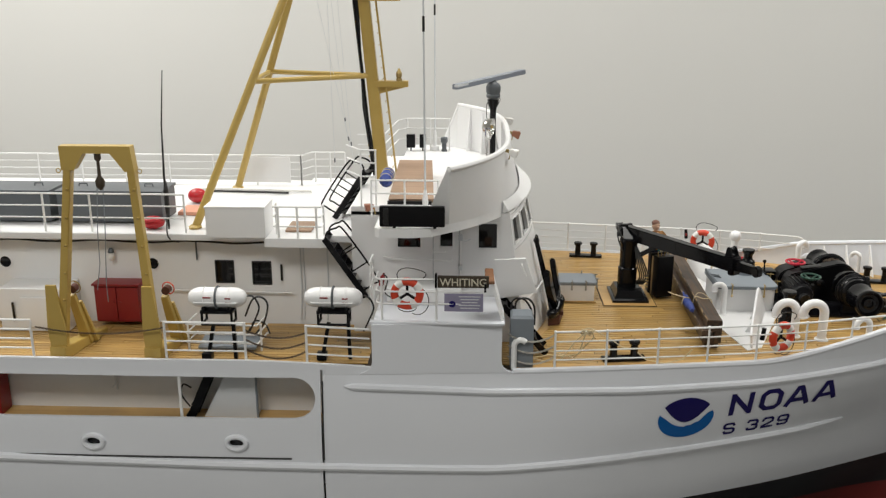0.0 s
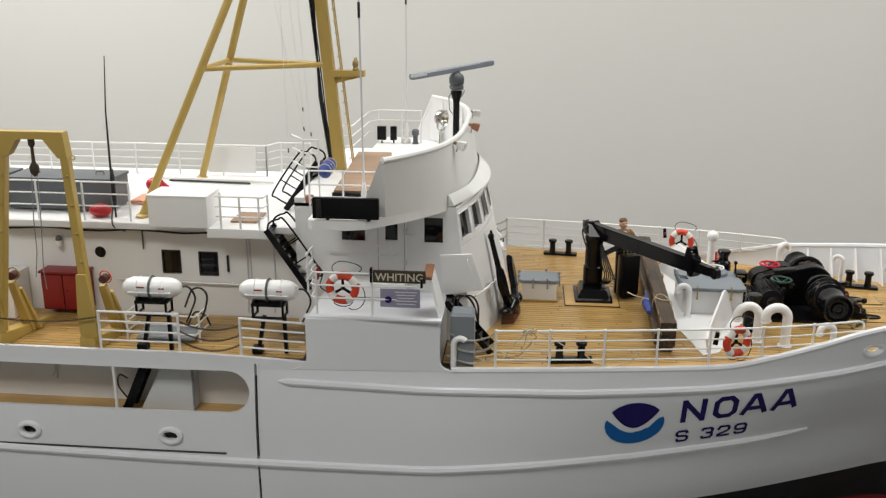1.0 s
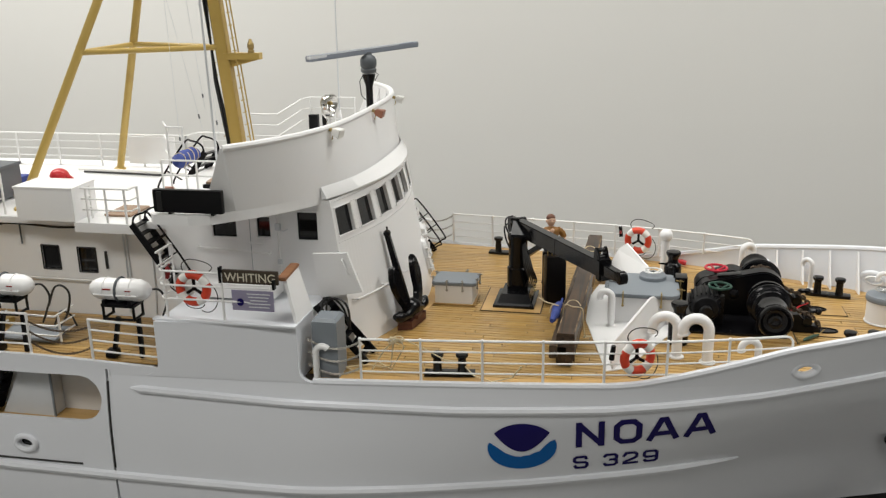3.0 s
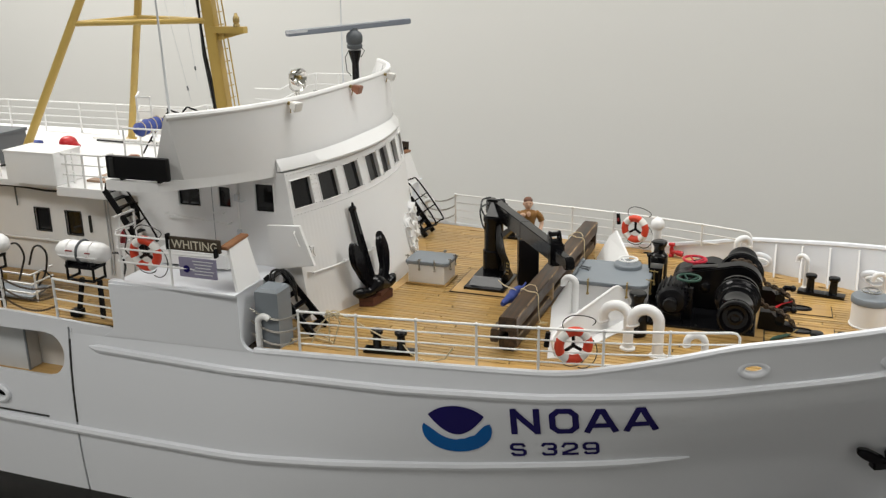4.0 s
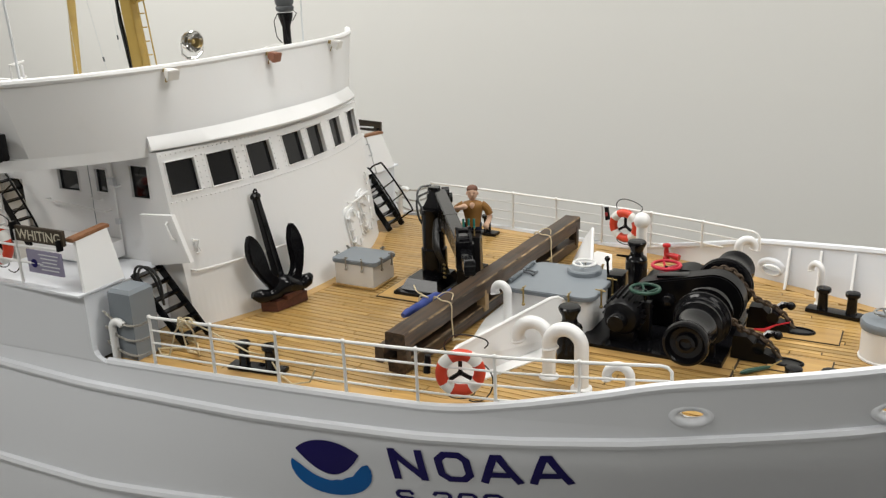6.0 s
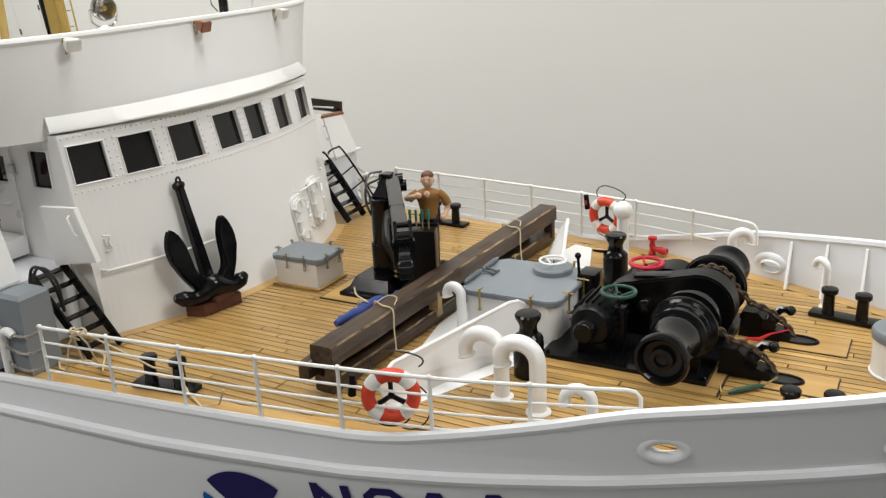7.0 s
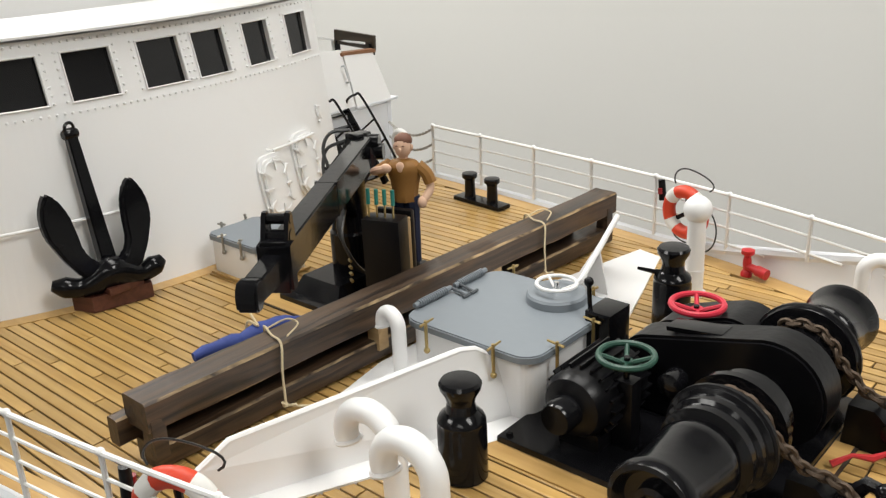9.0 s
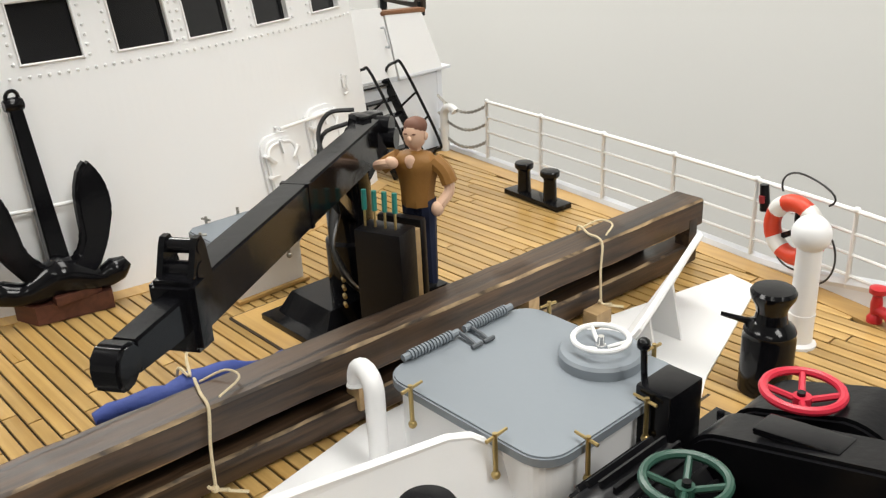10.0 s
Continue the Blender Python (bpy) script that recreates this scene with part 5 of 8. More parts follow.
gearcase(0.438, 0.020, 0.508, 0.031, 0.010, 0.024, 0.034, "gear_case")
part("gear_cover", box(B(), (0.462, 0.010, 0.0615), (0.034, 0.014, 0.003), pose(0, 0, 0, 0, -7, 0), 0.001), BLACK, W)
gearcase(0.436, 0.019, 0.470, 0.024, 0.050, 0.034, 0.030, "gear_case")
part("brake_stand", box(B(), (0.446, -0.0405, 0.026), (0.012, 0.010, 0.042), None, 0.001), MATTBLACK, W)
part("brake_stand", box(B(), (0.446, 0.040, 0.026), (0.012, 0.010, 0.045), None, 0.001), MATTBLACK, W)
handwheel(W, (0.445, -0.0405, 0.0605), 0.0150, WHEELGREEN, 0.0018, 4, 0.005)
handwheel(W, (0.446, 0.040, 0.061), 0.0155, WHEELRED, 0.0019, 4, 0.005)
for y in (-0.0405, 0.040):
    part("spindle", cyl(B(), (0.4455, y, 0.045), (0.4455, y, 0.0600), 0.0018, n=8), BLACK, W)
# main shaft, gypsies and warping heads
AX, AZ = 0.509, 0.0435
part("main_shaft", cyl(B(), (AX, -0.120, AZ), (AX, 0.100, AZ), 0.0075, n=16), BLACK, W)
for s in (-1, 1):
    if s < 0:
        prof = [(0.023, 0.030), (0.023, 0.042), (0.0275, 0.0435), (0.0275, 0.048), (0.019, 0.0495), (0.0175, 0.053), (0.019, 0.057), (0.0265, 0.0585), (0.0280, 0.060), (0.0280, 0.066), (0.0258, 0.0675), (0.0258, 0.073), (0.0240, 0.0745), (0.0240, 0.080), (0.0200, 0.0815), (0.0165, 0.084)]
        head = [(0.0160, 0.082), (0.0200, 0.0845), (0.0216, 0.088), (0.0214, 0.093), (0.0205, 0.101), (0.0202, 0.110), (0.0206, 0.118), (0.0218, 0.1245), (0.0226, 0.1285), (0.0214, 0.1320), (0.0190, 0.1325), (0.0172, 0.1295), (0.0155, 0.1270), (0.0098, 0.1262), (0.0092, 0.1300), (0.0060, 0.1306), (0.0052, 0.1270), (0.002, 0.1265)]
    else:
        prof = [(0.018, 0.026), (0.018, 0.034), (0.021, 0.0405), (0.029, 0.042), (0.030, 0.044), (0.030, 0.0475), (0.021, 0.049), (0.0195, 0.0615), (0.016, 0.063)]
        head = [(0.016, 0.062), (0.0205, 0.065), (0.0215, 0.068), (0.0195, 0.073), (0.0190, 0.086), (0.0196, 0.094), (0.0218, 0.099), (0.0220, 0.103), (0.0205, 0.1045), (0.0175, 0.1035), (0.0165, 0.100), (0.008, 0.100), (0.004, 0.101)]
    part("gypsy", lathe(B(), prof, (AX, 0.003, AZ), (0, s, 0), 34), BLACK, W)
    part("warping_head", lathe(B(), head, (AX, 0.003, AZ), (0, s, 0), 34), BLACK, W)
    part("bearing", box(B(), (AX, 0.003 + s * 0.064, 0.022), (0.030, 0.007, 0.036), None, 0.002), MATTBLACK, W)
    part("brake_band", torus(B(), (AX, 0.003 + s * (0.063 if s < 0 else 0.0455), AZ), 0.0275 if s < 0 else 0.0293, 0.0019, (0, 1, 0), 30, 6), MATTBLACK, W)
part("coupling", lathe(B(), [(0.006, 0), (0.007, 0.002), (0.007, 0.012), (0.004, 0.014)], (0.466, -0.020, 0.045), (0, -1, 0), 14), BLACK, W)
part("switch_box", box(B(), (0.3955, 0.0215, 0.0285), (0.018, 0.024, 0.048), None, 0.0012), BLACK, W, "black switch box")
bm = cyl(B(), (0.3860, 0.0165, 0.050), (0.3850, 0.0165, 0.066), 0.0015, n=8)
bmesh.ops.create_uvsphere(bm, u_segments=10, v_segments=8, radius=0.0032, matrix=Matrix.Translation((0.3848, 0.0165, 0.0685)))
part("switch_lever", bm, BLACK, W)

# chain stoppers, anchor chains and deck pipes
LINK = mesh_of("link", tube(B(), [(0.0038 * math.cos(2 * math.pi * q / 10), 0.0025 * math.sin(2 * math.pi * q / 10), 0) for q in range(10)], 0.0014, 6, True), CHAIN)


def link_spots(pts, link):
    """Poses of oval links along a line of points, turned by turns."""
    seg = [(b - a).length for a, b in zip(pts, pts[1:])]
    spots = []
    for k in range(int(sum(seg) / (link * 1.35))):
        s, i = (k + 0.5) * link * 1.35, 0
        while s > seg[i] and i < len(seg) - 1:
            s -= seg[i]
            i += 1
        d, u, v = frame_of(pts[i + 1] - pts[i])
        u, v = (u, v) if k % 2 else (v, -u)
        m = Matrix((d, u, v)).transposed().to_4x4()
        m.translation = pts[i].lerp(pts[i + 1], s / seg[i])
        spots.append(m)
    return spots


for s, yy in ((-1, -0.0390), (1, 0.0465)):
    stp = thing("chain_stopper", "black sloping chain stopper between windlass and chain pipe", "stopper", (0.556, yy, 0.001), 0, "chain stoppers", local=False)
    bm = prism(B(), [(0.536, 0.0), (0.582, 0.0), (0.580, 0.008), (0.567, 0.012), (0.552, 0.026), (0.538, 0.026)], lambda a, b: (a, yy - 0.0085, b), lambda a, b: (a, yy + 0.0085, b))
    part("cheek_block", bm, MATTBLACK, stp, smooth=False)
    part("roller", cyl(B(), (0.563, yy - 0.011, 0.0165), (0.563, yy + 0.011, 0.0165), 0.0065, n=14), BLACK, stp)
    bm = tube(B(), [(0.563, yy + 0.008, 0.018), (0.570, yy + 0.010, 0.026), (0.578, yy + 0.006, 0.0275)], [0.0046, 0.0040, 0.0034], 8)
    bmesh.ops.create_uvsphere(bm, u_segments=8, v_segments=6, radius=0.0048, matrix=Matrix.Translation((0.579, yy + 0.005, 0.0275)))
    part("pawl", bm, BLACK, stp)
    pipe = thing("chain_pipe", "black oval chain pipe let into the deck", "chain pipe", (0.588, yy, 0.001), 0, "chain pipes", local=False)
    part("rim", tube(B(), [(0.588 + 0.017 * math.cos(a), yy + 0.0085 * math.sin(a), 0.0022) for a in np.linspace(0, 2 * math.pi, 24, endpoint=False)], 0.0016, 8, True), MATTBLACK, pipe)
    # Solid black plate: the shade inside the open pipe is put into its colour.
    part("mouth_shade", prism(B(), [(0.017 * math.cos(a), 0.0085 * math.sin(a)) for a in np.linspace(0, 2 * math.pi, 24, endpoint=False)], lambda a, b: (0.588 + a, yy + b, 0.001), lambda a, b: (0.588 + a, yy + b, 0.0022)), PIPEBLACK, pipe)
    tagged(part("pad_seam", box(B(), (0.602, yy, 0.0006), (0.0605, 0.0425, 0.0012)), CAULK), "dark seam round the wooden deck pad", "seam", "", "structure")
    pad = box(B(), (0.602, yy, 0.0009), (0.058, 0.040, 0.0012))
    tagged(part("pipe_pad", pad, MARGIN), "wider wooden deck pad round the chain pipe", "deck pad", "", "structure")
    ch = thing("anchor_chain", "rusty brown anchor chain running to the deck pipe", "chain", (0.56, yy, 0.02), 0, "anchor chains", local=False)
    yg = 0.003 + (-0.053 if s < 0 else 0.0385)
    run = [Vector((AX + 0.0215 * math.cos(a), yg, AZ + 0.0215 * math.sin(a))) for a in np.linspace(2.2, 0.25, 9)]
    run += [Vector((0.545, (yg + yy) / 2, 0.033)), Vector((0.556, yy, 0.0285)), Vector((0.563, yy, 0.0255)), Vector((0.574, yy, 0.018)), Vector((0.586, yy, 0.003))]
    for spot in link_spots(run, 0.0038):
        ob = new("link", LINK)
        ob.parent = ch
        ob.matrix_basis = ch.matrix_basis.inverted() @ spot
rag = thing("chain_tie", "short red lashing on the chain stopper", "lashing", (0.57, 0.035, 0.002), 0, local=False)
part("cord", tube(B(), [(0.541, 0.010, 0.004), (0.549, 0.017, 0.009), (0.557, 0.025, 0.006), (0.566, 0.033, 0.010), (0.58, 0.043, 0.012)], [0.0022, 0.0012, 0.0022, 0.001, 0.0008], 7), RED, rag)
rag = thing("turnbuckle", "small green turnbuckle lying on the deck", "turnbuckle", (0.565, -0.07, 0.002), 0, local=False)
part("body", tube(B(), [(0.553, -0.083, 0.003), (0.558, -0.078, 0.0035), (0.572, -0.065, 0.004), (0.577, -0.060, 0.004)], [0.0012, 0.0026, 0.0022, 0.0012], 8), WHEELGREEN, rag)
part("rod", tube(B(), [(0.577, -0.060, 0.004), (0.586, -0.050, 0.008)], 0.0008, 6), BRASS, rag)
part("rod", tube(B(), [(0.545, -0.078, 0.006), (0.548, -0.084, 0.003), (0.553, -0.083, 0.003)], 0.0007, 6), BRASS, rag)

# ---- hydrant and forward scuttle ----
hy = thing("fire_hydrant", "red painted deck hydrant valve with a side outlet", "hydrant", (0.3965, 0.2305, 0.001))
part("body", lathe(B(), [(0.0045, 0), (0.0045, 0.003), (0.003, 0.005), (0.0035, 0.012), (0.0026, 0.017), (0.0052, 0.019), (0.0052, 0.022), (0.002, 0.023)], n=16), RED, hy)
part("outlet", lathe(B(), [(0.0032, 0), (0.0032, 0.008), (0.0044, 0.010), (0.0044, 0.019)], (0, 0, 0.0085), (1, -0.25, -0.12), 14), RED, hy)
sc = thing("round_scuttle", "round white deck scuttle with a grey lid and handwheel", "hatch", (0.674, 0.012, 0.001))
part("coaming", lathe(B(), [(0.024, 0), (0.024, 0.0015), (0.0225, 0.002), (0.0225, 0.032)], n=36), WHITE, sc)
part("lid", lathe(B(), [(0.0242, 0.032), (0.0246, 0.034), (0.0246, 0.038), (0.0232, 0.0405), (0.004, 0.042)], n=36), GREY, sc, "grey round lid")
handwheel(sc, (0, 0, 0.0475), 0.0125, CHROME, 0.0011, 4, 0.004)

# ---- the small hatch by the wheelhouse ----
sh = thing("small_deck_hatch", "small white square hatch with a grey clamped lid", "hatch", (0.0615, 0.008, 0.001), 0)
part("plinth", box(B(), (0, 0, 0.0012), (0.064, 0.056, 0.0024), None, 0.0005), MARGIN, sh, "wooden pad")
part("coaming", box(B(), (0, 0, 0.016), (0.058, 0.050, 0.029), None, 0.0015), WHITE, sh)
bm = prism(B(), [(-0.034, -0.022), (-0.029, -0.027), (0.029, -0.027), (0.034, -0.022), (0.034, 0.022), (0.029, 0.027), (-0.029, 0.027), (-0.034, 0.022)], lambda a, b: (a, b, 0.031), lambda a, b: (a, b, 0.036))
bmesh.ops.bevel(bm, geom=[e for e in bm.edges if min(v.co.z for v in e.verts) > 0.035], offset=0.001, segments=2, affect="EDGES")
part("lid", bm, GREY, sh, "grey lid")
for x, y in ((0.0345, -0.012), (0.0345, 0.012), (-0.010, -0.0275), (0.014, -0.0275), (0.012, 0.0275), (-0.0345, -0.01), (-0.034, 0.015)):
    bm = cyl(B(), (x, y, 0.024), (x, y, 0.0405), 0.0011, n=7)
    d = Vector((x, y, 0)).normalized()
    cyl(bm, Vector((x, y, 0.0385)) - d * 0.004, Vector((x, y, 0.0385)) + d * 0.004, 0.0009, n=6)
    bmesh.ops.create_uvsphere(bm, u_segments=8, v_segments=6, radius=0.002, matrix=Matrix.Translation((x, y, 0.024)))
    part("dog", bm, STEEL, sh, "dull steel closing dog")

# ---- the anchor on the wheelhouse front ----
A = thing("spare_anchor", "black stockless anchor propped against the wheelhouse front", "anchor", (0.018, -0.1, 0.001), 0, local=False)


def on_front(y, z, off):
    return Vector((front_x(y, z) + off, y, z))


bm = bar(B(), on_front(-0.100, 0.026, 0.014), on_front(-0.098, 0.132, 0.009), 0.013, 0.010, 0.0085, 0.007, 0.001)
part("shank", bm, BLACK, A)
bm = lathe(B(), [(0.0035, -0.006), (0.005, -0.003), (0.005, 0.003), (0.0035, 0.006)], on_front(-0.098, 0.134, 0.009), (0, 1, 0), 12)
torus(bm, on_front(-0.098, 0.1385, 0.010), 0.0045, 0.0013, (1, 0.3, 0), 16, 6)
part("shackle", bm, BLACK, A)
# crown with palms
bm = B()
spine = [on_front(y, z, o) for y, z, o in ((-0.146, 0.027, 0.021), (-0.138, 0.024, 0.022), (-0.126, 0.021, 0.022), (-0.114, 0.024, 0.022), (-0.103, 0.028, 0.022), (-0.092, 0.024, 0.022), (-0.080, 0.021, 0.022), (-0.070, 0.025, 0.024), (-0.063, 0.029, 0.025))]
tube(bm, curve(spine, 3), list(np.interp(np.linspace(0, 8, 25), range(9), (0.004, 0.0085, 0.0075, 0.0105, 0.0135, 0.0105, 0.0075, 0.0085, 0.004))), 14)
part("crown", bm, BLACK, A)
for s in (-1, 1):
    outline = [(0.006, 0.022), (0.024, 0.030), (0.034, 0.046), (0.0425, 0.066), (0.0435, 0.080), (0.0405, 0.092), (0.0345, 0.1015), (0.0275, 0.096), (0.0215, 0.082), (0.0195, 0.066), (0.0185, 0.052), (0.013, 0.042), (0.006, 0.038)]
    bm = prism(B(), [(s * (a * 0.94 - 0.0005), b * 0.965) for a, b in outline], lambda a, b: on_front(-0.103 + a, b, 0.020), lambda a, b: on_front(-0.103 + a, b, 0.029))
    bmesh.ops.bevel(bm, geom=bm.edges[:], offset=0.0022, segments=2, affect="EDGES")
    part("fluke", bm, BLACK, A)
an = thing("anchor_chock", "reddish brown wooden chock under the anchor", "chock", (0.018, -0.1, 0.001), 0, local=False)
bm = prism(B(), [(0.003, -0.132), (0.022, -0.125), (0.032, -0.078), (0.014, -0.072)], lambda a, b: (a, b, 0.001), lambda a, b: (a, b, 0.0135))
part("block", bm, REDWOOD, an, smooth=False)
bm = box(B(), (0.023, -0.098, 0.0155), (0.012, 0.03, 0.006), None, 0.0008)
part("wedge", bm, REDWOOD, an)

# ---- fittings on the wheelhouse front ----
def hand_tube(y0, y1, z, name_label):
    g = thing("grab_rail", name_label, "handrail", tuple(on_front((y0 + y1) / 2, z, 0.003)), 0, "grab rails on the wheelhouse", local=False)
    part("rail", tube(B(), [on_front(y, z, 0.008) for y in np.linspace(y0, y1, 12)], 0.0015, 8), WHITE, g)
    for y in (y0, (y0 + y1) / 2, y1):
        part("bracket", cyl(B(), on_front(y, z, -0.001), on_front(y, z, 0.008), 0.0011, n=6), WHITE, g)


hand_tube(-0.192, -0.062, 0.068, "thin white grab rail along the wheelhouse front")
hand_tube(0.085, 0.150, 0.080, "thin white grab rail along the wheelhouse front")
for y in (-0.182, 0.172):
    cl = thing("wall_cleat", "small white cleat on the wheelhouse front", "cleat", tuple(on_front(y, 0.095, 0)), 0, "wall cleats", local=False)
    part("hook", tube(B(), [on_front(y - 0.003, 0.102, 0.003), on_front(y + 0.003, 0.101, 0.004), on_front(y + 0.0005, 0.094, 0.004), on_front(y + 0.003, 0.088, 0.004), on_front(y - 0.002, 0.086, 0.003)], 0.0013, 6), WHITE, cl)
    part("base", bar(B(), on_front(y, 0.091, 0.0), on_front(y, 0.098, 0.0), 0.004, 0.006, 0.004, 0.006), WHITE, cl)
for y, z, hh in ((0.083, 0.047, 0.027), (0.135, 0.055, 0.028)):
    d = thing("watertight_hatch", "white rounded watertight wall hatch with closing dogs", "hatch", tuple(on_front(y, z, 0)), 0, "watertight wall hatches", local=False)
    out = []
    for k in range(28):
        a = 2 * math.pi * k / 28
        ca, sa = math.cos(a), math.sin(a)
        out.append((0.017 * math.copysign(abs(ca) ** 0.5, ca), hh * math.copysign(abs(sa) ** 0.5, sa)))
    part("frame", prism(B(), [(a * 1.12, b * 1.08) for a, b in out], lambda a, b: on_front(y + a, z + b, -0.002), lambda a, b: on_front(y + a, z + b, 0.0035)), WHITE, d)
    bm = prism(B(), [(a * 0.97, b * 0.97) for a, b in out], lambda a, b: on_front(y + a, z + b, 0.003), lambda a, b: on_front(y + a, z + b, 0.0065))
    part("door", bm, WHITE, d)
    bm = tube(B(), [on_front(y + a * 0.85, z + b * 0.85, 0.0065) for a, b in out], 0.0012, 6, True)
    part("bead", bm, WHITE, d)
    for a, b in ((-0.9, 0.6), (-0.9, -0.6), (0.9, 0.6), (0.9, -0.6), (0, 0.9), (0, -0.9), (0.9, 0), (-0.9, 0)):
        py, pz = y + a * 0.018, z + b * hh
        bm = bar(B(), on_front(py, pz, 0.008), on_front(py - a * 0.008, pz - b * 0.01, 0.0095), 0.002, 0.003, 0.0016, 0.002)
        cyl(bm, on_front(py, pz, 0.001), on_front(py, pz, 0.010), 0.0014, n=6)
        part("dog", bm, WHITE, d)

# ---- starboard and port platforms: railing, capped screen, ladder, door, locker ----
def ladder(name_label, foot, head, half, steps, mat, hoops=0, hoop_side=1):
    """An inclined ladder; half: half its width as a vector across."""
    foot, head, half = Vector(foot), Vector(head), Vector(half)
    g = thing("inclined_ladder", name_label, "ladder", tuple(foot), 0, "ladders", local=False)
    d = (head - foot).normalized()
    for s in (-1, 1):
        part("stringer", bar(B(), foot + half * s, head + half * s, 0.0025, 0.009, 0.0025, 0.009), mat, g)
    for k in range(steps):
        p = foot.lerp(head, (k + 0.7) / steps)
        part("tread", bar(B(), p - half, p + half, 0.009, 0.0018, 0.009, 0.0018), mat, g)
    if hoops:
        up = Vector((0, 0, 1)) - d * d.z
        up.normalize()
        for s in (-1, 1):
            a, b = foot.lerp(head, 0.1) + half * s, foot.lerp(head, 0.98) + half * s
            H1 = 0.032
            pts = [a, a + up * H1 * 0.7, a + up * H1 + d * 0.006, b + up * H1 - d * 0.004, b + up * H1 * 0.75 + d * 0.006, b + up * H1 * 0.3 + d * 0.008, b]
            rail = part("handrail", soft_tube(B(), pts, 0.0014, 7), mat, g)
            for k in (0.35, 0.65):
                part("upright", cyl(B(), a.lerp(b, k), a.lerp(b, k) + up * H1, 0.0011, n=6), mat, rail)
    return g


for side in (-1, 1):
    ladder("black steep ladder from the foredeck to the side platform", (-0.008 if side < 0 else -0.024, side * 0.231, 0.002), (-0.074 if side < 0 else -0.080, side * 0.231, 0.078), (0, 0.0185, 0), 6, BLACK, 1 if side > 0 else 0)
    sc = thing("capped_screen", "white sloping screen with a varnished wooden cap", "screen", (-0.08, side * 0.29, 0.078), 0, "capped screens", local=False)
    bm = prism(B(), [(0.262, 0.078), (0.3165, 0.078), (0.306, 0.131), (0.262, 0.134)], lambda u, v: (-0.0775 - (v - 0.078) * 0.28, side * u, v), lambda u, v: (-0.0735 - (v - 0.078) * 0.28, side * u, v))
    part("panel", bm, WHITE, sc, smooth=False)
    bm = bar(B(), (-0.095, side * 0.258, 0.1355), (-0.0935, side * 0.311, 0.1325), 0.012, 0.004, 0.012, 0.004, 0.0008)
    part("cap", bm, CAPWOOD, sc, "varnished brown wooden cap")
    d = thing("open_door" if side < 0 else "platform_door", "white steel door standing open at the wheelhouse corner" if side < 0 else "white steel platform door with a small handle", "door", (-0.055, side * 0.214, 0.078), 0, "wheelhouse doors", local=False)
    bm = B()
    if side > 0:
        prism(bm, [(0.208, 0.0795), (0.2605, 0.0795), (0.2605, 0.140), (0.208, 0.144)], lambda u, v: (-0.0785 - (v - 0.078) * 0.28, u, v), lambda u, v: (-0.0745 - (v - 0.078) * 0.28, u, v))
    else:
        prism(bm, [(-0.086, 0.137), (-0.040, 0.139), (-0.0215, 0.086), (-0.078, 0.077)], lambda u, v: (u, side * (0.217 - 0.003 * (u + 0.08) / 0.05), v), lambda u, v: (u, side * (0.2115 - 0.003 * (u + 0.08) / 0.05), v))
    part("leaf", bm, WHITE, d, smooth=False)
    bm = tube(B(), [(-0.0455, side * 0.2165, 0.132), (-0.0455, side * 0.2195, 0.130), (-0.039, side * 0.2195, 0.114), (-0.039, side * 0.2165, 0.112)], 0.0011, 6)
    if side > 0:
        bm = soft_tube(B(), [(-0.0845, 0.253, 0.124), (-0.0795, 0.253, 0.1245), (-0.0785, 0.2545, 0.116), (-0.0765, 0.255, 0.1075), (-0.0815, 0.255, 0.1065)], 0.0011, 6)
    part("handle", bm, RAILWHITE if side < 0 else LIGHTGREY, d)
    # grey box locker beside the ladder foot, starboard only
    if side < 0:
        lk = thing("deck_ventilator", "grey box ventilator with black hoses beside the platform", "ventilator", (-0.047, side * 0.282, 0.001), 0, "box ventilators", local=False)
        bm = B()
        for z0, z1, k0, k1 in ((0.0, 0.044, 1, 1), (0.044, 0.074, 1, 0.98), (0.074, 0.078, 0.98, 0.8)):
            prism(bm, [(-1, -1), (1, -1), (1, 1), (-1, 1)], lambda u, v: (-0.047 + 0.0165 * u * k0, side * (0.281 + 0.017 * v * k0), z0 + 0.001), lambda u, v: (-0.047 + 0.0165 * u * k1, side * (0.281 + 0.017 * v * k1), z1 + 0.001))
        part("box", bm, GREY, lk, smooth=False)
        for k in range(2):
            part("hose", soft_tube(B(), [(-0.062 + 0.006 * k, side * 0.262, 0.066), (-0.06 + 0.006 * k, side * 0.258, 0.088), (-0.046 + 0.008 * k, side * 0.258, 0.092), (-0.034 + 0.006 * k, side * 0.256, 0.078), (-0.027, side * 0.255, 0.05)], 0.0015, 7), PIPEBLACK, lk)
    # platform railing
    rl = thing("platform_railing", "white three-bar railing along the raised platform", "railing", (-0.18, side * 0.318, 0.078), 0, "platform railings", local=False)
    for x in (-0.244, -0.168):
        part("post", cyl(B(), (x, side * 0.318, 0.078), (x, side * 0.318, 0.140), 0.0017, n=8), RAILWHITE, rl)
    for z in (0.139, 0.121, 0.103):
        part("bar", tube(B(), [(-0.252, side * 0.285, z), (-0.252, side * 0.312, z), (-0.247, side * 0.318, z), (-0.168, side * 0.317, z), (-0.108, side * 0.313, z)], 0.0014, 6), RAILWHITE, rl)
    for p, q in (((-0.262, side * 0.29, 0.078), (-0.262, side * 0.29, 0.156)), ((-0.262, side * 0.26, 0.078), (-0.262, side * 0.26, 0.156))):
        part("post", cyl(B(), p, q, 0.0016, n=8), RAILWHITE, rl)
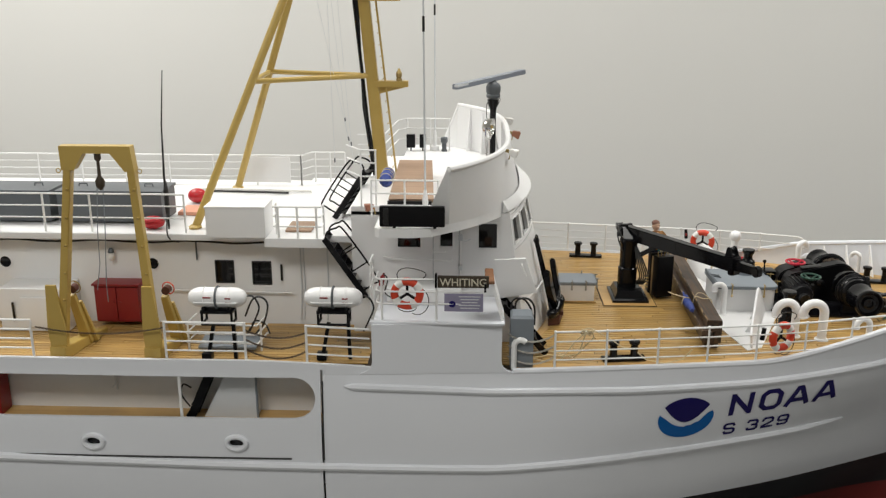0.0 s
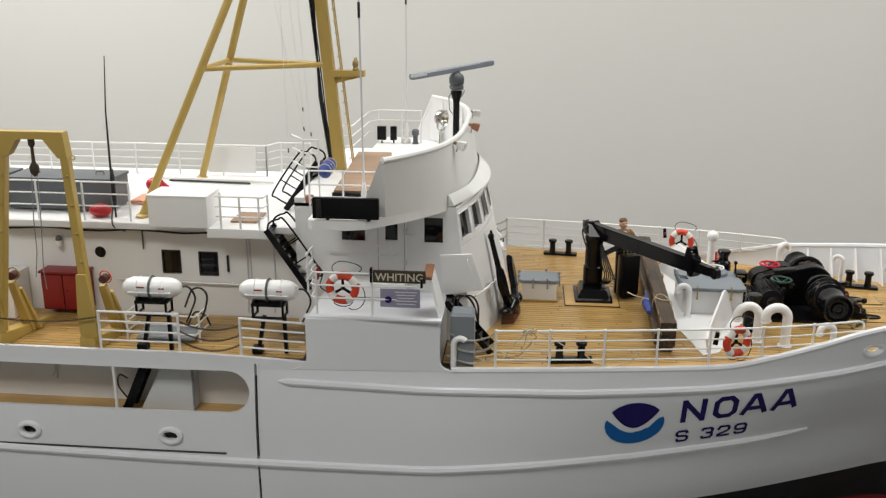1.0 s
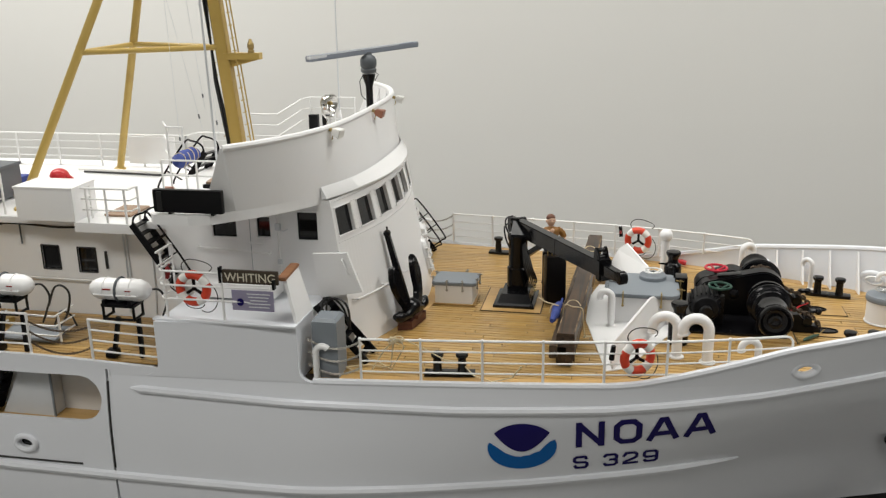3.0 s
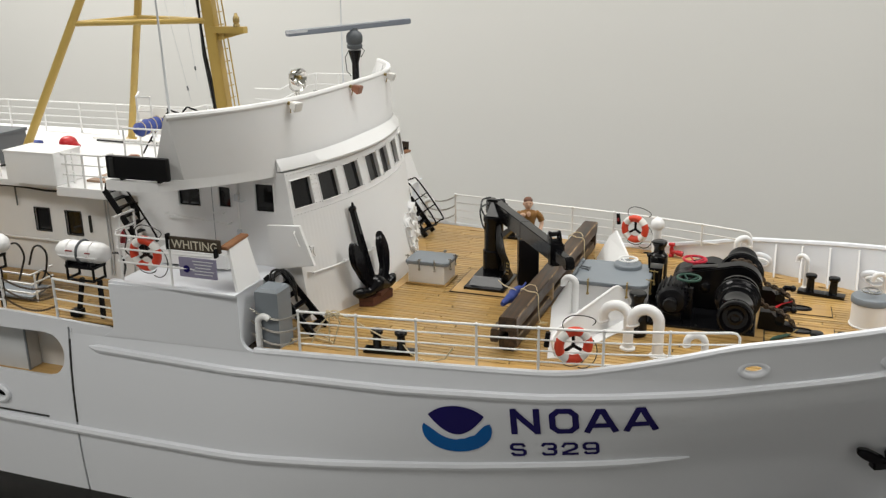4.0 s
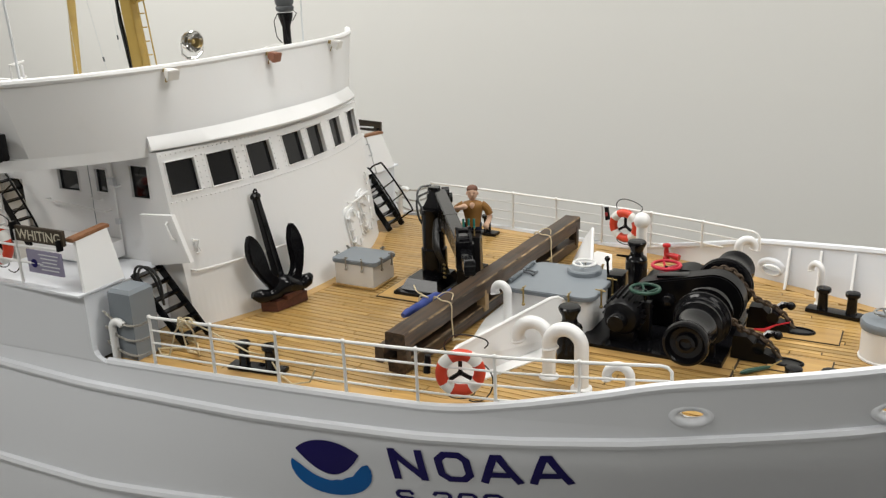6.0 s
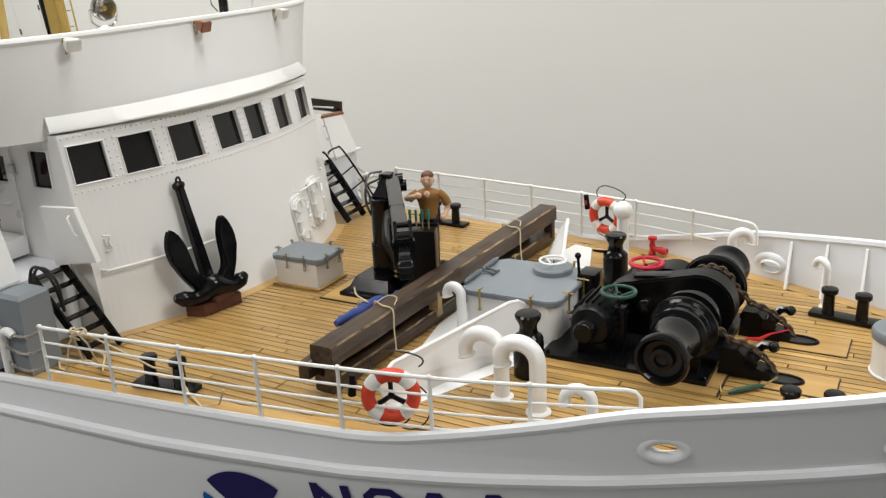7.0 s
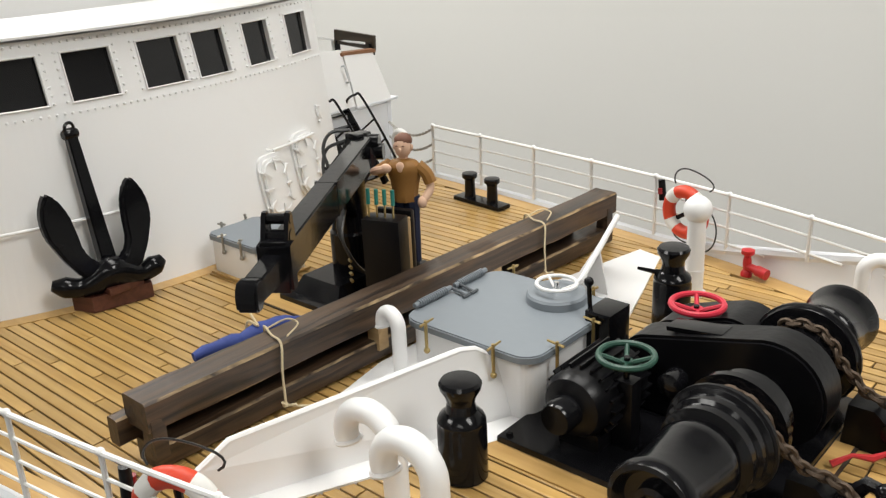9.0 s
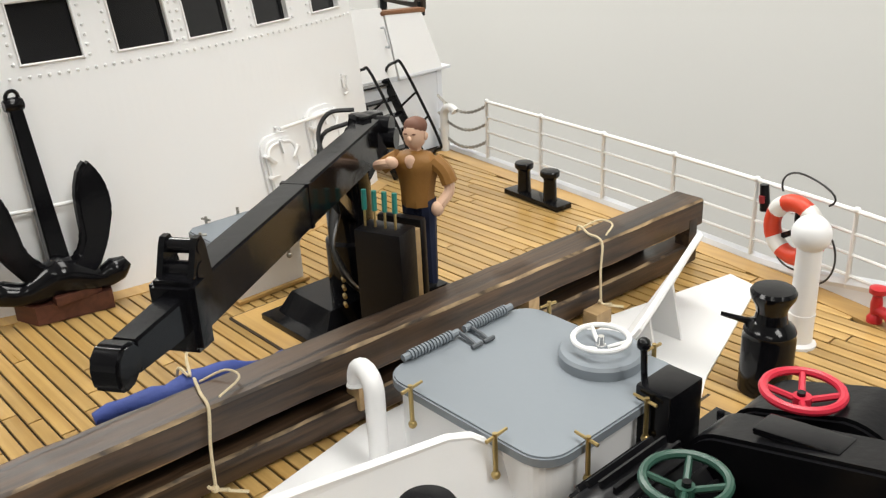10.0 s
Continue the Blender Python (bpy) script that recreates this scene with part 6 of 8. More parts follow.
    part("bar", tube(B(), [(-0.262, side * 0.30, 0.156), (-0.262, side * 0.26, 0.156)], 0.0016, 6), RAILWHITE, rl)
    part("bar", tube(B(), [(-0.262, side * 0.30, 0.138), (-0.262, side * 0.26, 0.138)], 0.0013, 6), RAILWHITE, rl)
    part("bar", tube(B(), [(-0.262, side * 0.30, 0.12), (-0.262, side * 0.26, 0.12)], 0.0013, 6), RAILWHITE, rl)
    # handrail and bench on the house side
    gr = thing("side_grab_rail", "thin white grab rail on the wheelhouse side", "handrail", (-0.2, side * 0.204, 0.13), 0, "side grab rails", local=False)
    part("rail", tube(B(), [(-0.252, side * 0.2005, 0.137), (-0.252, side * 0.208, 0.137), (-0.15, side * 0.208, 0.131), (-0.15, side * 0.2005, 0.131)], 0.0014, 7), RAILWHITE, gr)
    bn = thing("platform_bench", "low white bench against the wheelhouse side", "bench", (-0.18, side * 0.225, 0.078), 0, "platform benches", local=False)
    part("seat", box(B(), (-0.19, side * 0.222, 0.088), (0.11, 0.04, 0.02), None, 0.001), WHITE, bn)
    if side < 0:
        wl = thing("bridge_wing_cover", "long black canvas cover lying on the bridge wing edge", "cover", (-0.20, side * 0.318, 0.2125), 0, "bridge wing covers", local=False)
        part("cover", box(B(), (-0.2005, side * 0.3185, 0.229), (0.089, 0.009, 0.029), None, 0.0035), MATTBLACK, wl)
        for x in (-0.225, -0.17):
            part("foot", box(B(), (x, side * 0.3185, 0.2138), (0.004, 0.006, 0.003)), MATTBLACK, wl)
        rib = box(B(), (-0.236, side * 0.3185, 0.229), (0.007, 0.011, 0.024), None, 0.001)
        part("clamp", rib, PIPEBLACK, wl)
    # railing of the flying bridge behind the windbreak
    fr = thing("flying_bridge_railing", "thin white railing on the flying bridge", "railing", (-0.22, side * 0.26, 0.2125), 0, "flying bridge railings", local=False)
    y = side * 0.262
    xs = (-0.168, -0.215, -0.262) if side < 0 else (-0.168, -0.205, -0.25)
    zt = 0.266 if side < 0 else 0.275
    for x in xs:
        part("post", cyl(B(), (x, y, 0.2125), (x, y, zt), 0.0014, n=7), RAILWHITE, fr)
    for z in (zt, zt - 0.019, zt - 0.038):
        path = [(-0.166, y, z), (xs[-1], y, z)]
        if side > 0:
            path += [(-0.268, y, z - 0.004), (-0.29, side * 0.2, z - 0.022), (-0.34, side * 0.2, z - 0.022)]
        part("bar", tube(B(), path, 0.0013, 6), RAILWHITE, fr)
    if side < 0:
        for x in (-0.284, -0.262):
            part("post", cyl(B(), (x, -0.2, 0.2125), (x, -0.2, 0.298), 0.0014, n=7), RAILWHITE, fr)
        for z in (0.297, 0.278, 0.258):
            part("bar", tube(B(), [(-0.31, -0.16, z), (-0.284, -0.2, z), (-0.262, -0.2, z)], 0.0013, 6), RAILWHITE, fr)

# conduits and small fittings on the wheelhouse side
for side in (-1, 1):
    cd = thing("side_conduit", "thin white conduit with small fittings on the wheelhouse side", "conduit", (-0.137, side * 0.2025, 0.08), 0, "side conduits", local=False)
    part("pipe", tube(B(), [(-0.137, side * 0.2025, 0.078), (-0.137, side * 0.2025, 0.199)], 0.0012, 6), RAILWHITE, cd)
    part("box", box(B(), (-0.137, side * 0.2035, 0.168), (0.007, 0.005, 0.009), None, 0.001), LIGHTGREY, cd)
    part("box", box(B(), (-0.137, side * 0.2035, 0.120), (0.006, 0.004, 0.007), None, 0.001), LIGHTGREY, cd)
    part("arm", tube(B(), [(-0.137, side * 0.203, 0.163), (-0.128, side * 0.206, 0.163), (-0.122, side * 0.206, 0.166)], 0.0009, 6), LIGHTGREY, cd)
    part("grip", tube(B(), [(-0.178, side * 0.2005, 0.144), (-0.178, side * 0.205, 0.144), (-0.160, side * 0.205, 0.144), (-0.160, side * 0.2005, 0.144)], 0.001, 6), RAILWHITE, cd)
    cd2 = thing("door_seam", "faint dark outline of a door in the wheelhouse side", "door", (-0.2, side * 0.2, 0.08), 0, "side door outlines", local=False)
    part("outline", tube(B(), [(-0.178, side * 0.2002, 0.079), (-0.178, side * 0.2002, 0.193), (-0.139, side * 0.2002, 0.193), (-0.139, side * 0.2002, 0.079)], 0.0004, 5), GREY, cd2)

# name board and plaque on the starboard platform railing
def text_mesh(body, bold=0.0):
    cu = bpy.data.curves.new("text", "FONT")
    cu.body, cu.size, cu.offset, cu.resolution_u = body, 1.0, bold, 4
    ob = bpy.data.objects.new("text", cu)
    scene.collection.objects.link(ob)
    bpy.context.view_layer.update()
    me = bpy.data.meshes.new_from_object(ob.evaluated_get(bpy.context.evaluated_depsgraph_get()))
    bpy.data.objects.remove(ob)
    bm = B()
    bm.from_mesh(me)
    bpy.data.meshes.remove(me)
    xs, ys = [v.co.x for v in bm.verts], [v.co.y for v in bm.verts]
    for v in bm.verts:
        v.co.x, v.co.y = (v.co.x - min(xs)) / (max(xs) - min(xs)), (v.co.y - min(ys)) / (max(ys) - min(ys))
    return bm


nb = thing("name_board", "dark wooden ship name board with pale letters", "sign", (-0.13, -0.318, 0.127), 0, local=False)
part("board", box(B(), (-0.131, -0.3150, 0.1355), (0.071, 0.004, 0.0170), pose(0, 0, 0, 0, 0.5, 2), 0.0006), SIGNWOOD, nb)
bm = text_mesh("WHITING", 0.012)
for v in bm.verts:
    u, w = v.co.x, v.co.y
    v.co = (-0.1635 + 0.0645 * u, -0.3184 + 0.0023 * u, 0.1300 + 0.0112 * w - 0.0006 * u)
part("lettering", bm, paint("cream_letter_paint", (0.60, 0.56, 0.44), 0.5, grain=200, vary=0.06, bump=0.0), nb, "pale painted letters")
part("bracket", box(B(), (-0.1685, -0.318, 0.138), (0.003, 0.007, 0.02), None, 0.0005), MATTBLACK, nb)
part("bracket", box(B(), (-0.1005, -0.317, 0.128), (0.003, 0.007, 0.012), None, 0.0005), MATTBLACK, nb)
nb2 = thing("name_board", "dark wooden name board on the far platform railing", "sign", (-0.125, 0.315, 0.13), 0, local=False)
part("board", box(B(), (-0.128, 0.3165, 0.1415), (0.066, 0.004, 0.0165), pose(0, 0, 0, 0, 3, 0), 0.0006), SIGNWOOD, nb2)
part("bracket", box(B(), (-0.100, 0.316, 0.132), (0.003, 0.007, 0.014), None, 0.0005), MATTBLACK, nb2)
part("bracket", box(B(), (-0.158, 0.316, 0.132), (0.003, 0.007, 0.014), None, 0.0005), MATTBLACK, nb2)
pq = thing("info_plaque", "small violet grey plaque with a round emblem and fine print", "plaque", (-0.13, -0.315, 0.092), 0, local=False)
part("plate", box(B(), (-0.130, -0.3150, 0.1050), (0.054, 0.002, 0.026), None, 0.0004), PLAQUE, pq)
bm = lathe(B(), [(0.0048, 0), (0.0048, 0.0006)], (-0.146, -0.3162, 0.1030), (0, -1, 0), 18)
part("emblem", bm, NAVY, pq)
bm = B()
for k in range(5):
    box(bm, (-0.122, -0.3164, 0.1140 - 0.0042 * k), (0.03 - 0.004 * (k % 3), 0.0006, 0.0012))
tagged(part("print_lines", bm, LIGHTGREY, pq), "", "", "", "stuff")
ph = thing("fire_extinguisher", "small red fire extinguisher on the platform railing", "extinguisher", (-0.246, -0.300, 0.124), 0, local=False)
part("bottle", lathe(B(), [(0.003, 0), (0.0036, 0.002), (0.0036, 0.013), (0.0018, 0.016), (0.0012, 0.019)], (-0.246, -0.308, 0.126), (0.25, 0, 1), 12), DARKRED, ph)
part("hose", soft_tube(B(), [(-0.242, -0.309, 0.144), (-0.236, -0.311, 0.136), (-0.24, -0.312, 0.118), (-0.232, -0.312, 0.11)], 0.0009, 6), PIPEBLACK, ph)

# ---- markings on the bow, both sides ----
LETTER_SPAN = {"NOAA": ((0, 0.204), (0.267, 0.470), (0.500, 0.736), (0.764, 1.0)), "S 329": ((0, 0.185), (0.345, 0.530), (0.580, 0.765), (0.815, 1.0))}
ROUND_S = [(1, 0.76), (0.84, 1), (0.16, 1), (0, 0.86), (0, 0.64), (0.16, 0.52), (0.84, 0.48), (1, 0.36), (1, 0.14), (0.84, 0), (0.16, 0), (0, 0.24)]
# each letter: lines in a unit square, whether closed, whether the ends are squared off past the line
STROKES = {
    "N": [([(0, 0), (0, 1)], False, True), ([(0.02, 1), (0.98, 0)], False, False), ([(1, 0), (1, 1)], False, True)],
    "O": [([(0.24, 0), (0.76, 0), (1, 0.2), (1, 0.8), (0.76, 1), (0.24, 1), (0, 0.8), (0, 0.2)], True, False)],
    "A": [([(-0.02, -0.1), (0.42, 0.98), (0.58, 0.98), (1.02, -0.1)], False, False), ([(0.22, 0.27), (0.78, 0.27)], False, False)],
    "S": [(ROUND_S, False, False)],
    "3": [([(0, 0.78), (0.16, 1), (0.84, 1), (1, 0.86), (1, 0.64), (0.84, 0.52), (0.4, 0.52)], False, False), ([(0.80, 0.52), (1, 0.38), (1, 0.14), (0.84, 0), (0.16, 0), (0, 0.22)], False, False)],
    "2": [([(0, 0.76), (0.16, 1), (0.84, 1), (1, 0.86), (1, 0.62), (0.84, 0.48), (0.02, 0.14), (0.02, 0), (1, 0)], False, True)],
    "9": [([(1, 0.44), (0.16, 0.44), (0, 0.58), (0, 0.86), (0.16, 1), (0.84, 1), (1, 0.86), (1, 0.14), (0.84, 0), (0.16, 0), (0, 0.2)], False, False)],
}


def ribbon(pts, half, closed, square):
    """Pairs of edge points along a mitred line, close enough together to bend with the hull."""
    n = len(pts)
    if square:
        pts = [pts[0] + (pts[0] - pts[1]).normalized() * half, *pts[1:-1], pts[-1] + (pts[-1] - pts[-2]).normalized() * half]
    corners = []
    for i, p in enumerate(pts):
        before = (p - pts[i - 1]).normalized() if closed or i else None
        after = (pts[(i + 1) % n] - p).normalized() if closed or i < n - 1 else None
        before, after = before or after, after or before
        na, nb = Vector((-before.y, before.x)), Vector((-after.y, after.x))
        m = (na + nb).normalized()
        m = m * (half / max(0.5, m.dot(na)))
        corners.append((p + m, p - m))
    if closed:
        corners.append(corners[0])
    pairs = [corners[0]]
    for (a, b), (c, d) in zip(corners, corners[1:]):
        pairs += [(a.lerp(c, k / 4), b.lerp(d, k / 4)) for k in (1, 2, 3, 4)]
    return pairs


for side in (-1, 1):
    def on_hull(x, z, off=0.0009):
        return Vector((x, side * (breadth(x, z) + off), z))
    for body, x0, x1, z0, dz, h, t in (("NOAA", 0.2635, 0.4350, -0.0865, 0.0125, 0.0405, 0.0076), ("S 329", 0.2600, 0.3660, -0.1240, 0.0065, 0.0225, 0.0040)):
        lt = thing("hull_lettering", "dark navy blue lettering on the white bow", "lettering", tuple(on_hull((x0 + x1) / 2, z0)), 0, "hull lettering", local=False)
        for letter, (ua, ub) in zip(body.replace(" ", ""), LETTER_SPAN[body]):
            bm = B()
            wide = (ub - ua) * (x1 - x0)
            for i, (line, closed, square) in enumerate(STROKES[letter]):
                pts = [Vector((t / 2 + p * (wide - t), t / 2 + q * (h - t))) for p, q in line]
                last = None
                for pair in ribbon(pts, t / 2, closed, square):
                    row = []
                    for e in pair:
                        u = ua + e.x / (x1 - x0)
                        u = u if side < 0 else 1 - u
                        row.append(bm.verts.new(on_hull(x0 + (x1 - x0) * u, z0 + dz * u + e.y, 0.0009 + 0.0002 * i)))
                    if last:
                        bm.faces.new((last[0], last[1], row[1], row[0]))
                    last = row
            part("letter", outward(bm, side), NAVY, lt, smooth=False)
    em = thing("round_emblem", "round navy and blue emblem with a white swoosh on the bow", "emblem", tuple(on_hull(0.198, -0.083)), 0, "bow emblems", local=False)
    cx, cz, rx, rz = 0.198, -0.0830, 0.0425, 0.0355

    def emb(s, t, off=0.0009):
        return on_hull(cx + rx * s, cz + rz * t + 0.02 * rx * s, off)

    ss = np.linspace(-0.80, 0.80, 41)
    low_edge = lambda s: -0.22 + 0.82 * abs(s / 0.80) ** 1.9
    bm = grid(B(), [[emb(s, low_edge(s) + k * (max(low_edge(s), math.sqrt(1 - s * s)) - low_edge(s))) for s in ss] for k in np.linspace(0, 1, 6)])
    part("upper_field", bm, NAVY, em, "navy upper field")
    ss = np.linspace(-0.995, 0.995, 41)
    up_edge = lambda s: min(float(np.interp(s, (-0.98, -0.74, -0.49, -0.33, -0.2, -0.05, 0.08, 0.2, 0.34, 0.5, 0.63, 0.79, 0.98), (0.27, 0.03, -0.25, -0.36, -0.42, -0.45, -0.40, -0.40, -0.30, -0.23, -0.03, 0.19, 0.29))), math.sqrt(max(0, 1 - s * s)))
    bm = grid(B(), [[emb(s, -math.sqrt(1 - s * s) + k * (max(-math.sqrt(1 - s * s), up_edge(s)) + math.sqrt(1 - s * s))) for s in ss] for k in np.linspace(0, 1, 6)])
    part("lower_field", bm, LOGOBLUE, em, "blue lower field")

# bower anchors stowed on the bow
for side in (-1, 1):
    ba = thing("bower_anchor", "black bower anchor stowed in the bow", "anchor", (0.715, side * breadth(0.715, -0.15), -0.15), 0, "bower anchors", local=False)
    def oh(x, z, off):
        return Vector((x, side * (breadth(x, z) + off), z))
    part("shank", bar(B(), oh(0.711, -0.150, 0.008), oh(0.736, -0.085, 0.004), 0.011, 0.011, 0.009, 0.009, 0.001), BLACK, ba)
    for sx in (-1, 1):
        f = [(0.004, -0.165), (0.012, -0.160), (0.026, -0.147), (0.034, -0.133), (0.0335, -0.126), (0.026, -0.127), (0.014, -0.139), (0.004, -0.15)]
        bm = prism(B(), [(0.711 + sx * a * 1.25, b) for a, b in f], lambda u, v: oh(u, v, 0.006), lambda u, v: oh(u, v, 0.017))
        bmesh.ops.bevel(bm, geom=bm.edges[:], offset=0.0018, segments=2, affect="EDGES")
        part("fluke", bm, BLACK, ba)
    part("crown", bar(B(), oh(0.692, -0.164, 0.010), oh(0.730, -0.164, 0.010), 0.014, 0.012, 0.014, 0.012, 0.002), BLACK, ba)
    hp = thing("hawse_rim", "white rounded hawse pipe rim on the bow", "hawse pipe", tuple(oh(0.74, -0.085, 0)), 0, "hawse pipe rims", local=False)
    part("rim", tube(B(), [oh(0.742 + 0.014 * math.cos(a), -0.09 + 0.016 * math.sin(a), 0.001) for a in np.linspace(0, 2 * math.pi, 20, endpoint=False)], 0.006, 8, True), HULLWHITE, hp)

# ---- flying bridge: radar, searchlight, lamps, aerials, screen ----
R = thing("radar_scanner", "grey open-array radar scanner on a black post", "radar", (-0.087, 0.082, 0.2125), 0, local=False)
part("post", lathe(B(), [(0.009, 0.0), (0.009, 0.003), (0.0055, 0.005), (0.0055, 0.105), (0.0095, 0.118), (0.0102, 0.124)], (-0.087, 0.082, 0.2125), n=20), BLACK, R)
part("gearbox", lathe(B(), [(0.0085, 0.125), (0.0115, 0.127), (0.0125, 0.131), (0.0105, 0.133), (0.0125, 0.136), (0.0128, 0.145), (0.0105, 0.150), (0.006, 0.153), (0.005, 0.157)], (-0.087, 0.082, 0.2125), n=24), DARKGREY, R)
bm = bar(B(), (-0.151, -0.013, 0.3675), (-0.032, 0.174, 0.3745), 0.012, 0.0085, 0.012, 0.0085, 0.0012)
part("antenna", bm, RADARGREY, R, "long blue-grey antenna bar")
bm = bar(B(), (-0.149, -0.015, 0.3692), (-0.034, 0.169, 0.3762), 0.007, 0.004, 0.007, 0.004)
part("antenna_edge", bm, LIGHTGREY, R)
bm = tube(B(), [(-0.094, 0.075, 0.336), (-0.099, 0.072, 0.326), (-0.098, 0.074, 0.305), (-0.093, 0.078, 0.297)], 0.0007, 6)
tube(bm, [(-0.08, 0.088, 0.34), (-0.074, 0.09, 0.335), (-0.079, 0.086, 0.325)], 0.0007, 6)
part("cable", bm, PIPEBLACK, R)
S = thing("searchlight", "chromed round searchlight on a short stand", "searchlight", (-0.096, -0.091, 0.2125), 0, local=False)
part("stand", lathe(B(), [(0.006, 0), (0.006, 0.002), (0.003, 0.004), (0.003, 0.082)], (-0.097, -0.091, 0.2125), n=14), CHROME, S)
dirn = Vector((0.93, -0.35, -0.05))
part("housing", lathe(B(), [(0.002, -0.011), (0.007, -0.010), (0.0108, -0.007), (0.0125, -0.002), (0.013, 0.005), (0.0118, 0.0055), (0.010, 0.002), (0.0035, -0.0035)], (-0.095, -0.091, 0.3155), dirn, 26), CHROME, S)
part("bulb", lathe(B(), [(0.002, -0.002), (0.003, 0.003), (0.001, 0.006)], (-0.095, -0.091, 0.3155), dirn, 12), BRASS, S)
part("yoke", tube(B(), [Vector((-0.096, -0.091, 0.2945)) + Vector((0.35, 0.93, 0)) * a + Vector((0, 0, b)) for a, b in ((-0.014, 0.021), (-0.0135, 0.008), (-0.007, 0.002), (0.007, 0.002), (0.0135, 0.008), (0.014, 0.021))], 0.0015, 7), CHROME, S)
part("base_block", box(B(), (-0.098, -0.091, 0.240), (0.012, 0.012, 0.016), None, 0.001), DARKGREY, S)
for y, mat, lab in ((-0.165, BUOYWHITE, "small white deck floodlight on the windbreak rim"), (0.003, COPPER, "small copper floodlight on the windbreak rim"), (0.150, BUOYWHITE, "small white deck floodlight on the windbreak rim")):
    p = Vector(fascia(y, 1))
    nrm = Vector((1, -0.0 if abs(y) < 0.01 else y * 1.2, -0.25)).normalized()
    lp = thing("deck_floodlight", lab, "floodlight", tuple(p), 0, "windbreak floodlights", local=False)
    part("housing", bar(B(), p + nrm * 0.006 + Vector((0, 0, -0.002)), p + nrm * 0.019 + Vector((0, 0, -0.003)), 0.009, 0.008, 0.016, 0.0125, 0.001), mat, lp)
    part("bracket", bar(B(), p + Vector((-0.004, 0, -0.0005)), p + nrm * 0.009 + Vector((0, 0, -0.002)), 0.004, 0.004, 0.004, 0.004), BRASS, lp)
    part("cable", soft_tube(B(), [p + nrm * 0.008, p + nrm * 0.006 + Vector((0, -0.004, -0.012)), p + nrm * 0.001 + Vector((0.004, -0.002, -0.014))], 0.0007, 5), BRASS, lp)
for x, y, base, label in ((-0.186, -0.262, 0.2125, "tall thin grey whip aerial on the flying bridge"), (-0.196, 0.262, 0.2125, "tall thin grey whip aerial on the flying bridge")):
    wh = thing("whip_aerial", label, "aerial", (x, y, base), 0, "whip aerials", local=False)
    part("insulator", lathe(B(), [(0.008, 0), (0.008, 0.008), (0.0045, 0.010), (0.0035, 0.018), (0.0045, 0.022), (0.003, 0.034), (0.0018, 0.04)], (x, y, base), n=16), WHITE, wh)
    part("rod", tube(B(), [(x, y, base + 0.035), (x - 0.001, y - 0.008 * (1 if y < 0 else -1), base + 0.28), (x - 0.003, y - 0.02 * (1 if y < 0 else -1), base + 0.56)], [0.0016, 0.0012, 0.0009], 7), LIGHTGREY, wh)
    part("joint", cyl(B(), (x - 0.001, y - 0.0075 * (1 if y < 0 else -1), base + 0.257), (x - 0.001, y - 0.0082 * (1 if y < 0 else -1), base + 0.277), 0.0018, n=8), PIPEBLACK, wh)
scr = thing("tan_screen", "tan wooden screen board standing on the flying bridge", "screen", (-0.225, -0.09, 0.2125), 0, local=False)
bm = prism(B(), [(-0.246, 0.026), (-0.19, 0.026), (-0.178, -0.178), (-0.246, -0.178)], lambda u, v: (u, v, 0.2135 + (v + 0.178) * 0.095), lambda u, v: (u, v, 0.2195 + (v + 0.178) * 0.095))
part("board", bm, BROWNBOARD, scr, smooth=False)
bm = box(B(), (-0.214, -0.183, 0.215), (0.066, 0.006, 0.005))
part("edge", bm, MATTBLACK, scr)
for x, y, sz in ((-0.243, 0.262, 0.017), (-0.220, 0.262, 0.012)):
    sp = thing("signal_box", "small dark box panel on the flying bridge railing", "panel", (x, y, 0.2125), 0, "signal boxes", local=False)
    part("case", box(B(), (x, y - 0.005, 0.232), (sz, 0.01, 0.026), None, 0.001), MATTBLACK, sp)
    part("leg", cyl(B(), (x, y - 0.005, 0.2125), (x, y - 0.005, 0.222), 0.0015, n=6), MATTBLACK, sp)
bn = thing("binnacle", "small grey instrument pedestal on the flying bridge", "pedestal", (-0.178, 0.255, 0.2125))
part("column", lathe(B(), [(0.006, 0), (0.006, 0.002), (0.0045, 0.004), (0.0045, 0.016), (0.007, 0.018), (0.007, 0.026), (0.004, 0.028)], n=16), DARKGREY, bn)
bl = thing("blue_sail_roll", "rolled blue canvas tied on the flying bridge railing", "canvas", (-0.237, -0.258, 0.25), 0, local=False)
bm = tube(B(), [(-0.242 + 0.0005 * math.sin(k * 3), -0.262 + 0.0058 * k, 0.2630 + 0.0003 * k + 0.001 * math.sin(k * 2)) for k in range(11)], [0.004, 0.0085, 0.0095, 0.009, 0.0098, 0.009, 0.0098, 0.0088, 0.0095, 0.008, 0.004], 12)
part("canvas", bm, BLUE, bl)
bm = B()
for k in (2, 4, 6, 8):
    torus(bm, (-0.242, -0.262 + 0.0058 * k, 0.2630 + 0.0003 * k), 0.0098, 0.0006, (0.25, 1, 0.0), 18, 5)
part("cord", bm, ROPE, bl, "pale cord")
ladder("black hooped ladder from the deckhouse roof to the flying bridge", (-0.338, -0.078, 0.166), (-0.289, -0.062, 0.240), (0.004, 0.016, 0), 8, MATTBLACK, 1)
ladder("black hooped ladder from the platform to the deckhouse roof", (-0.278, -0.205, 0.078), (-0.338, -0.205, 0.168), (0, 0.016, 0), 8, MATTBLACK, 1)
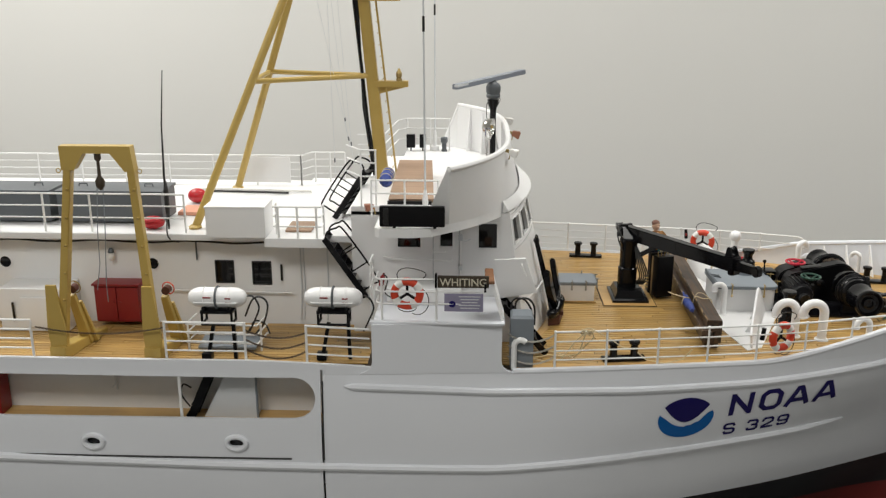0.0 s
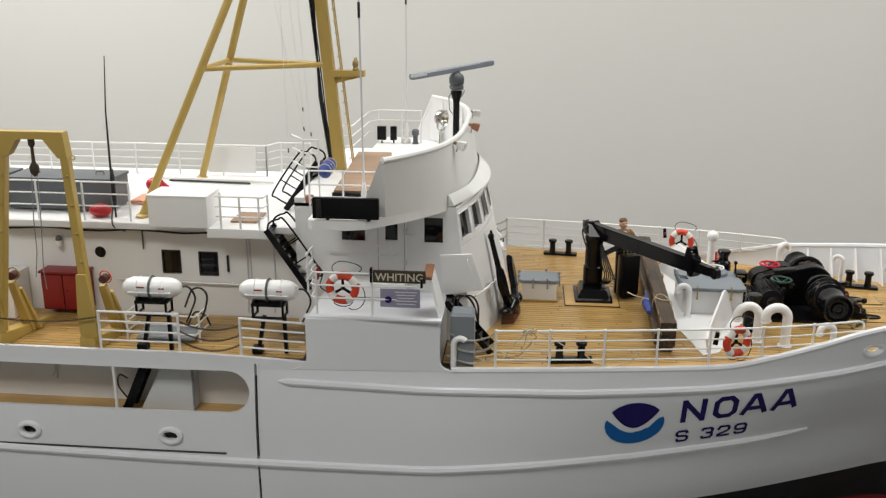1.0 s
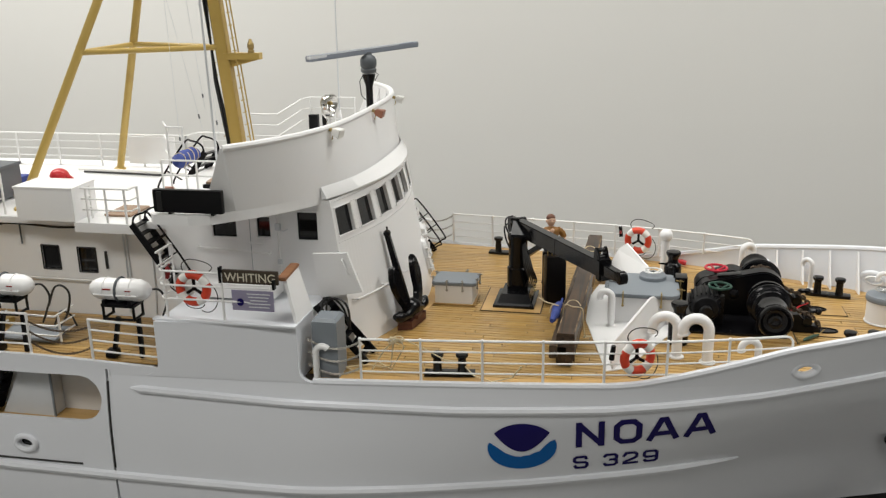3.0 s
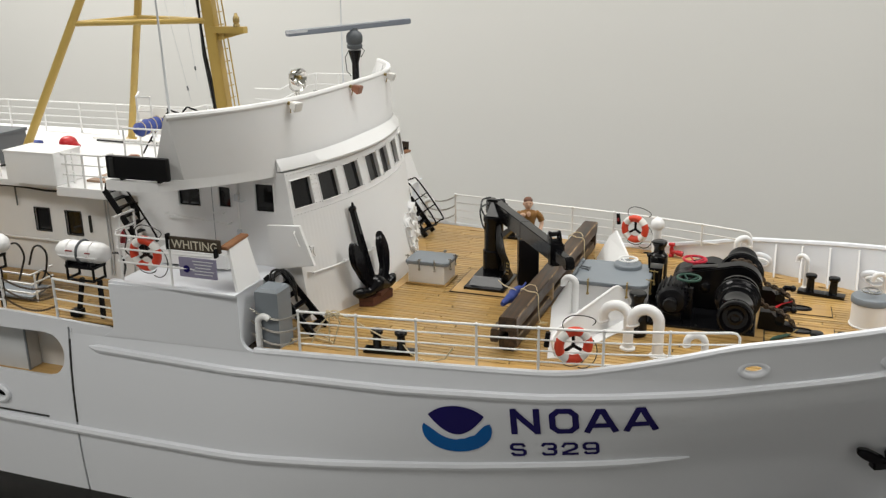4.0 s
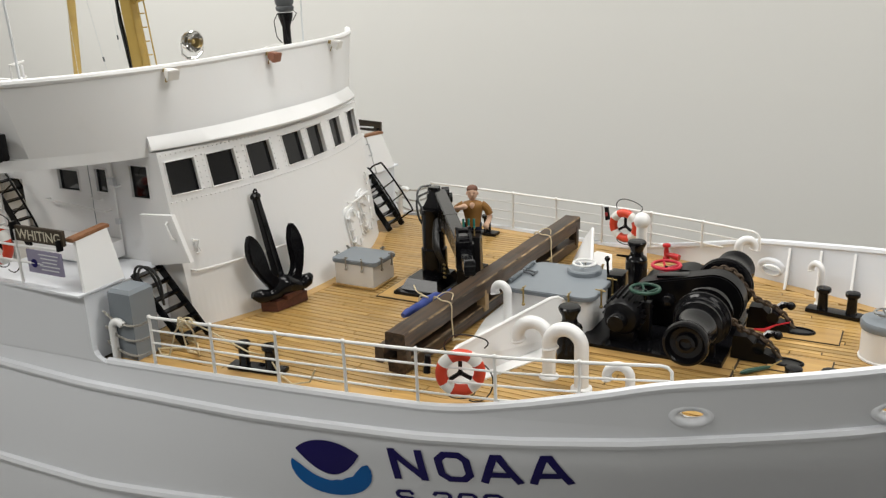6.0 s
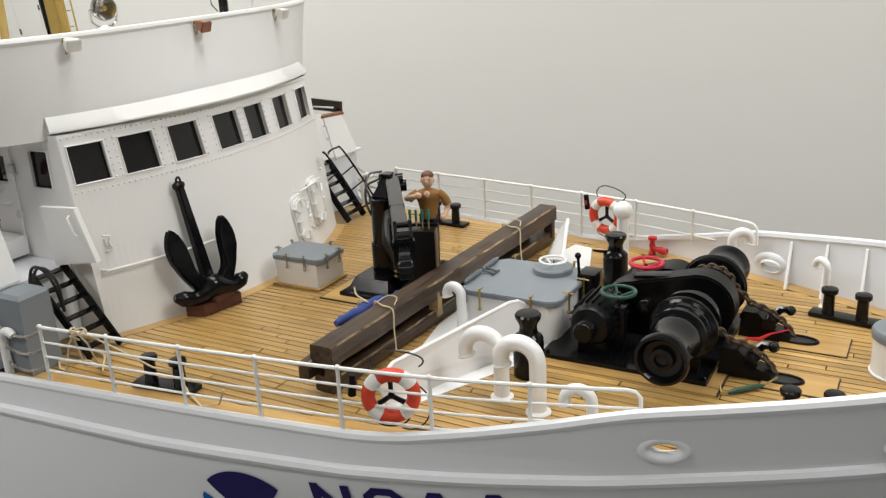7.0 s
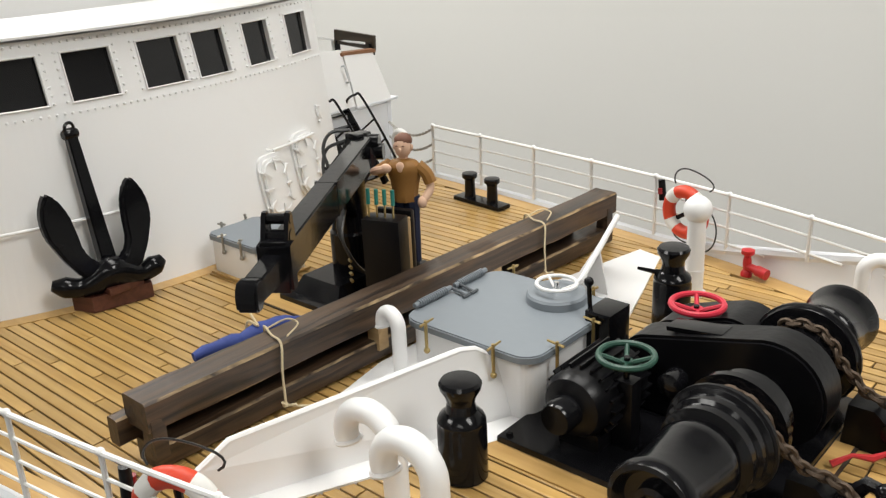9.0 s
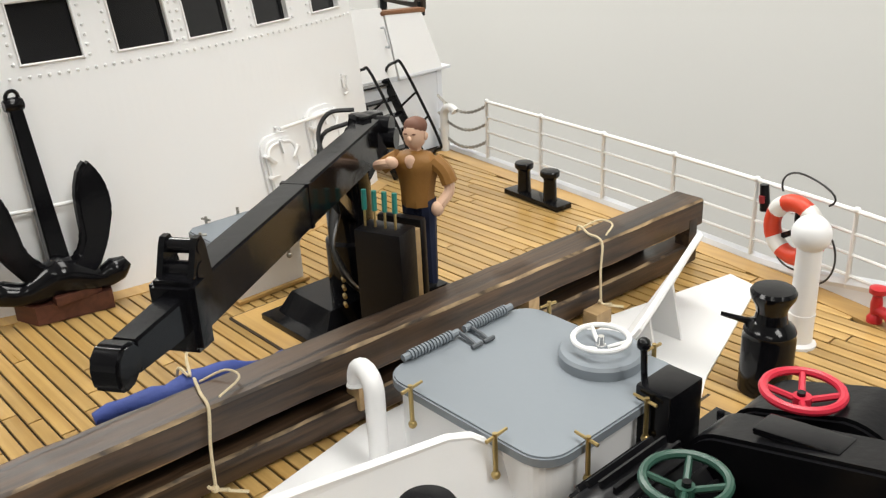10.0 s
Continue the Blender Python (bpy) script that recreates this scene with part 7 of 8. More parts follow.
for x, y, z, dx in ((-0.262, -0.235, 0.222, -1),):
    lp = thing("copper_lamp", "small copper floodlight behind the bridge wing", "floodlight", (x, y, z - 0.01), 0, local=False)
    part("housing", bar(B(), (x, y, z), (x - 0.012, y - 0.004, z - 0.002), 0.007, 0.007, 0.012, 0.011, 0.001), COPPER, lp)
    part("bracket", cyl(B(), (x + 0.002, y, z - 0.012), (x, y, z), 0.0012, n=6), BRASS, lp)

# ---- the tripod mast ----
M = thing("tripod_mast", "mustard yellow tripod mast with ladder, platform and cross bars", "mast", (-0.27, 0.0, 0.166), 0, local=False)
TOP = Vector((-0.345, 0.0, 0.72))
base, upper = Vector((-0.268, 0.0, 0.166)), Vector((-0.317, 0.0, 0.72))
part("main_leg", bar(B(), base, upper, 0.016, 0.020, 0.014, 0.017, 0.001), YELLOW, M)
jn, jf = Vector((-0.462, -0.100, 0.384)), Vector((-0.471, 0.066, 0.383))
for b, j in ((Vector((-0.5485, -0.160, 0.166)), jn), (Vector((-0.5525, 0.118, 0.166)), jf)):
    end = j + (j - b) * 1.25
    part("back_leg", tube(B(), [b, j, end], 0.0062, 14), YELLOW, M)
    part("foot", lathe(B(), [(0.010, 0), (0.010, 0.0025), (0.0065, 0.005)], b, n=14), YELLOW, M)
k = base.lerp(upper, (0.384 - 0.166) / (0.72 - 0.166))
part("cross_bar", tube(B(), [jn, k], 0.0042, 10), YELLOW, M)
part("cross_bar", tube(B(), [jf, k], 0.0042, 10), YELLOW, M)
part("cross_bar", tube(B(), [jn, jf], 0.0038, 10), YELLOW, M)
bm = prism(B(), [(0.0, -0.010), (0.055, -0.006), (0.055, 0.006), (0.0, 0.010)], lambda u, v: (-0.283 + u, v, 0.366), lambda u, v: (-0.283 + u, v, 0.3755))
part("platform", bm, YELLOW, M, smooth=False)
part("platform_gusset", prism(B(), [(0.0, 0.0), (0.055, 0.0), (0.0, -0.014)], lambda u, v: (-0.283 + u, -0.0015, 0.3665 + v), lambda u, v: (-0.283 + u, 0.0015, 0.3665 + v)), YELLOW, M, smooth=False)
part("mast_lamp", lathe(B(), [(0.005, 0), (0.005, 0.003), (0.0035, 0.005), (0.005, 0.007), (0.005, 0.013), (0.003, 0.016), (0.002, 0.02)], (-0.243, 0, 0.3755), n=14), BRASS, M, "brass mast lamp")
bm = prism(B(), [(0.0, -0.012), (0.06, -0.008), (0.06, 0.008), (0.0, 0.012)], lambda u, v: (-0.30 + u, v, 0.502), lambda u, v: (-0.30 + u, v, 0.508))
part("platform", bm, YELLOW, M, smooth=False)
dm = (upper - base)
for s, x, mat in ((-1, -0.019, MATTBLACK), (1, 0.019, YELLOW)):
    off = Vector((x, 0, 0))
    for y in (-0.006, 0.006):
        part("ladder_rail", tube(B(), [base + off + Vector((0, y, 0.05)), upper + off * 0.8 + Vector((0, y, 0))], 0.0011, 6), mat, M)
    for i in range(26):
        p = base + dm * (0.12 + 0.033 * i) + off * (1 - 0.008 * i)
        part("rung", cyl(B(), p + Vector((0, -0.006, 0)), p + Vector((0, 0.006, 0)), 0.0009, n=5), YELLOW, M)
bm = B()
for kx in (0.0, 0.004, -0.003):
    tube(bm, [base + Vector((-0.017 + kx, -0.004, 0.06)), base + dm * 0.3 + Vector((-0.018 + kx * 0.5, -0.005, 0)), base + dm * 0.6 + Vector((-0.013 - kx, -0.004, 0)), upper + Vector((-0.012 + kx, -0.004, 0))], 0.0018, 6)
part("cable_run", bm, PIPEBLACK, M)
for a, b in (((-0.322, -0.02, 0.262), (-0.410, -0.02, 0.70)), ((-0.335, 0.02, 0.289), (-0.372, 0.02, 0.70)), ((-0.330, 0.05, 0.24), (-0.362, 0.05, 0.70)), ((-0.345, -0.05, 0.23), (-0.352, -0.05, 0.70))):
    h = thing("signal_halyard", "very thin pale halyard line beside the mast", "line", a, 0, "signal halyards", local=False)
    part("line", tube(B(), [a, b], 0.00032, 5), LIGHTGREY, h)
    a = Vector(a)
    part("clip", cyl(B(), a.lerp(Vector(b), 0.04), a.lerp(Vector(b), 0.055), 0.0012, n=6), DARKGREY, h)

# ---- deckhouse roof: railings, crates, boxes, buoys ----
def long_railing(label, pts, height, n_posts, bars, group):
    pts = [Vector(p) for p in pts]
    g = thing("roof_railing", label, "railing", tuple(pts[0]), 0, group, local=False)
    cum = [0]
    for a, b in zip(pts, pts[1:]):
        cum.append(cum[-1] + (b - a).length)
    for i in range(n_posts):
        s = cum[-1] * i / (n_posts - 1)
        p = Vector([float(np.interp(s, cum, [q[k] for q in pts])) for k in range(3)])
        part("post", cyl(B(), p, p + Vector((0, 0, height)), 0.0017, n=7), RAILWHITE, g)
    for k in range(bars):
        part("bar", tube(B(), [p + Vector((0, 0, height * (1 - k / (bars + 0.2)))) for p in pts], 0.0015 if k == 0 else 0.0012, 6), RAILWHITE, g)
    return g


long_railing("white three-bar railing along the deckhouse roof edge", [(-1.35, -0.186, 0.1655), (-0.555, -0.186, 0.1655)], 0.059, 12, 3, "roof railings")
long_railing("white four-bar railing along the far roof edge", [(-1.35, 0.15, 0.1655), (-0.44, 0.15, 0.1655)], 0.056, 12, 4, "roof railings")
long_railing("white railing rising towards the wheelhouse roof", [(-0.44, 0.15, 0.1655), (-0.42, 0.16, 0.170), (-0.36, 0.16, 0.170)], 0.056, 4, 4, "roof railings")
long_railing("small white railing round the roof ledge", [(-0.415, -0.19, 0.1655), (-0.415, -0.211, 0.1655), (-0.343, -0.211, 0.1655), (-0.343, -0.19, 0.1655)], 0.048, 5, 3, "roof railings")
pn = thing("railing_panel", "flat white canvas panel tied to the far railing", "panel", (-0.5, 0.147, 0.17), 0, local=False)
part("canvas", box(B(), (-0.505, 0.147, 0.195), (0.09, 0.002, 0.048), None, 0.0006), WHITE, pn)
for x0, x1 in ((-0.772, -0.606), (-0.98, -0.784), (-1.2, -0.995)):
    cr = thing("deck_crate", "long dark grey lidded deck crate on the roof", "crate", ((x0 + x1) / 2, -0.11, 0.1655), 0, "dark deck crates", local=False)
    part("body", box(B(), ((x0 + x1) / 2, -0.105, 0.191), (x1 - x0, 0.066, 0.046), None, 0.001), CRATE, cr)
    part("lid", box(B(), ((x0 + x1) / 2, -0.105, 0.2155), (x1 - x0 + 0.004, 0.07, 0.005), None, 0.001), CRATE, cr)
    for x in (x0 + 0.03, x1 - 0.03):
        part("handle", tube(B(), [(x - 0.007, -0.105, 0.217), (x - 0.006, -0.105, 0.2225), (x + 0.006, -0.105, 0.2225), (x + 0.007, -0.105, 0.217)], 0.001, 6), DARKGREY, cr)
lk = thing("white_locker", "plain white square locker on the roof edge", "locker", (-0.47, -0.185, 0.1655), 0, local=False)
part("body", box(B(), (-0.4715, -0.1855, 0.1885), (0.089, 0.056, 0.046), None, 0.0015), WHITE, lk)
part("lid", box(B(), (-0.4715, -0.1855, 0.212), (0.091, 0.058, 0.003), None, 0.001), WHITE, lk)
fl = thing("red_fender", "round red fender buoy on the roof", "fender", (-0.594, 0.006, 0.1655))
bm = B()
bmesh.ops.create_uvsphere(bm, u_segments=20, v_segments=12, radius=1, matrix=Matrix.Translation((0, 0, 0.0125)) @ Matrix.Diagonal((0.016, 0.014, 0.0125, 1)))
part("ball", bm, RED, fl)
part("neck", cyl(B(), (0.012, 0, 0.012), (0.023, 0, 0.008), 0.006, 0.003, 10), RED, fl)
f2 = thing("red_fender", "round red fender buoy beside a dark crate", "fender", (-0.612, -0.165, 0.1655))
bm = B()
bmesh.ops.create_uvsphere(bm, u_segments=18, v_segments=10, radius=1, matrix=Matrix.Translation((0, 0, 0.010)) @ Matrix.Diagonal((0.018, 0.013, 0.010, 1)))
part("ball", bm, RED, f2)
orr = thing("orange_mat", "flat orange patterned mat lying on the roof", "mat", (-0.575, -0.06, 0.1655))
part("mat", box(B(), (0, 0, 0.003), (0.05, 0.05, 0.006), None, 0.002), paint("faded_orange", (0.62, 0.30, 0.20), 0.7, grain=200, vary=0.25, bump=0.2), orr)
br = thing("brown_roof_hatch", "flat brown wooden board on the white roof", "board", (-0.385, -0.15, 0.1655))
part("board", box(B(), (0, 0, 0.0015), (0.04, 0.055, 0.003), None, 0.0006), BROWNBOARD, br)
pp = thing("boat_hook_poles", "long pale poles lying along the roof", "poles", (-0.47, 0.09, 0.1655), 0, local=False)
part("pole", cyl(B(), (-0.62, 0.10, 0.169), (-0.41, 0.085, 0.169), 0.0025, n=8), BUOYWHITE, pp)
part("pole", cyl(B(), (-0.60, 0.085, 0.168), (-0.45, 0.075, 0.168), 0.002, n=8), PIPEBLACK, pp)
bt = thing("blue_box", "small blue tarpaulin bundle on the roof", "bundle", (-0.66, -0.02, 0.1655))
part("bundle", box(B(), (0, 0, 0.009), (0.05, 0.03, 0.018), None, 0.005), BLUE, bt)
wa = thing("whip_aerial", "tall thin dark whip aerial on the roof edge", "aerial", (-0.588, -0.165, 0.1655), 0, "whip aerials", local=False)
part("rod", tube(B(), [(-0.588, -0.165, 0.1655), (-0.588, -0.168, 0.25), (-0.581, -0.18, 0.33), (-0.568, -0.195, 0.41)], [0.0016, 0.0018, 0.0012, 0.0007], 7), PIPEBLACK, wa)
part("base", lathe(B(), [(0.003, 0.02), (0.004, 0.035), (0.004, 0.06), (0.002, 0.075)], (-0.588, -0.165, 0.1655), n=12), PIPEBLACK, wa)
cb = thing("cable_run", "dark cable running along under the roof edge", "cable", (-0.9, -0.17, 0.14), 0, local=False)
part("cable", soft_tube(B(), [(-1.3 + 0.043 * k, -0.1715, 0.1465 + 0.0018 * math.sin(k * 1.9)) for k in range(21)], 0.0016, 6), PIPEBLACK, cb)
part("cable", soft_tube(B(), [(-0.588, -0.168, 0.19), (-0.583, -0.19, 0.17), (-0.578, -0.1955, 0.158), (-0.572, -0.176, 0.147)], 0.0012, 6), PIPEBLACK, cb)
part("clip", cyl(B(), (-0.546, -0.1725, 0.147), (-0.546, -0.1725, 0.118), 0.0013, n=6), DARKGREY, cb)

# ---- deckhouse side fittings ----
wlp = thing("wall_lamp", "small white bulkhead lamp on the deckhouse", "lamp", (-0.679, -0.172, 0.118), 0, local=False)
part("globe", lathe(B(), [(0.002, 0), (0.0045, 0.003), (0.005, 0.009), (0.003, 0.014)], (-0.679, -0.175, 0.116), n=14), BUOYWHITE, wlp)
part("cap", lathe(B(), [(0.005, 0.013), (0.004, 0.018), (0.002, 0.02)], (-0.679, -0.175, 0.116), n=14), DARKGREY, wlp)
for x in (-0.851, -0.617, -1.05):
    rp = thing("round_porthole", "round dark porthole in the deckhouse side", "porthole", (x, -0.168, 0.11), 0, "deckhouse portholes", local=False)
    part("pane", lathe(B(), [(0.0095, 0), (0.0095, 0.0015)], (x, -0.1675, 0.11), (0, -1, 0), 24), WINDOW, rp)
    part("rim", torus(B(), (x, -0.169, 0.11), 0.0098, 0.001, (0, 1, 0), 24, 6), WHITE, rp)
dr = thing("wall_door_strip", "thin dark vertical handle strip on the deckhouse", "handle", (-0.415, -0.17, 0.08), 0, local=False)
part("strip", box(B(), (-0.4155, -0.1695, 0.098), (0.003, 0.003, 0.026)), PIPEBLACK, dr)
gr = thing("deckhouse_grab_rail", "thin white grab rail along the deckhouse wall", "handrail", (-0.46, -0.172, 0.066), 0, local=False)
part("rail", tube(B(), [(-0.59, -0.1735, 0.068), (-0.40, -0.1735, 0.066)], 0.0013, 6), RAILWHITE, gr)
for x in (-0.58, -0.5, -0.41):
    part("bracket", cyl(B(), (x, -0.167, 0.067), (x, -0.1735, 0.067), 0.001, n=5), RAILWHITE, gr)
pd = thing("wall_pipes", "thin vertical pipes on the white house wall", "pipes", (-0.385, -0.17, 0.01), 0, local=False)
for x in (-0.385, -0.380, -0.343):
    part("pipe", tube(B(), [(x, -0.1695, 0.155), (x, -0.1695, 0.06), (x - 0.003, -0.1695, 0.02)], 0.0011, 6), LIGHTGREY, pd)
rb = thing("red_locker", "dark red double-door fire locker against the deckhouse", "locker", (-0.667, -0.185, 0.0145), 0, local=False)
part("body", box(B(), (-0.6685, -0.182, 0.052), (0.070, 0.026, 0.060), None, 0.001), DARKRED, rb)
for x in (-0.686, -0.651):
    door = part("door", box(B(), (x, -0.1962, 0.052), (0.033, 0.003, 0.054), None, 0.0006), DARKRED, rb)
    part("knob", cyl(B(), (x + (0.012 if x < -0.67 else -0.012), -0.197, 0.055), (x + (0.012 if x < -0.67 else -0.012), -0.1995, 0.055), 0.0015, n=8), DARKRED, door)
part("top", box(B(), (-0.6685, -0.184, 0.0835), (0.074, 0.032, 0.003), None, 0.0006), DARKRED, rb)
wk = thing("white_side_locker", "white locker with a panelled front beside the deckhouse", "locker", (-0.79, -0.2, 0.0145), 0, local=False)
part("body", box(B(), (-0.790, -0.195, 0.049), (0.105, 0.052, 0.068), None, 0.002), WHITE, wk)
part("panel", box(B(), (-0.785, -0.2225, 0.046), (0.045, 0.003, 0.048), None, 0.006), WHITE, wk)
part("handle", cyl(B(), (-0.820, -0.2235, 0.032), (-0.820, -0.2235, 0.062), 0.0018, n=7), PIPEBLACK, wk)

# ---- the gallows frame ----
G = thing("gallows_frame", "mustard yellow gallows frame with a hanging block", "gallows", (-0.64, -0.315, 0.0145), 0, local=False)
part("head_beam", prism(B(), [(-0.676, 0.321), (-0.579, 0.321), (-0.5755, 0.286), (-0.5885, 0.286), (-0.607, 0.311), (-0.643, 0.311), (-0.6585, 0.288), (-0.6755, 0.288)], lambda u, v: (u, -0.318, v), lambda u, v: (u, -0.302, v)), YELLOW, G, smooth=False)
for xt, xb in ((-0.667, -0.705), (-0.582, -0.569)):
    part("leg", bar(B(), (xb, -0.312, 0.03), (xt, -0.310, 0.300), 0.014, 0.0115, 0.013, 0.0105, 0.0008), YELLOW, G)
    s = -1 if xb < -0.6 else 1
    part("cheek", prism(B(), [(-0.010, 0.03), (0.013, 0.03), (0.014, 0.055), (0.006, 0.125), (-0.008, 0.125), (-0.012, 0.06)], lambda u, v: (xb + u - 0.002, -0.3245, v), lambda u, v: (xb + u - 0.002, -0.3205, v)), YELLOW, G, smooth=False)
    part("rear_stay", bar(B(), (xb + 0.014, -0.262, 0.016), (xb + 0.008, -0.285, 0.098), 0.009, 0.016, 0.008, 0.010, 0.0006), YELLOW, G)
    part("rear_stay", bar(B(), (xb + 0.022, -0.255, 0.016), (xb + 0.013, -0.275, 0.085), 0.006, 0.012, 0.005, 0.008, 0.0006), YELLOW, G)
    part("foot", bar(B(), (xb - 0.002, -0.328, 0.0245), (xb + 0.020, -0.215, 0.0175), 0.026, 0.020, 0.012, 0.008, 0.001), YELLOW, G)
    part("pin", cyl(B(), (xb + 0.012, -0.292, 0.108), (xb + 0.012, -0.280, 0.108), 0.006, n=12), REDWOOD, G)
    part("ring", torus(B(), (xb + 0.016, -0.29, 0.112), 0.009, 0.0009, (0.2, 1, 0.1), 20, 6), ORANGE if s > 0 else BRASS, G)
    for k in range(5):
        zz = 0.1 + 0.04 * k
        part("step_pin", cyl(B(), (xb + (xt - xb) * (zz - 0.03) / 0.27, -0.3165, zz), (xb + (xt - xb) * (zz - 0.03) / 0.27 + 0.004, -0.3215, zz + 0.004), 0.0012, n=6), YELLOW, G)
part("block", lathe(B(), [(0.0015, -0.02), (0.006, -0.014), (0.0065, -0.007), (0.0025, 0.0), (0.002, 0.02), (0.0045, 0.023), (0.0045, 0.032)], (-0.627, -0.31, 0.279), n=14), paint("dark_brown_wood", (0.05, 0.035, 0.02), 0.5, grain=150, vary=0.3, bump=0.2), G, "dark hanging pulley block")
part("fall", tube(B(), [(-0.631, -0.31, 0.272), (-0.640, -0.305, 0.2), (-0.644, -0.30, 0.15), (-0.656, -0.29, 0.108)], 0.0007, 5), GREY, G)
part("fall", tube(B(), [(-0.623, -0.31, 0.272), (-0.630, -0.305, 0.19), (-0.638, -0.30, 0.12), (-0.642, -0.29, 0.09)], 0.0007, 5), GREY, G)
for xe in (-0.683, -0.571):
    part("eye", torus(B(), (xe, -0.31, 0.286), 0.003, 0.0007, (0, 1, 0), 14, 5), YELLOW, G)
c = thing("safety_chain", "thin sagging chain across the gallows gap", "chain", (-0.62, -0.33, 0.05), 0, "chains across the gaps", local=False)
part("chain_strand", chain(B(), sag((-0.733, -0.331, 0.066), (-0.548, -0.331, 0.068), 0.010, 16), 0.0005, 0.0018), CHAIN, c)

# ---- side deck railings, rafts on racks ----
for side in (-1, 1):
    def ry(x):
        return side * (breadth(x, 0) - 0.007)
    for x0, x1, n in ((-0.35, -0.262, 2), (-0.549, -0.436, 2), (-0.99, -0.74, 4)):
        g = thing("side_deck_railing", "white four-bar railing along the side deck edge", "railing", (x0, ry(x0), 0.0145), 0, "side deck railings", local=False)
        for i in range(n):
            x = x0 + (x1 - x0) * i / (n - 1)
            if not (x1 > -0.27 and i == n - 1):
                part("post", cyl(B(), (x, ry(x), top_edge(x)), (x, ry(x), top_edge(x) + 0.055), 0.0019, n=7), RAILWHITE, g)
        for k, h in enumerate((0.054, 0.040, 0.026, 0.012)):
            part("bar", tube(B(), [(x, ry(x), top_edge(x) + h) for x in np.linspace(x0, x1, 8)], 0.0017 if k == 0 else 0.0013, 6), RAILWHITE, g)
    for h, d in ((0.05, 0.010), (0.036, 0.012), (0.022, 0.013)):
        c = thing("safety_chain", "thin sagging chain across the side railing gap", "chain", (-0.39, ry(-0.39), 0.05), 0, "chains across the gaps", local=False)
        part("chain_strand", chain(B(), sag((-0.436, ry(-0.436), 0.016 + h), (-0.35, ry(-0.35), 0.012 + h), d, 12), 0.0006, 0.0019), CHAIN, c)


def raft(x, y, label):
    g = thing("life_raft", label, "life raft", (x, y, 0.0145), 0, "life rafts on racks")
    L, r, z0 = 0.041, 0.0145, 0.092
    prof = [(0.002, -L), (0.007, -L + 0.001), (0.0115, -L + 0.006), (r, -L + 0.014), (r, L - 0.014), (0.0115, L - 0.006), (0.007, L - 0.001), (0.002, L)]
    bm = lathe(B(), prof, (0, 0, z0), (1, 0, 0), 24)
    for v in bm.verts:
        v.co.z = z0 + (v.co.z - z0) * 0.98
    shell = part("shell", bm, WHITE, g)
    bm = tube(B(), [(a, b, z0 - 0.0035) for a, b in [(-L + 0.003, 0.0)] + [(-L + 0.012, -0.0145), (L - 0.012, -0.0145), (L - 0.003, 0), (L - 0.012, 0.0145), (-L + 0.012, 0.0145)]], 0.0014, 6, True)
    part("seam_rim", bm, WHITE, shell)
    for a in (-0.018, 0.018):
        part("rib", torus(B(), (a, 0, z0), r, 0.0009, (1, 0, 0), 24, 6), WHITE, shell)
    part("strap", torus(B(), (0, 0, z0), r + 0.0008, 0.0017, (1, 0, 0), 24, 6), DARKGREY, g, "dark retaining strap")
    bm = B()
    for a, b, wv in ((-0.0115, 0.004, 0.011), (0.018, 0.003, 0.008), (0.018, -0.003, 0.008)):
        box(bm, (a, -r - 0.0002 + abs(b) * 0.12, z0 + b), (wv, 0.0012, 0.0016))
    part("label_bars", bm, DARKRED, shell, "faint unreadable label print")
    bm = B()
    box(bm, (0, 0, z0 - 0.0185), (0.046, 0.026, 0.004), None, 0.0008)
    for a in (-0.018, 0.018):
        box(bm, (a, 0, z0 - 0.014), (0.004, 0.028, 0.006))
    part("cradle", bm, MATTBLACK, g)
    for a in (-0.021, 0.021):
        for b in (-0.011, 0.011):
            part("rack_post", cyl(B(), (a, b, z0 - 0.019), (a, b, z0 - 0.038), 0.0018, n=7), MATTBLACK, g)
        part("rack_bar", cyl(B(), (a, -0.012, z0 - 0.036), (a, 0.012, z0 - 0.036), 0.0018, n=7), MATTBLACK, g)
    part("rack_bar", cyl(B(), (-0.021, -0.011, z0 - 0.037), (0.021, -0.011, z0 - 0.037), 0.0018, n=7), MATTBLACK, g)
    for a, e in ((-0.008, -0.018), (0.02, 0.022)):
        part("leg", bar(B(), (a, 0.0, z0 - 0.038), (e, -0.004, 0.001), 0.005, 0.005, 0.005, 0.005), MATTBLACK, g)
    part("foot", box(B(), (-0.018, -0.006, 0.006), (0.014, 0.014, 0.010), None, 0.001), MATTBLACK, g)
    part("drain_hose", soft_tube(B(), [(0.03, 0.01, z0 - 0.004), (0.046, 0.012, z0 - 0.002), (0.055, 0.012, z0 - 0.018), (0.048, 0.012, z0 - 0.038), (0.04, 0.012, z0 - 0.055)], 0.0014, 6), PIPEBLACK, g)
    return g


raft(-0.3135, -0.305, "white life raft canister with faded print on a black rack")
raft(-0.4765, -0.311, "white life raft canister with dark strap on a black rack")
gp = thing("gangway_rack", "white tubular gangway rack with a grey plate", "rack", (-0.47, -0.27, 0.0145), 0, local=False)
part("plate", box(B(), (-0.475, -0.268, 0.022), (0.085, 0.04, 0.003), pose(0, 0, 0, 8, 0, 0), 0.0006), GREY, gp)
for z in (0.030, 0.044, 0.058):
    part("tube", tube(B(), [(-0.528, -0.25, z), (-0.535, -0.282, z - 0.004), (-0.43, -0.285, z - 0.004), (-0.423, -0.25, z)], 0.0015, 6), RAILWHITE, gp)
for x in (-0.532, -0.425):
    part("post", cyl(B(), (x, -0.283, 0.0145), (x, -0.283, 0.056), 0.0016, n=6), RAILWHITE, gp)
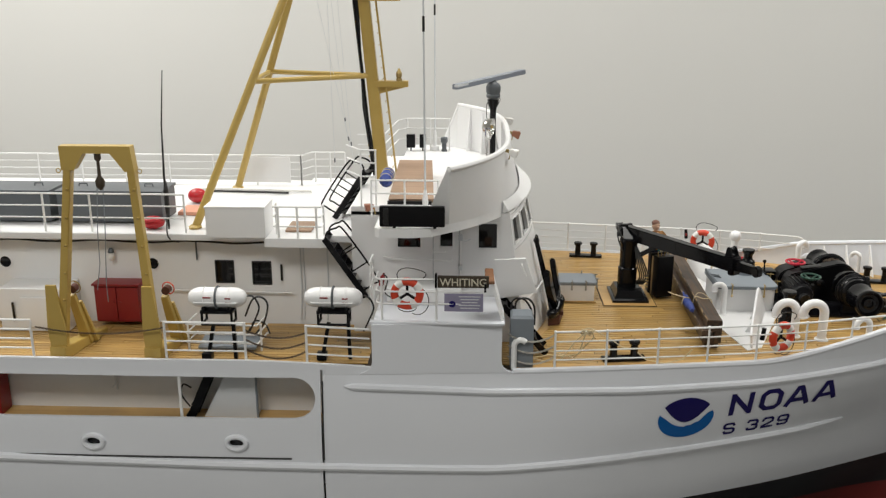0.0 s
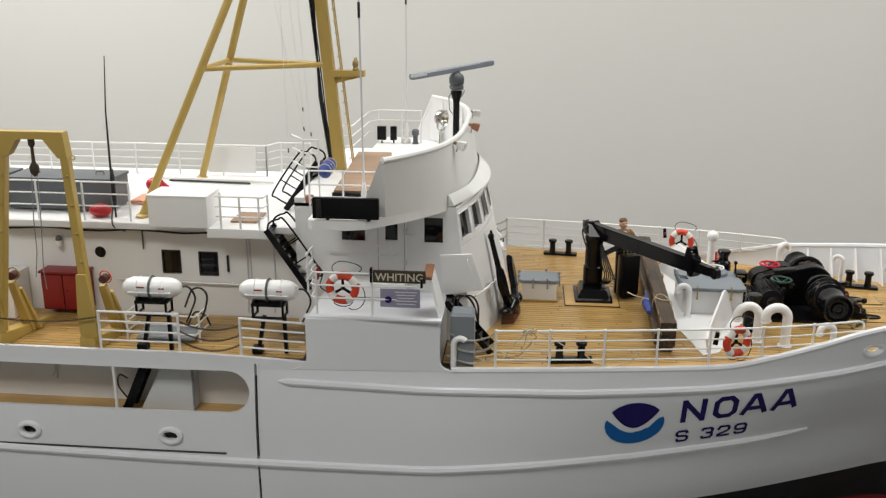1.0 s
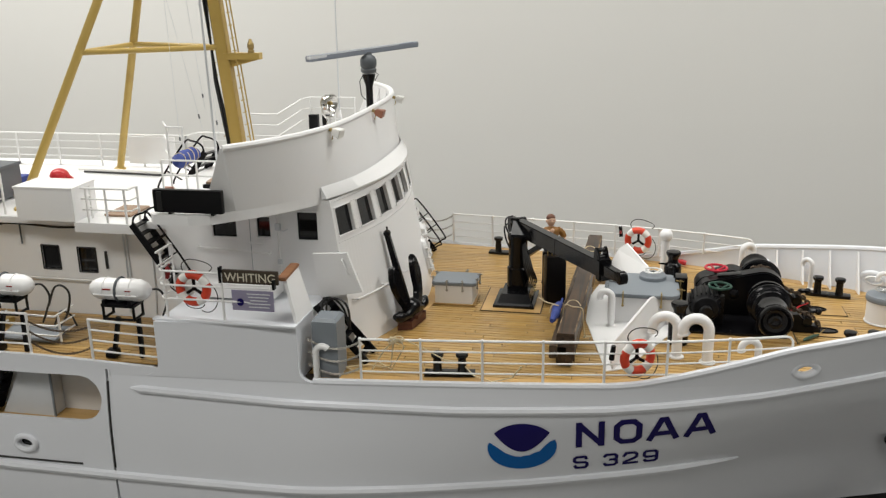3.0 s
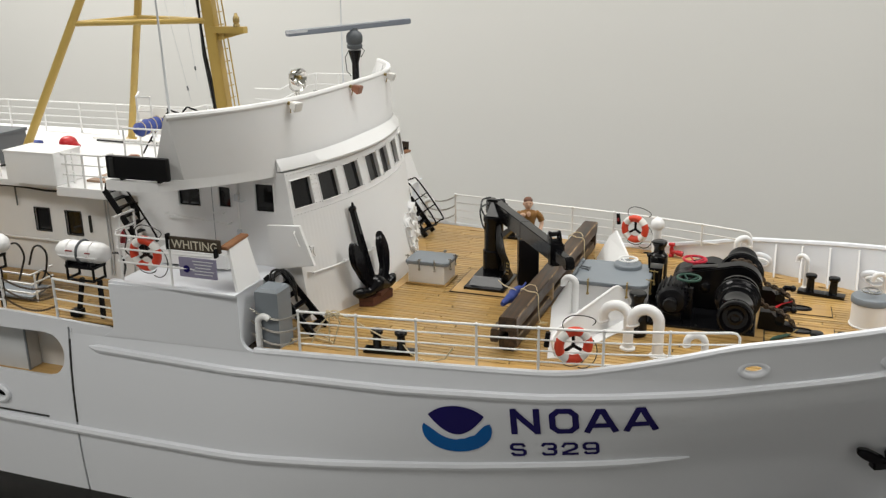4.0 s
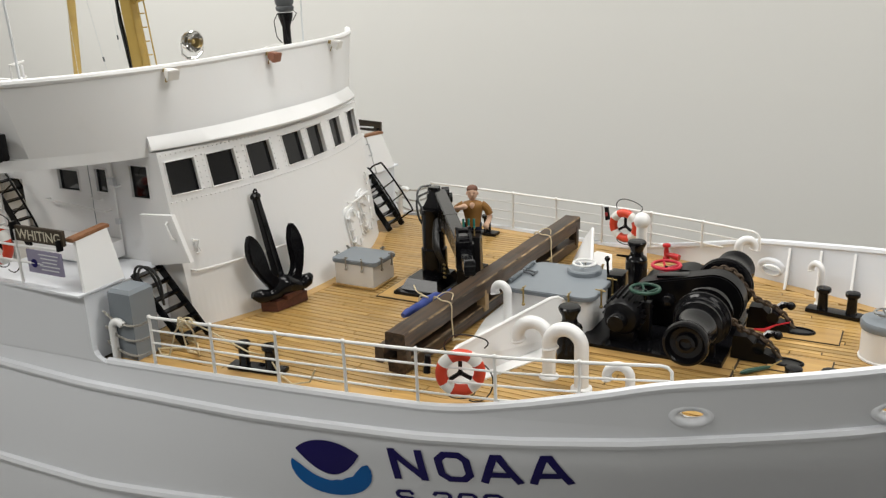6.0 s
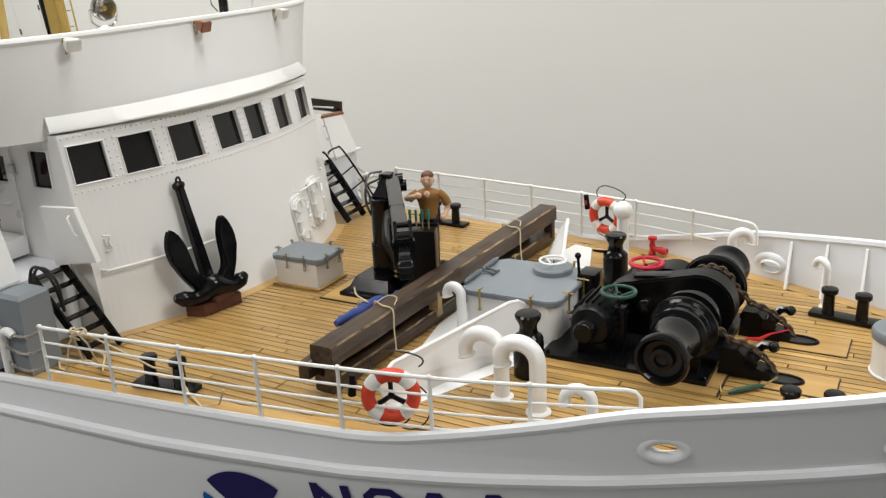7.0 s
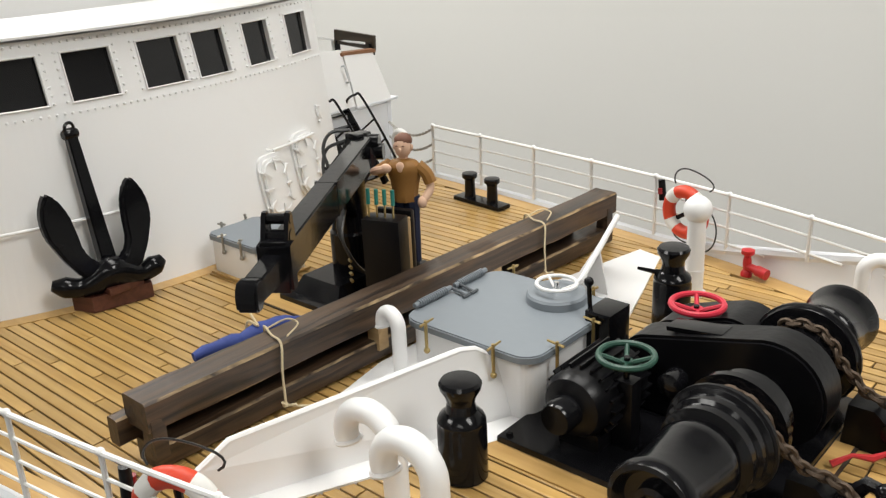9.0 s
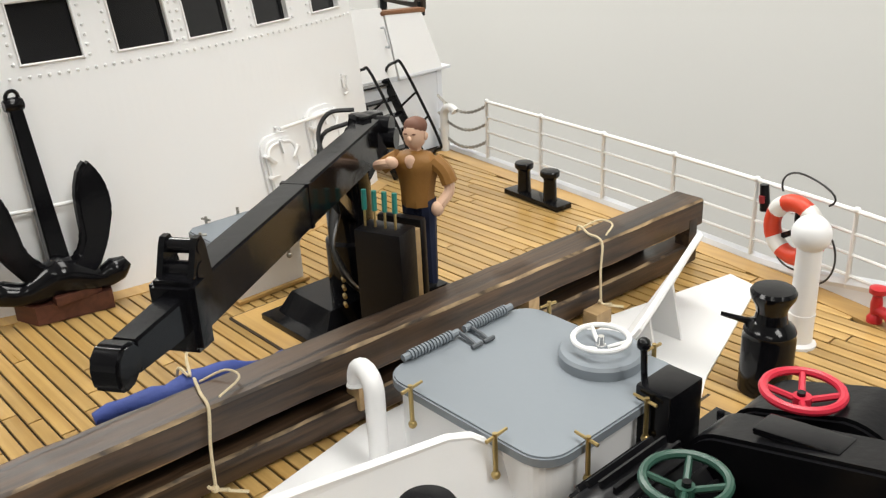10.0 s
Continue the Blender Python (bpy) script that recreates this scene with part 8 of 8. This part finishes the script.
part("hoop", soft_tube(B(), [(-0.44, -0.262, 0.03), (-0.425, -0.262, 0.05), (-0.418, -0.262, 0.078), (-0.427, -0.262, 0.090), (-0.440, -0.262, 0.086), (-0.452, -0.262, 0.06)], 0.0015, 6), PIPEBLACK, gp)
part("hoop", soft_tube(B(), [(-0.452, -0.255, 0.03), (-0.44, -0.255, 0.05), (-0.425, -0.255, 0.045), (-0.418, -0.255, 0.03)], 0.0013, 6), PIPEBLACK, gp)

# ---- inside the side opening ----
lb = thing("grey_casing", "slanted light grey casing inside the side opening", "casing", (-0.45, -0.26, -0.0785), 0, local=False)
bm = prism(B(), [(-0.508, -0.0785), (-0.43, -0.0785), (-0.43, -0.001), (-0.468, -0.001)], lambda u, v: (u, -0.312, v), lambda u, v: (u, -0.288, v))
part("body", bm, LIGHTGREY, lb, smooth=False)
part("edge", cyl(B(), (-0.429, -0.3125, -0.0785), (-0.429, -0.3125, -0.001), 0.0018, n=6), GREY, lb)
ld = thing("dark_ladder", "dark sloping ladder beside the grey casing", "ladder", (-0.5, -0.285, -0.0785), 0, local=False)
part("stringer", bar(B(), (-0.526, -0.322, -0.0785), (-0.489, -0.322, 0.004), 0.004, 0.012, 0.004, 0.012), MATTBLACK, ld)
part("stringer", bar(B(), (-0.526, -0.298, -0.0785), (-0.489, -0.298, 0.004), 0.004, 0.012, 0.004, 0.012), MATTBLACK, ld)
for k in range(5):
    p = Vector((-0.526, -0.310, -0.073)).lerp(Vector((-0.491, -0.310, -0.003)), k / 4)
    part("tread", box(B(), p, (0.012, 0.022, 0.0018)), MATTBLACK, ld)
part("hose", soft_tube(B(), [(-0.522, -0.318, -0.03), (-0.534, -0.318, -0.025), (-0.537, -0.318, -0.042), (-0.526, -0.318, -0.06)], 0.0012, 6), PIPEBLACK, ld)
ps = thing("opening_stanchion", "thin white stanchion in the side opening", "post", (-0.53, -0.335, -0.0775), 0, local=False)
part("post", cyl(B(), (-0.533, -0.336, -0.0775), (-0.533, -0.336, 0.003), 0.0024, n=8), RAILWHITE, ps)
pi = thing("inner_pipes", "thin grey pipes on the wall inside the opening", "pipes", (-0.65, -0.290, -0.03), 0, local=False)
part("pipe", tube(B(), [(-0.8, -0.290, -0.006), (-0.665, -0.290, -0.008), (-0.664, -0.290, -0.002)], 0.0012, 6), GREY, pi)
part("pipe", tube(B(), [(-0.644, -0.290, 0.003), (-0.644, -0.290, -0.038), (-0.650, -0.290, -0.045)], 0.0013, 6), LIGHTGREY, pi)
part("pipe", tube(B(), [(-0.640, -0.290, 0.003), (-0.640, -0.290, -0.013), (-0.643, -0.290, -0.048)], 0.0013, 6), LIGHTGREY, pi)
part("pipe", tube(B(), [(-0.63, -0.290, -0.012), (-0.54, -0.290, -0.013)], 0.0012, 6), GREY, pi)
rd = thing("red_cabinet", "dark red cabinet inside the side opening", "cabinet", (-0.85, -0.27, -0.0785), 0, local=False)
part("body", box(B(), (-0.86, -0.305, -0.042), (0.11, 0.03, 0.073), None, 0.002), DARKRED, rd)
part("handle", cyl(B(), (-0.82, -0.321, -0.04), (-0.82, -0.321, -0.03), 0.0015, n=6), DARKRED, rd)

# ---- loose lines on the foredeck ----
rp = thing("mooring_line", "loose cream mooring line draped over the railing", "rope", (0.05, -0.285, 0.002), 0, local=False)
part("line", tube(B(), [(-0.04, -0.262, 0.003), (-0.015, -0.28, 0.004), (0.01, -0.292, 0.012), (0.03, -0.299, 0.045), (0.045, -0.303, 0.060), (0.058, -0.298, 0.058), (0.075, -0.29, 0.047), (0.1, -0.272, 0.024), (0.118, -0.262, 0.018), (0.135, -0.268, 0.004), (0.16, -0.28, 0.003), (0.185, -0.284, 0.012), (0.197, -0.289, 0.03)], 0.0009, 6), ROPE, rp)
part("line", tube(B(), [(-0.03, -0.27, 0.004), (-0.005, -0.255, 0.003), (0.02, -0.262, 0.004), (0.035, -0.29, 0.02), (0.042, -0.302, 0.055), (0.05, -0.304, 0.062), (0.055, -0.299, 0.05), (0.03, -0.27, 0.005), (0.0, -0.24, 0.003), (-0.03, -0.235, 0.003)], 0.0009, 6), ROPE, rp)
part("coil", tube(B(), [(0.045 + 0.010 * math.cos(a) * (1 - a / 60), -0.299 + 0.004 * math.sin(a), 0.058 + 0.004 * math.sin(a * 1.3)) for a in np.linspace(0, 18, 60)], 0.0009, 5), ROPE, rp)

# ---- deck planks, laid fore and aft in broken courses ----
PITCH, GAP = 0.0088, 0.0013
rng = random.Random(7)
PLANK_MESH = {}


def plank_mesh(length):
    """A plank of about this length, its top edges slightly rounded; shared by planks of equal length."""
    key = round(length * 100) / 100
    if key not in PLANK_MESH:
        w, c, h = (PITCH - GAP) / 2, 0.0003, 0.0016
        section = [(-w, 0), (w, 0), (w, h - c), (w - c, h), (-w + c, h), (-w, h - c)]
        bm = B()
        a = [bm.verts.new((-0.5 * key + GAP / 2, y, z)) for y, z in section]
        b = [bm.verts.new((0.5 * key - GAP / 2, y, z)) for y, z in section]
        bm.faces.new(a[::-1]), bm.faces.new(b)
        join_rings(bm, a, b)
        bmesh.ops.recalc_face_normals(bm, faces=bm.faces)
        PLANK_MESH[key] = mesh_of("plank", bm, PLANK, False)
    return PLANK_MESH[key], key


def bow_end(y):
    xs = np.linspace(0.0, 0.88, 200)
    inside = [x for x in xs if breadth(x, 0) - 0.022 > abs(y)]
    return max(inside) if inside else -1.0


def lay(y, x0, x1, z, parent, picked, rest, limit):
    x = x0
    first = rng.uniform(0.05, 0.2)
    while x < x1 - 0.008:
        length = round(min(first, x1 - x), 2)
        if x1 - x - length < 0.03:
            length = round(x1 - x, 2)
        first = rng.choice((0.16, 0.2, 0.22, 0.26))
        if length < 0.01:
            break
        mid = x + length / 2
        if len(picked) < limit and -0.05 < mid < 0.62:
            me, key = plank_mesh(length)
            ob = new("plank", me)
            ob.parent = parent
            ob.matrix_basis = pose(mid, y, z)
            picked.append(ob)
        else:
            rest.append((x, length, y, z))
        x += length


picked, rest = [], []
for k in range(-36, 37):
    y = k * PITCH
    start = front_x(y, 0) + 0.013 if abs(y) < 0.199 else -0.075
    lay(y, start, bow_end(y), -0.0012, FOREDECK, picked, rest, 300)


def joined(rest):
    bm = B()
    w = (PITCH - GAP) / 2
    for x, length, y, z in rest:
        a, b = x + GAP / 2, x + length - GAP / 2
        lo = [bm.verts.new(p) for p in ((a, y - w, z), (b, y - w, z), (b, y + w, z), (a, y + w, z))]
        hi = [bm.verts.new(p) for p in ((a, y - w, z + 0.0016), (b, y - w, z + 0.0016), (b, y + w, z + 0.0016), (a, y + w, z + 0.0016))]
        bm.faces.new(hi)
        join_rings(bm, lo, hi)
    return bm


side_rest = []
for s in (-1, 1):
    for k in range(18):
        y = 0.176 + k * PITCH
        x = -1.4
        while x < -0.27:
            length = min(rng.choice((0.2, 0.24, 0.28)), -0.265 - x)
            side_rest.append((x, length, s * y, 0.0126))
            x += length
tagged(part("planks", joined(rest), PLANK, FOREDECK, smooth=False), "", "", "", "stuff")
tagged(part("planks", joined([r for r in side_rest if abs(r[2]) < breadth(r[0] + r[1], 0) - 0.008]), PLANK, SIDEDECK, smooth=False), "", "", "", "stuff")
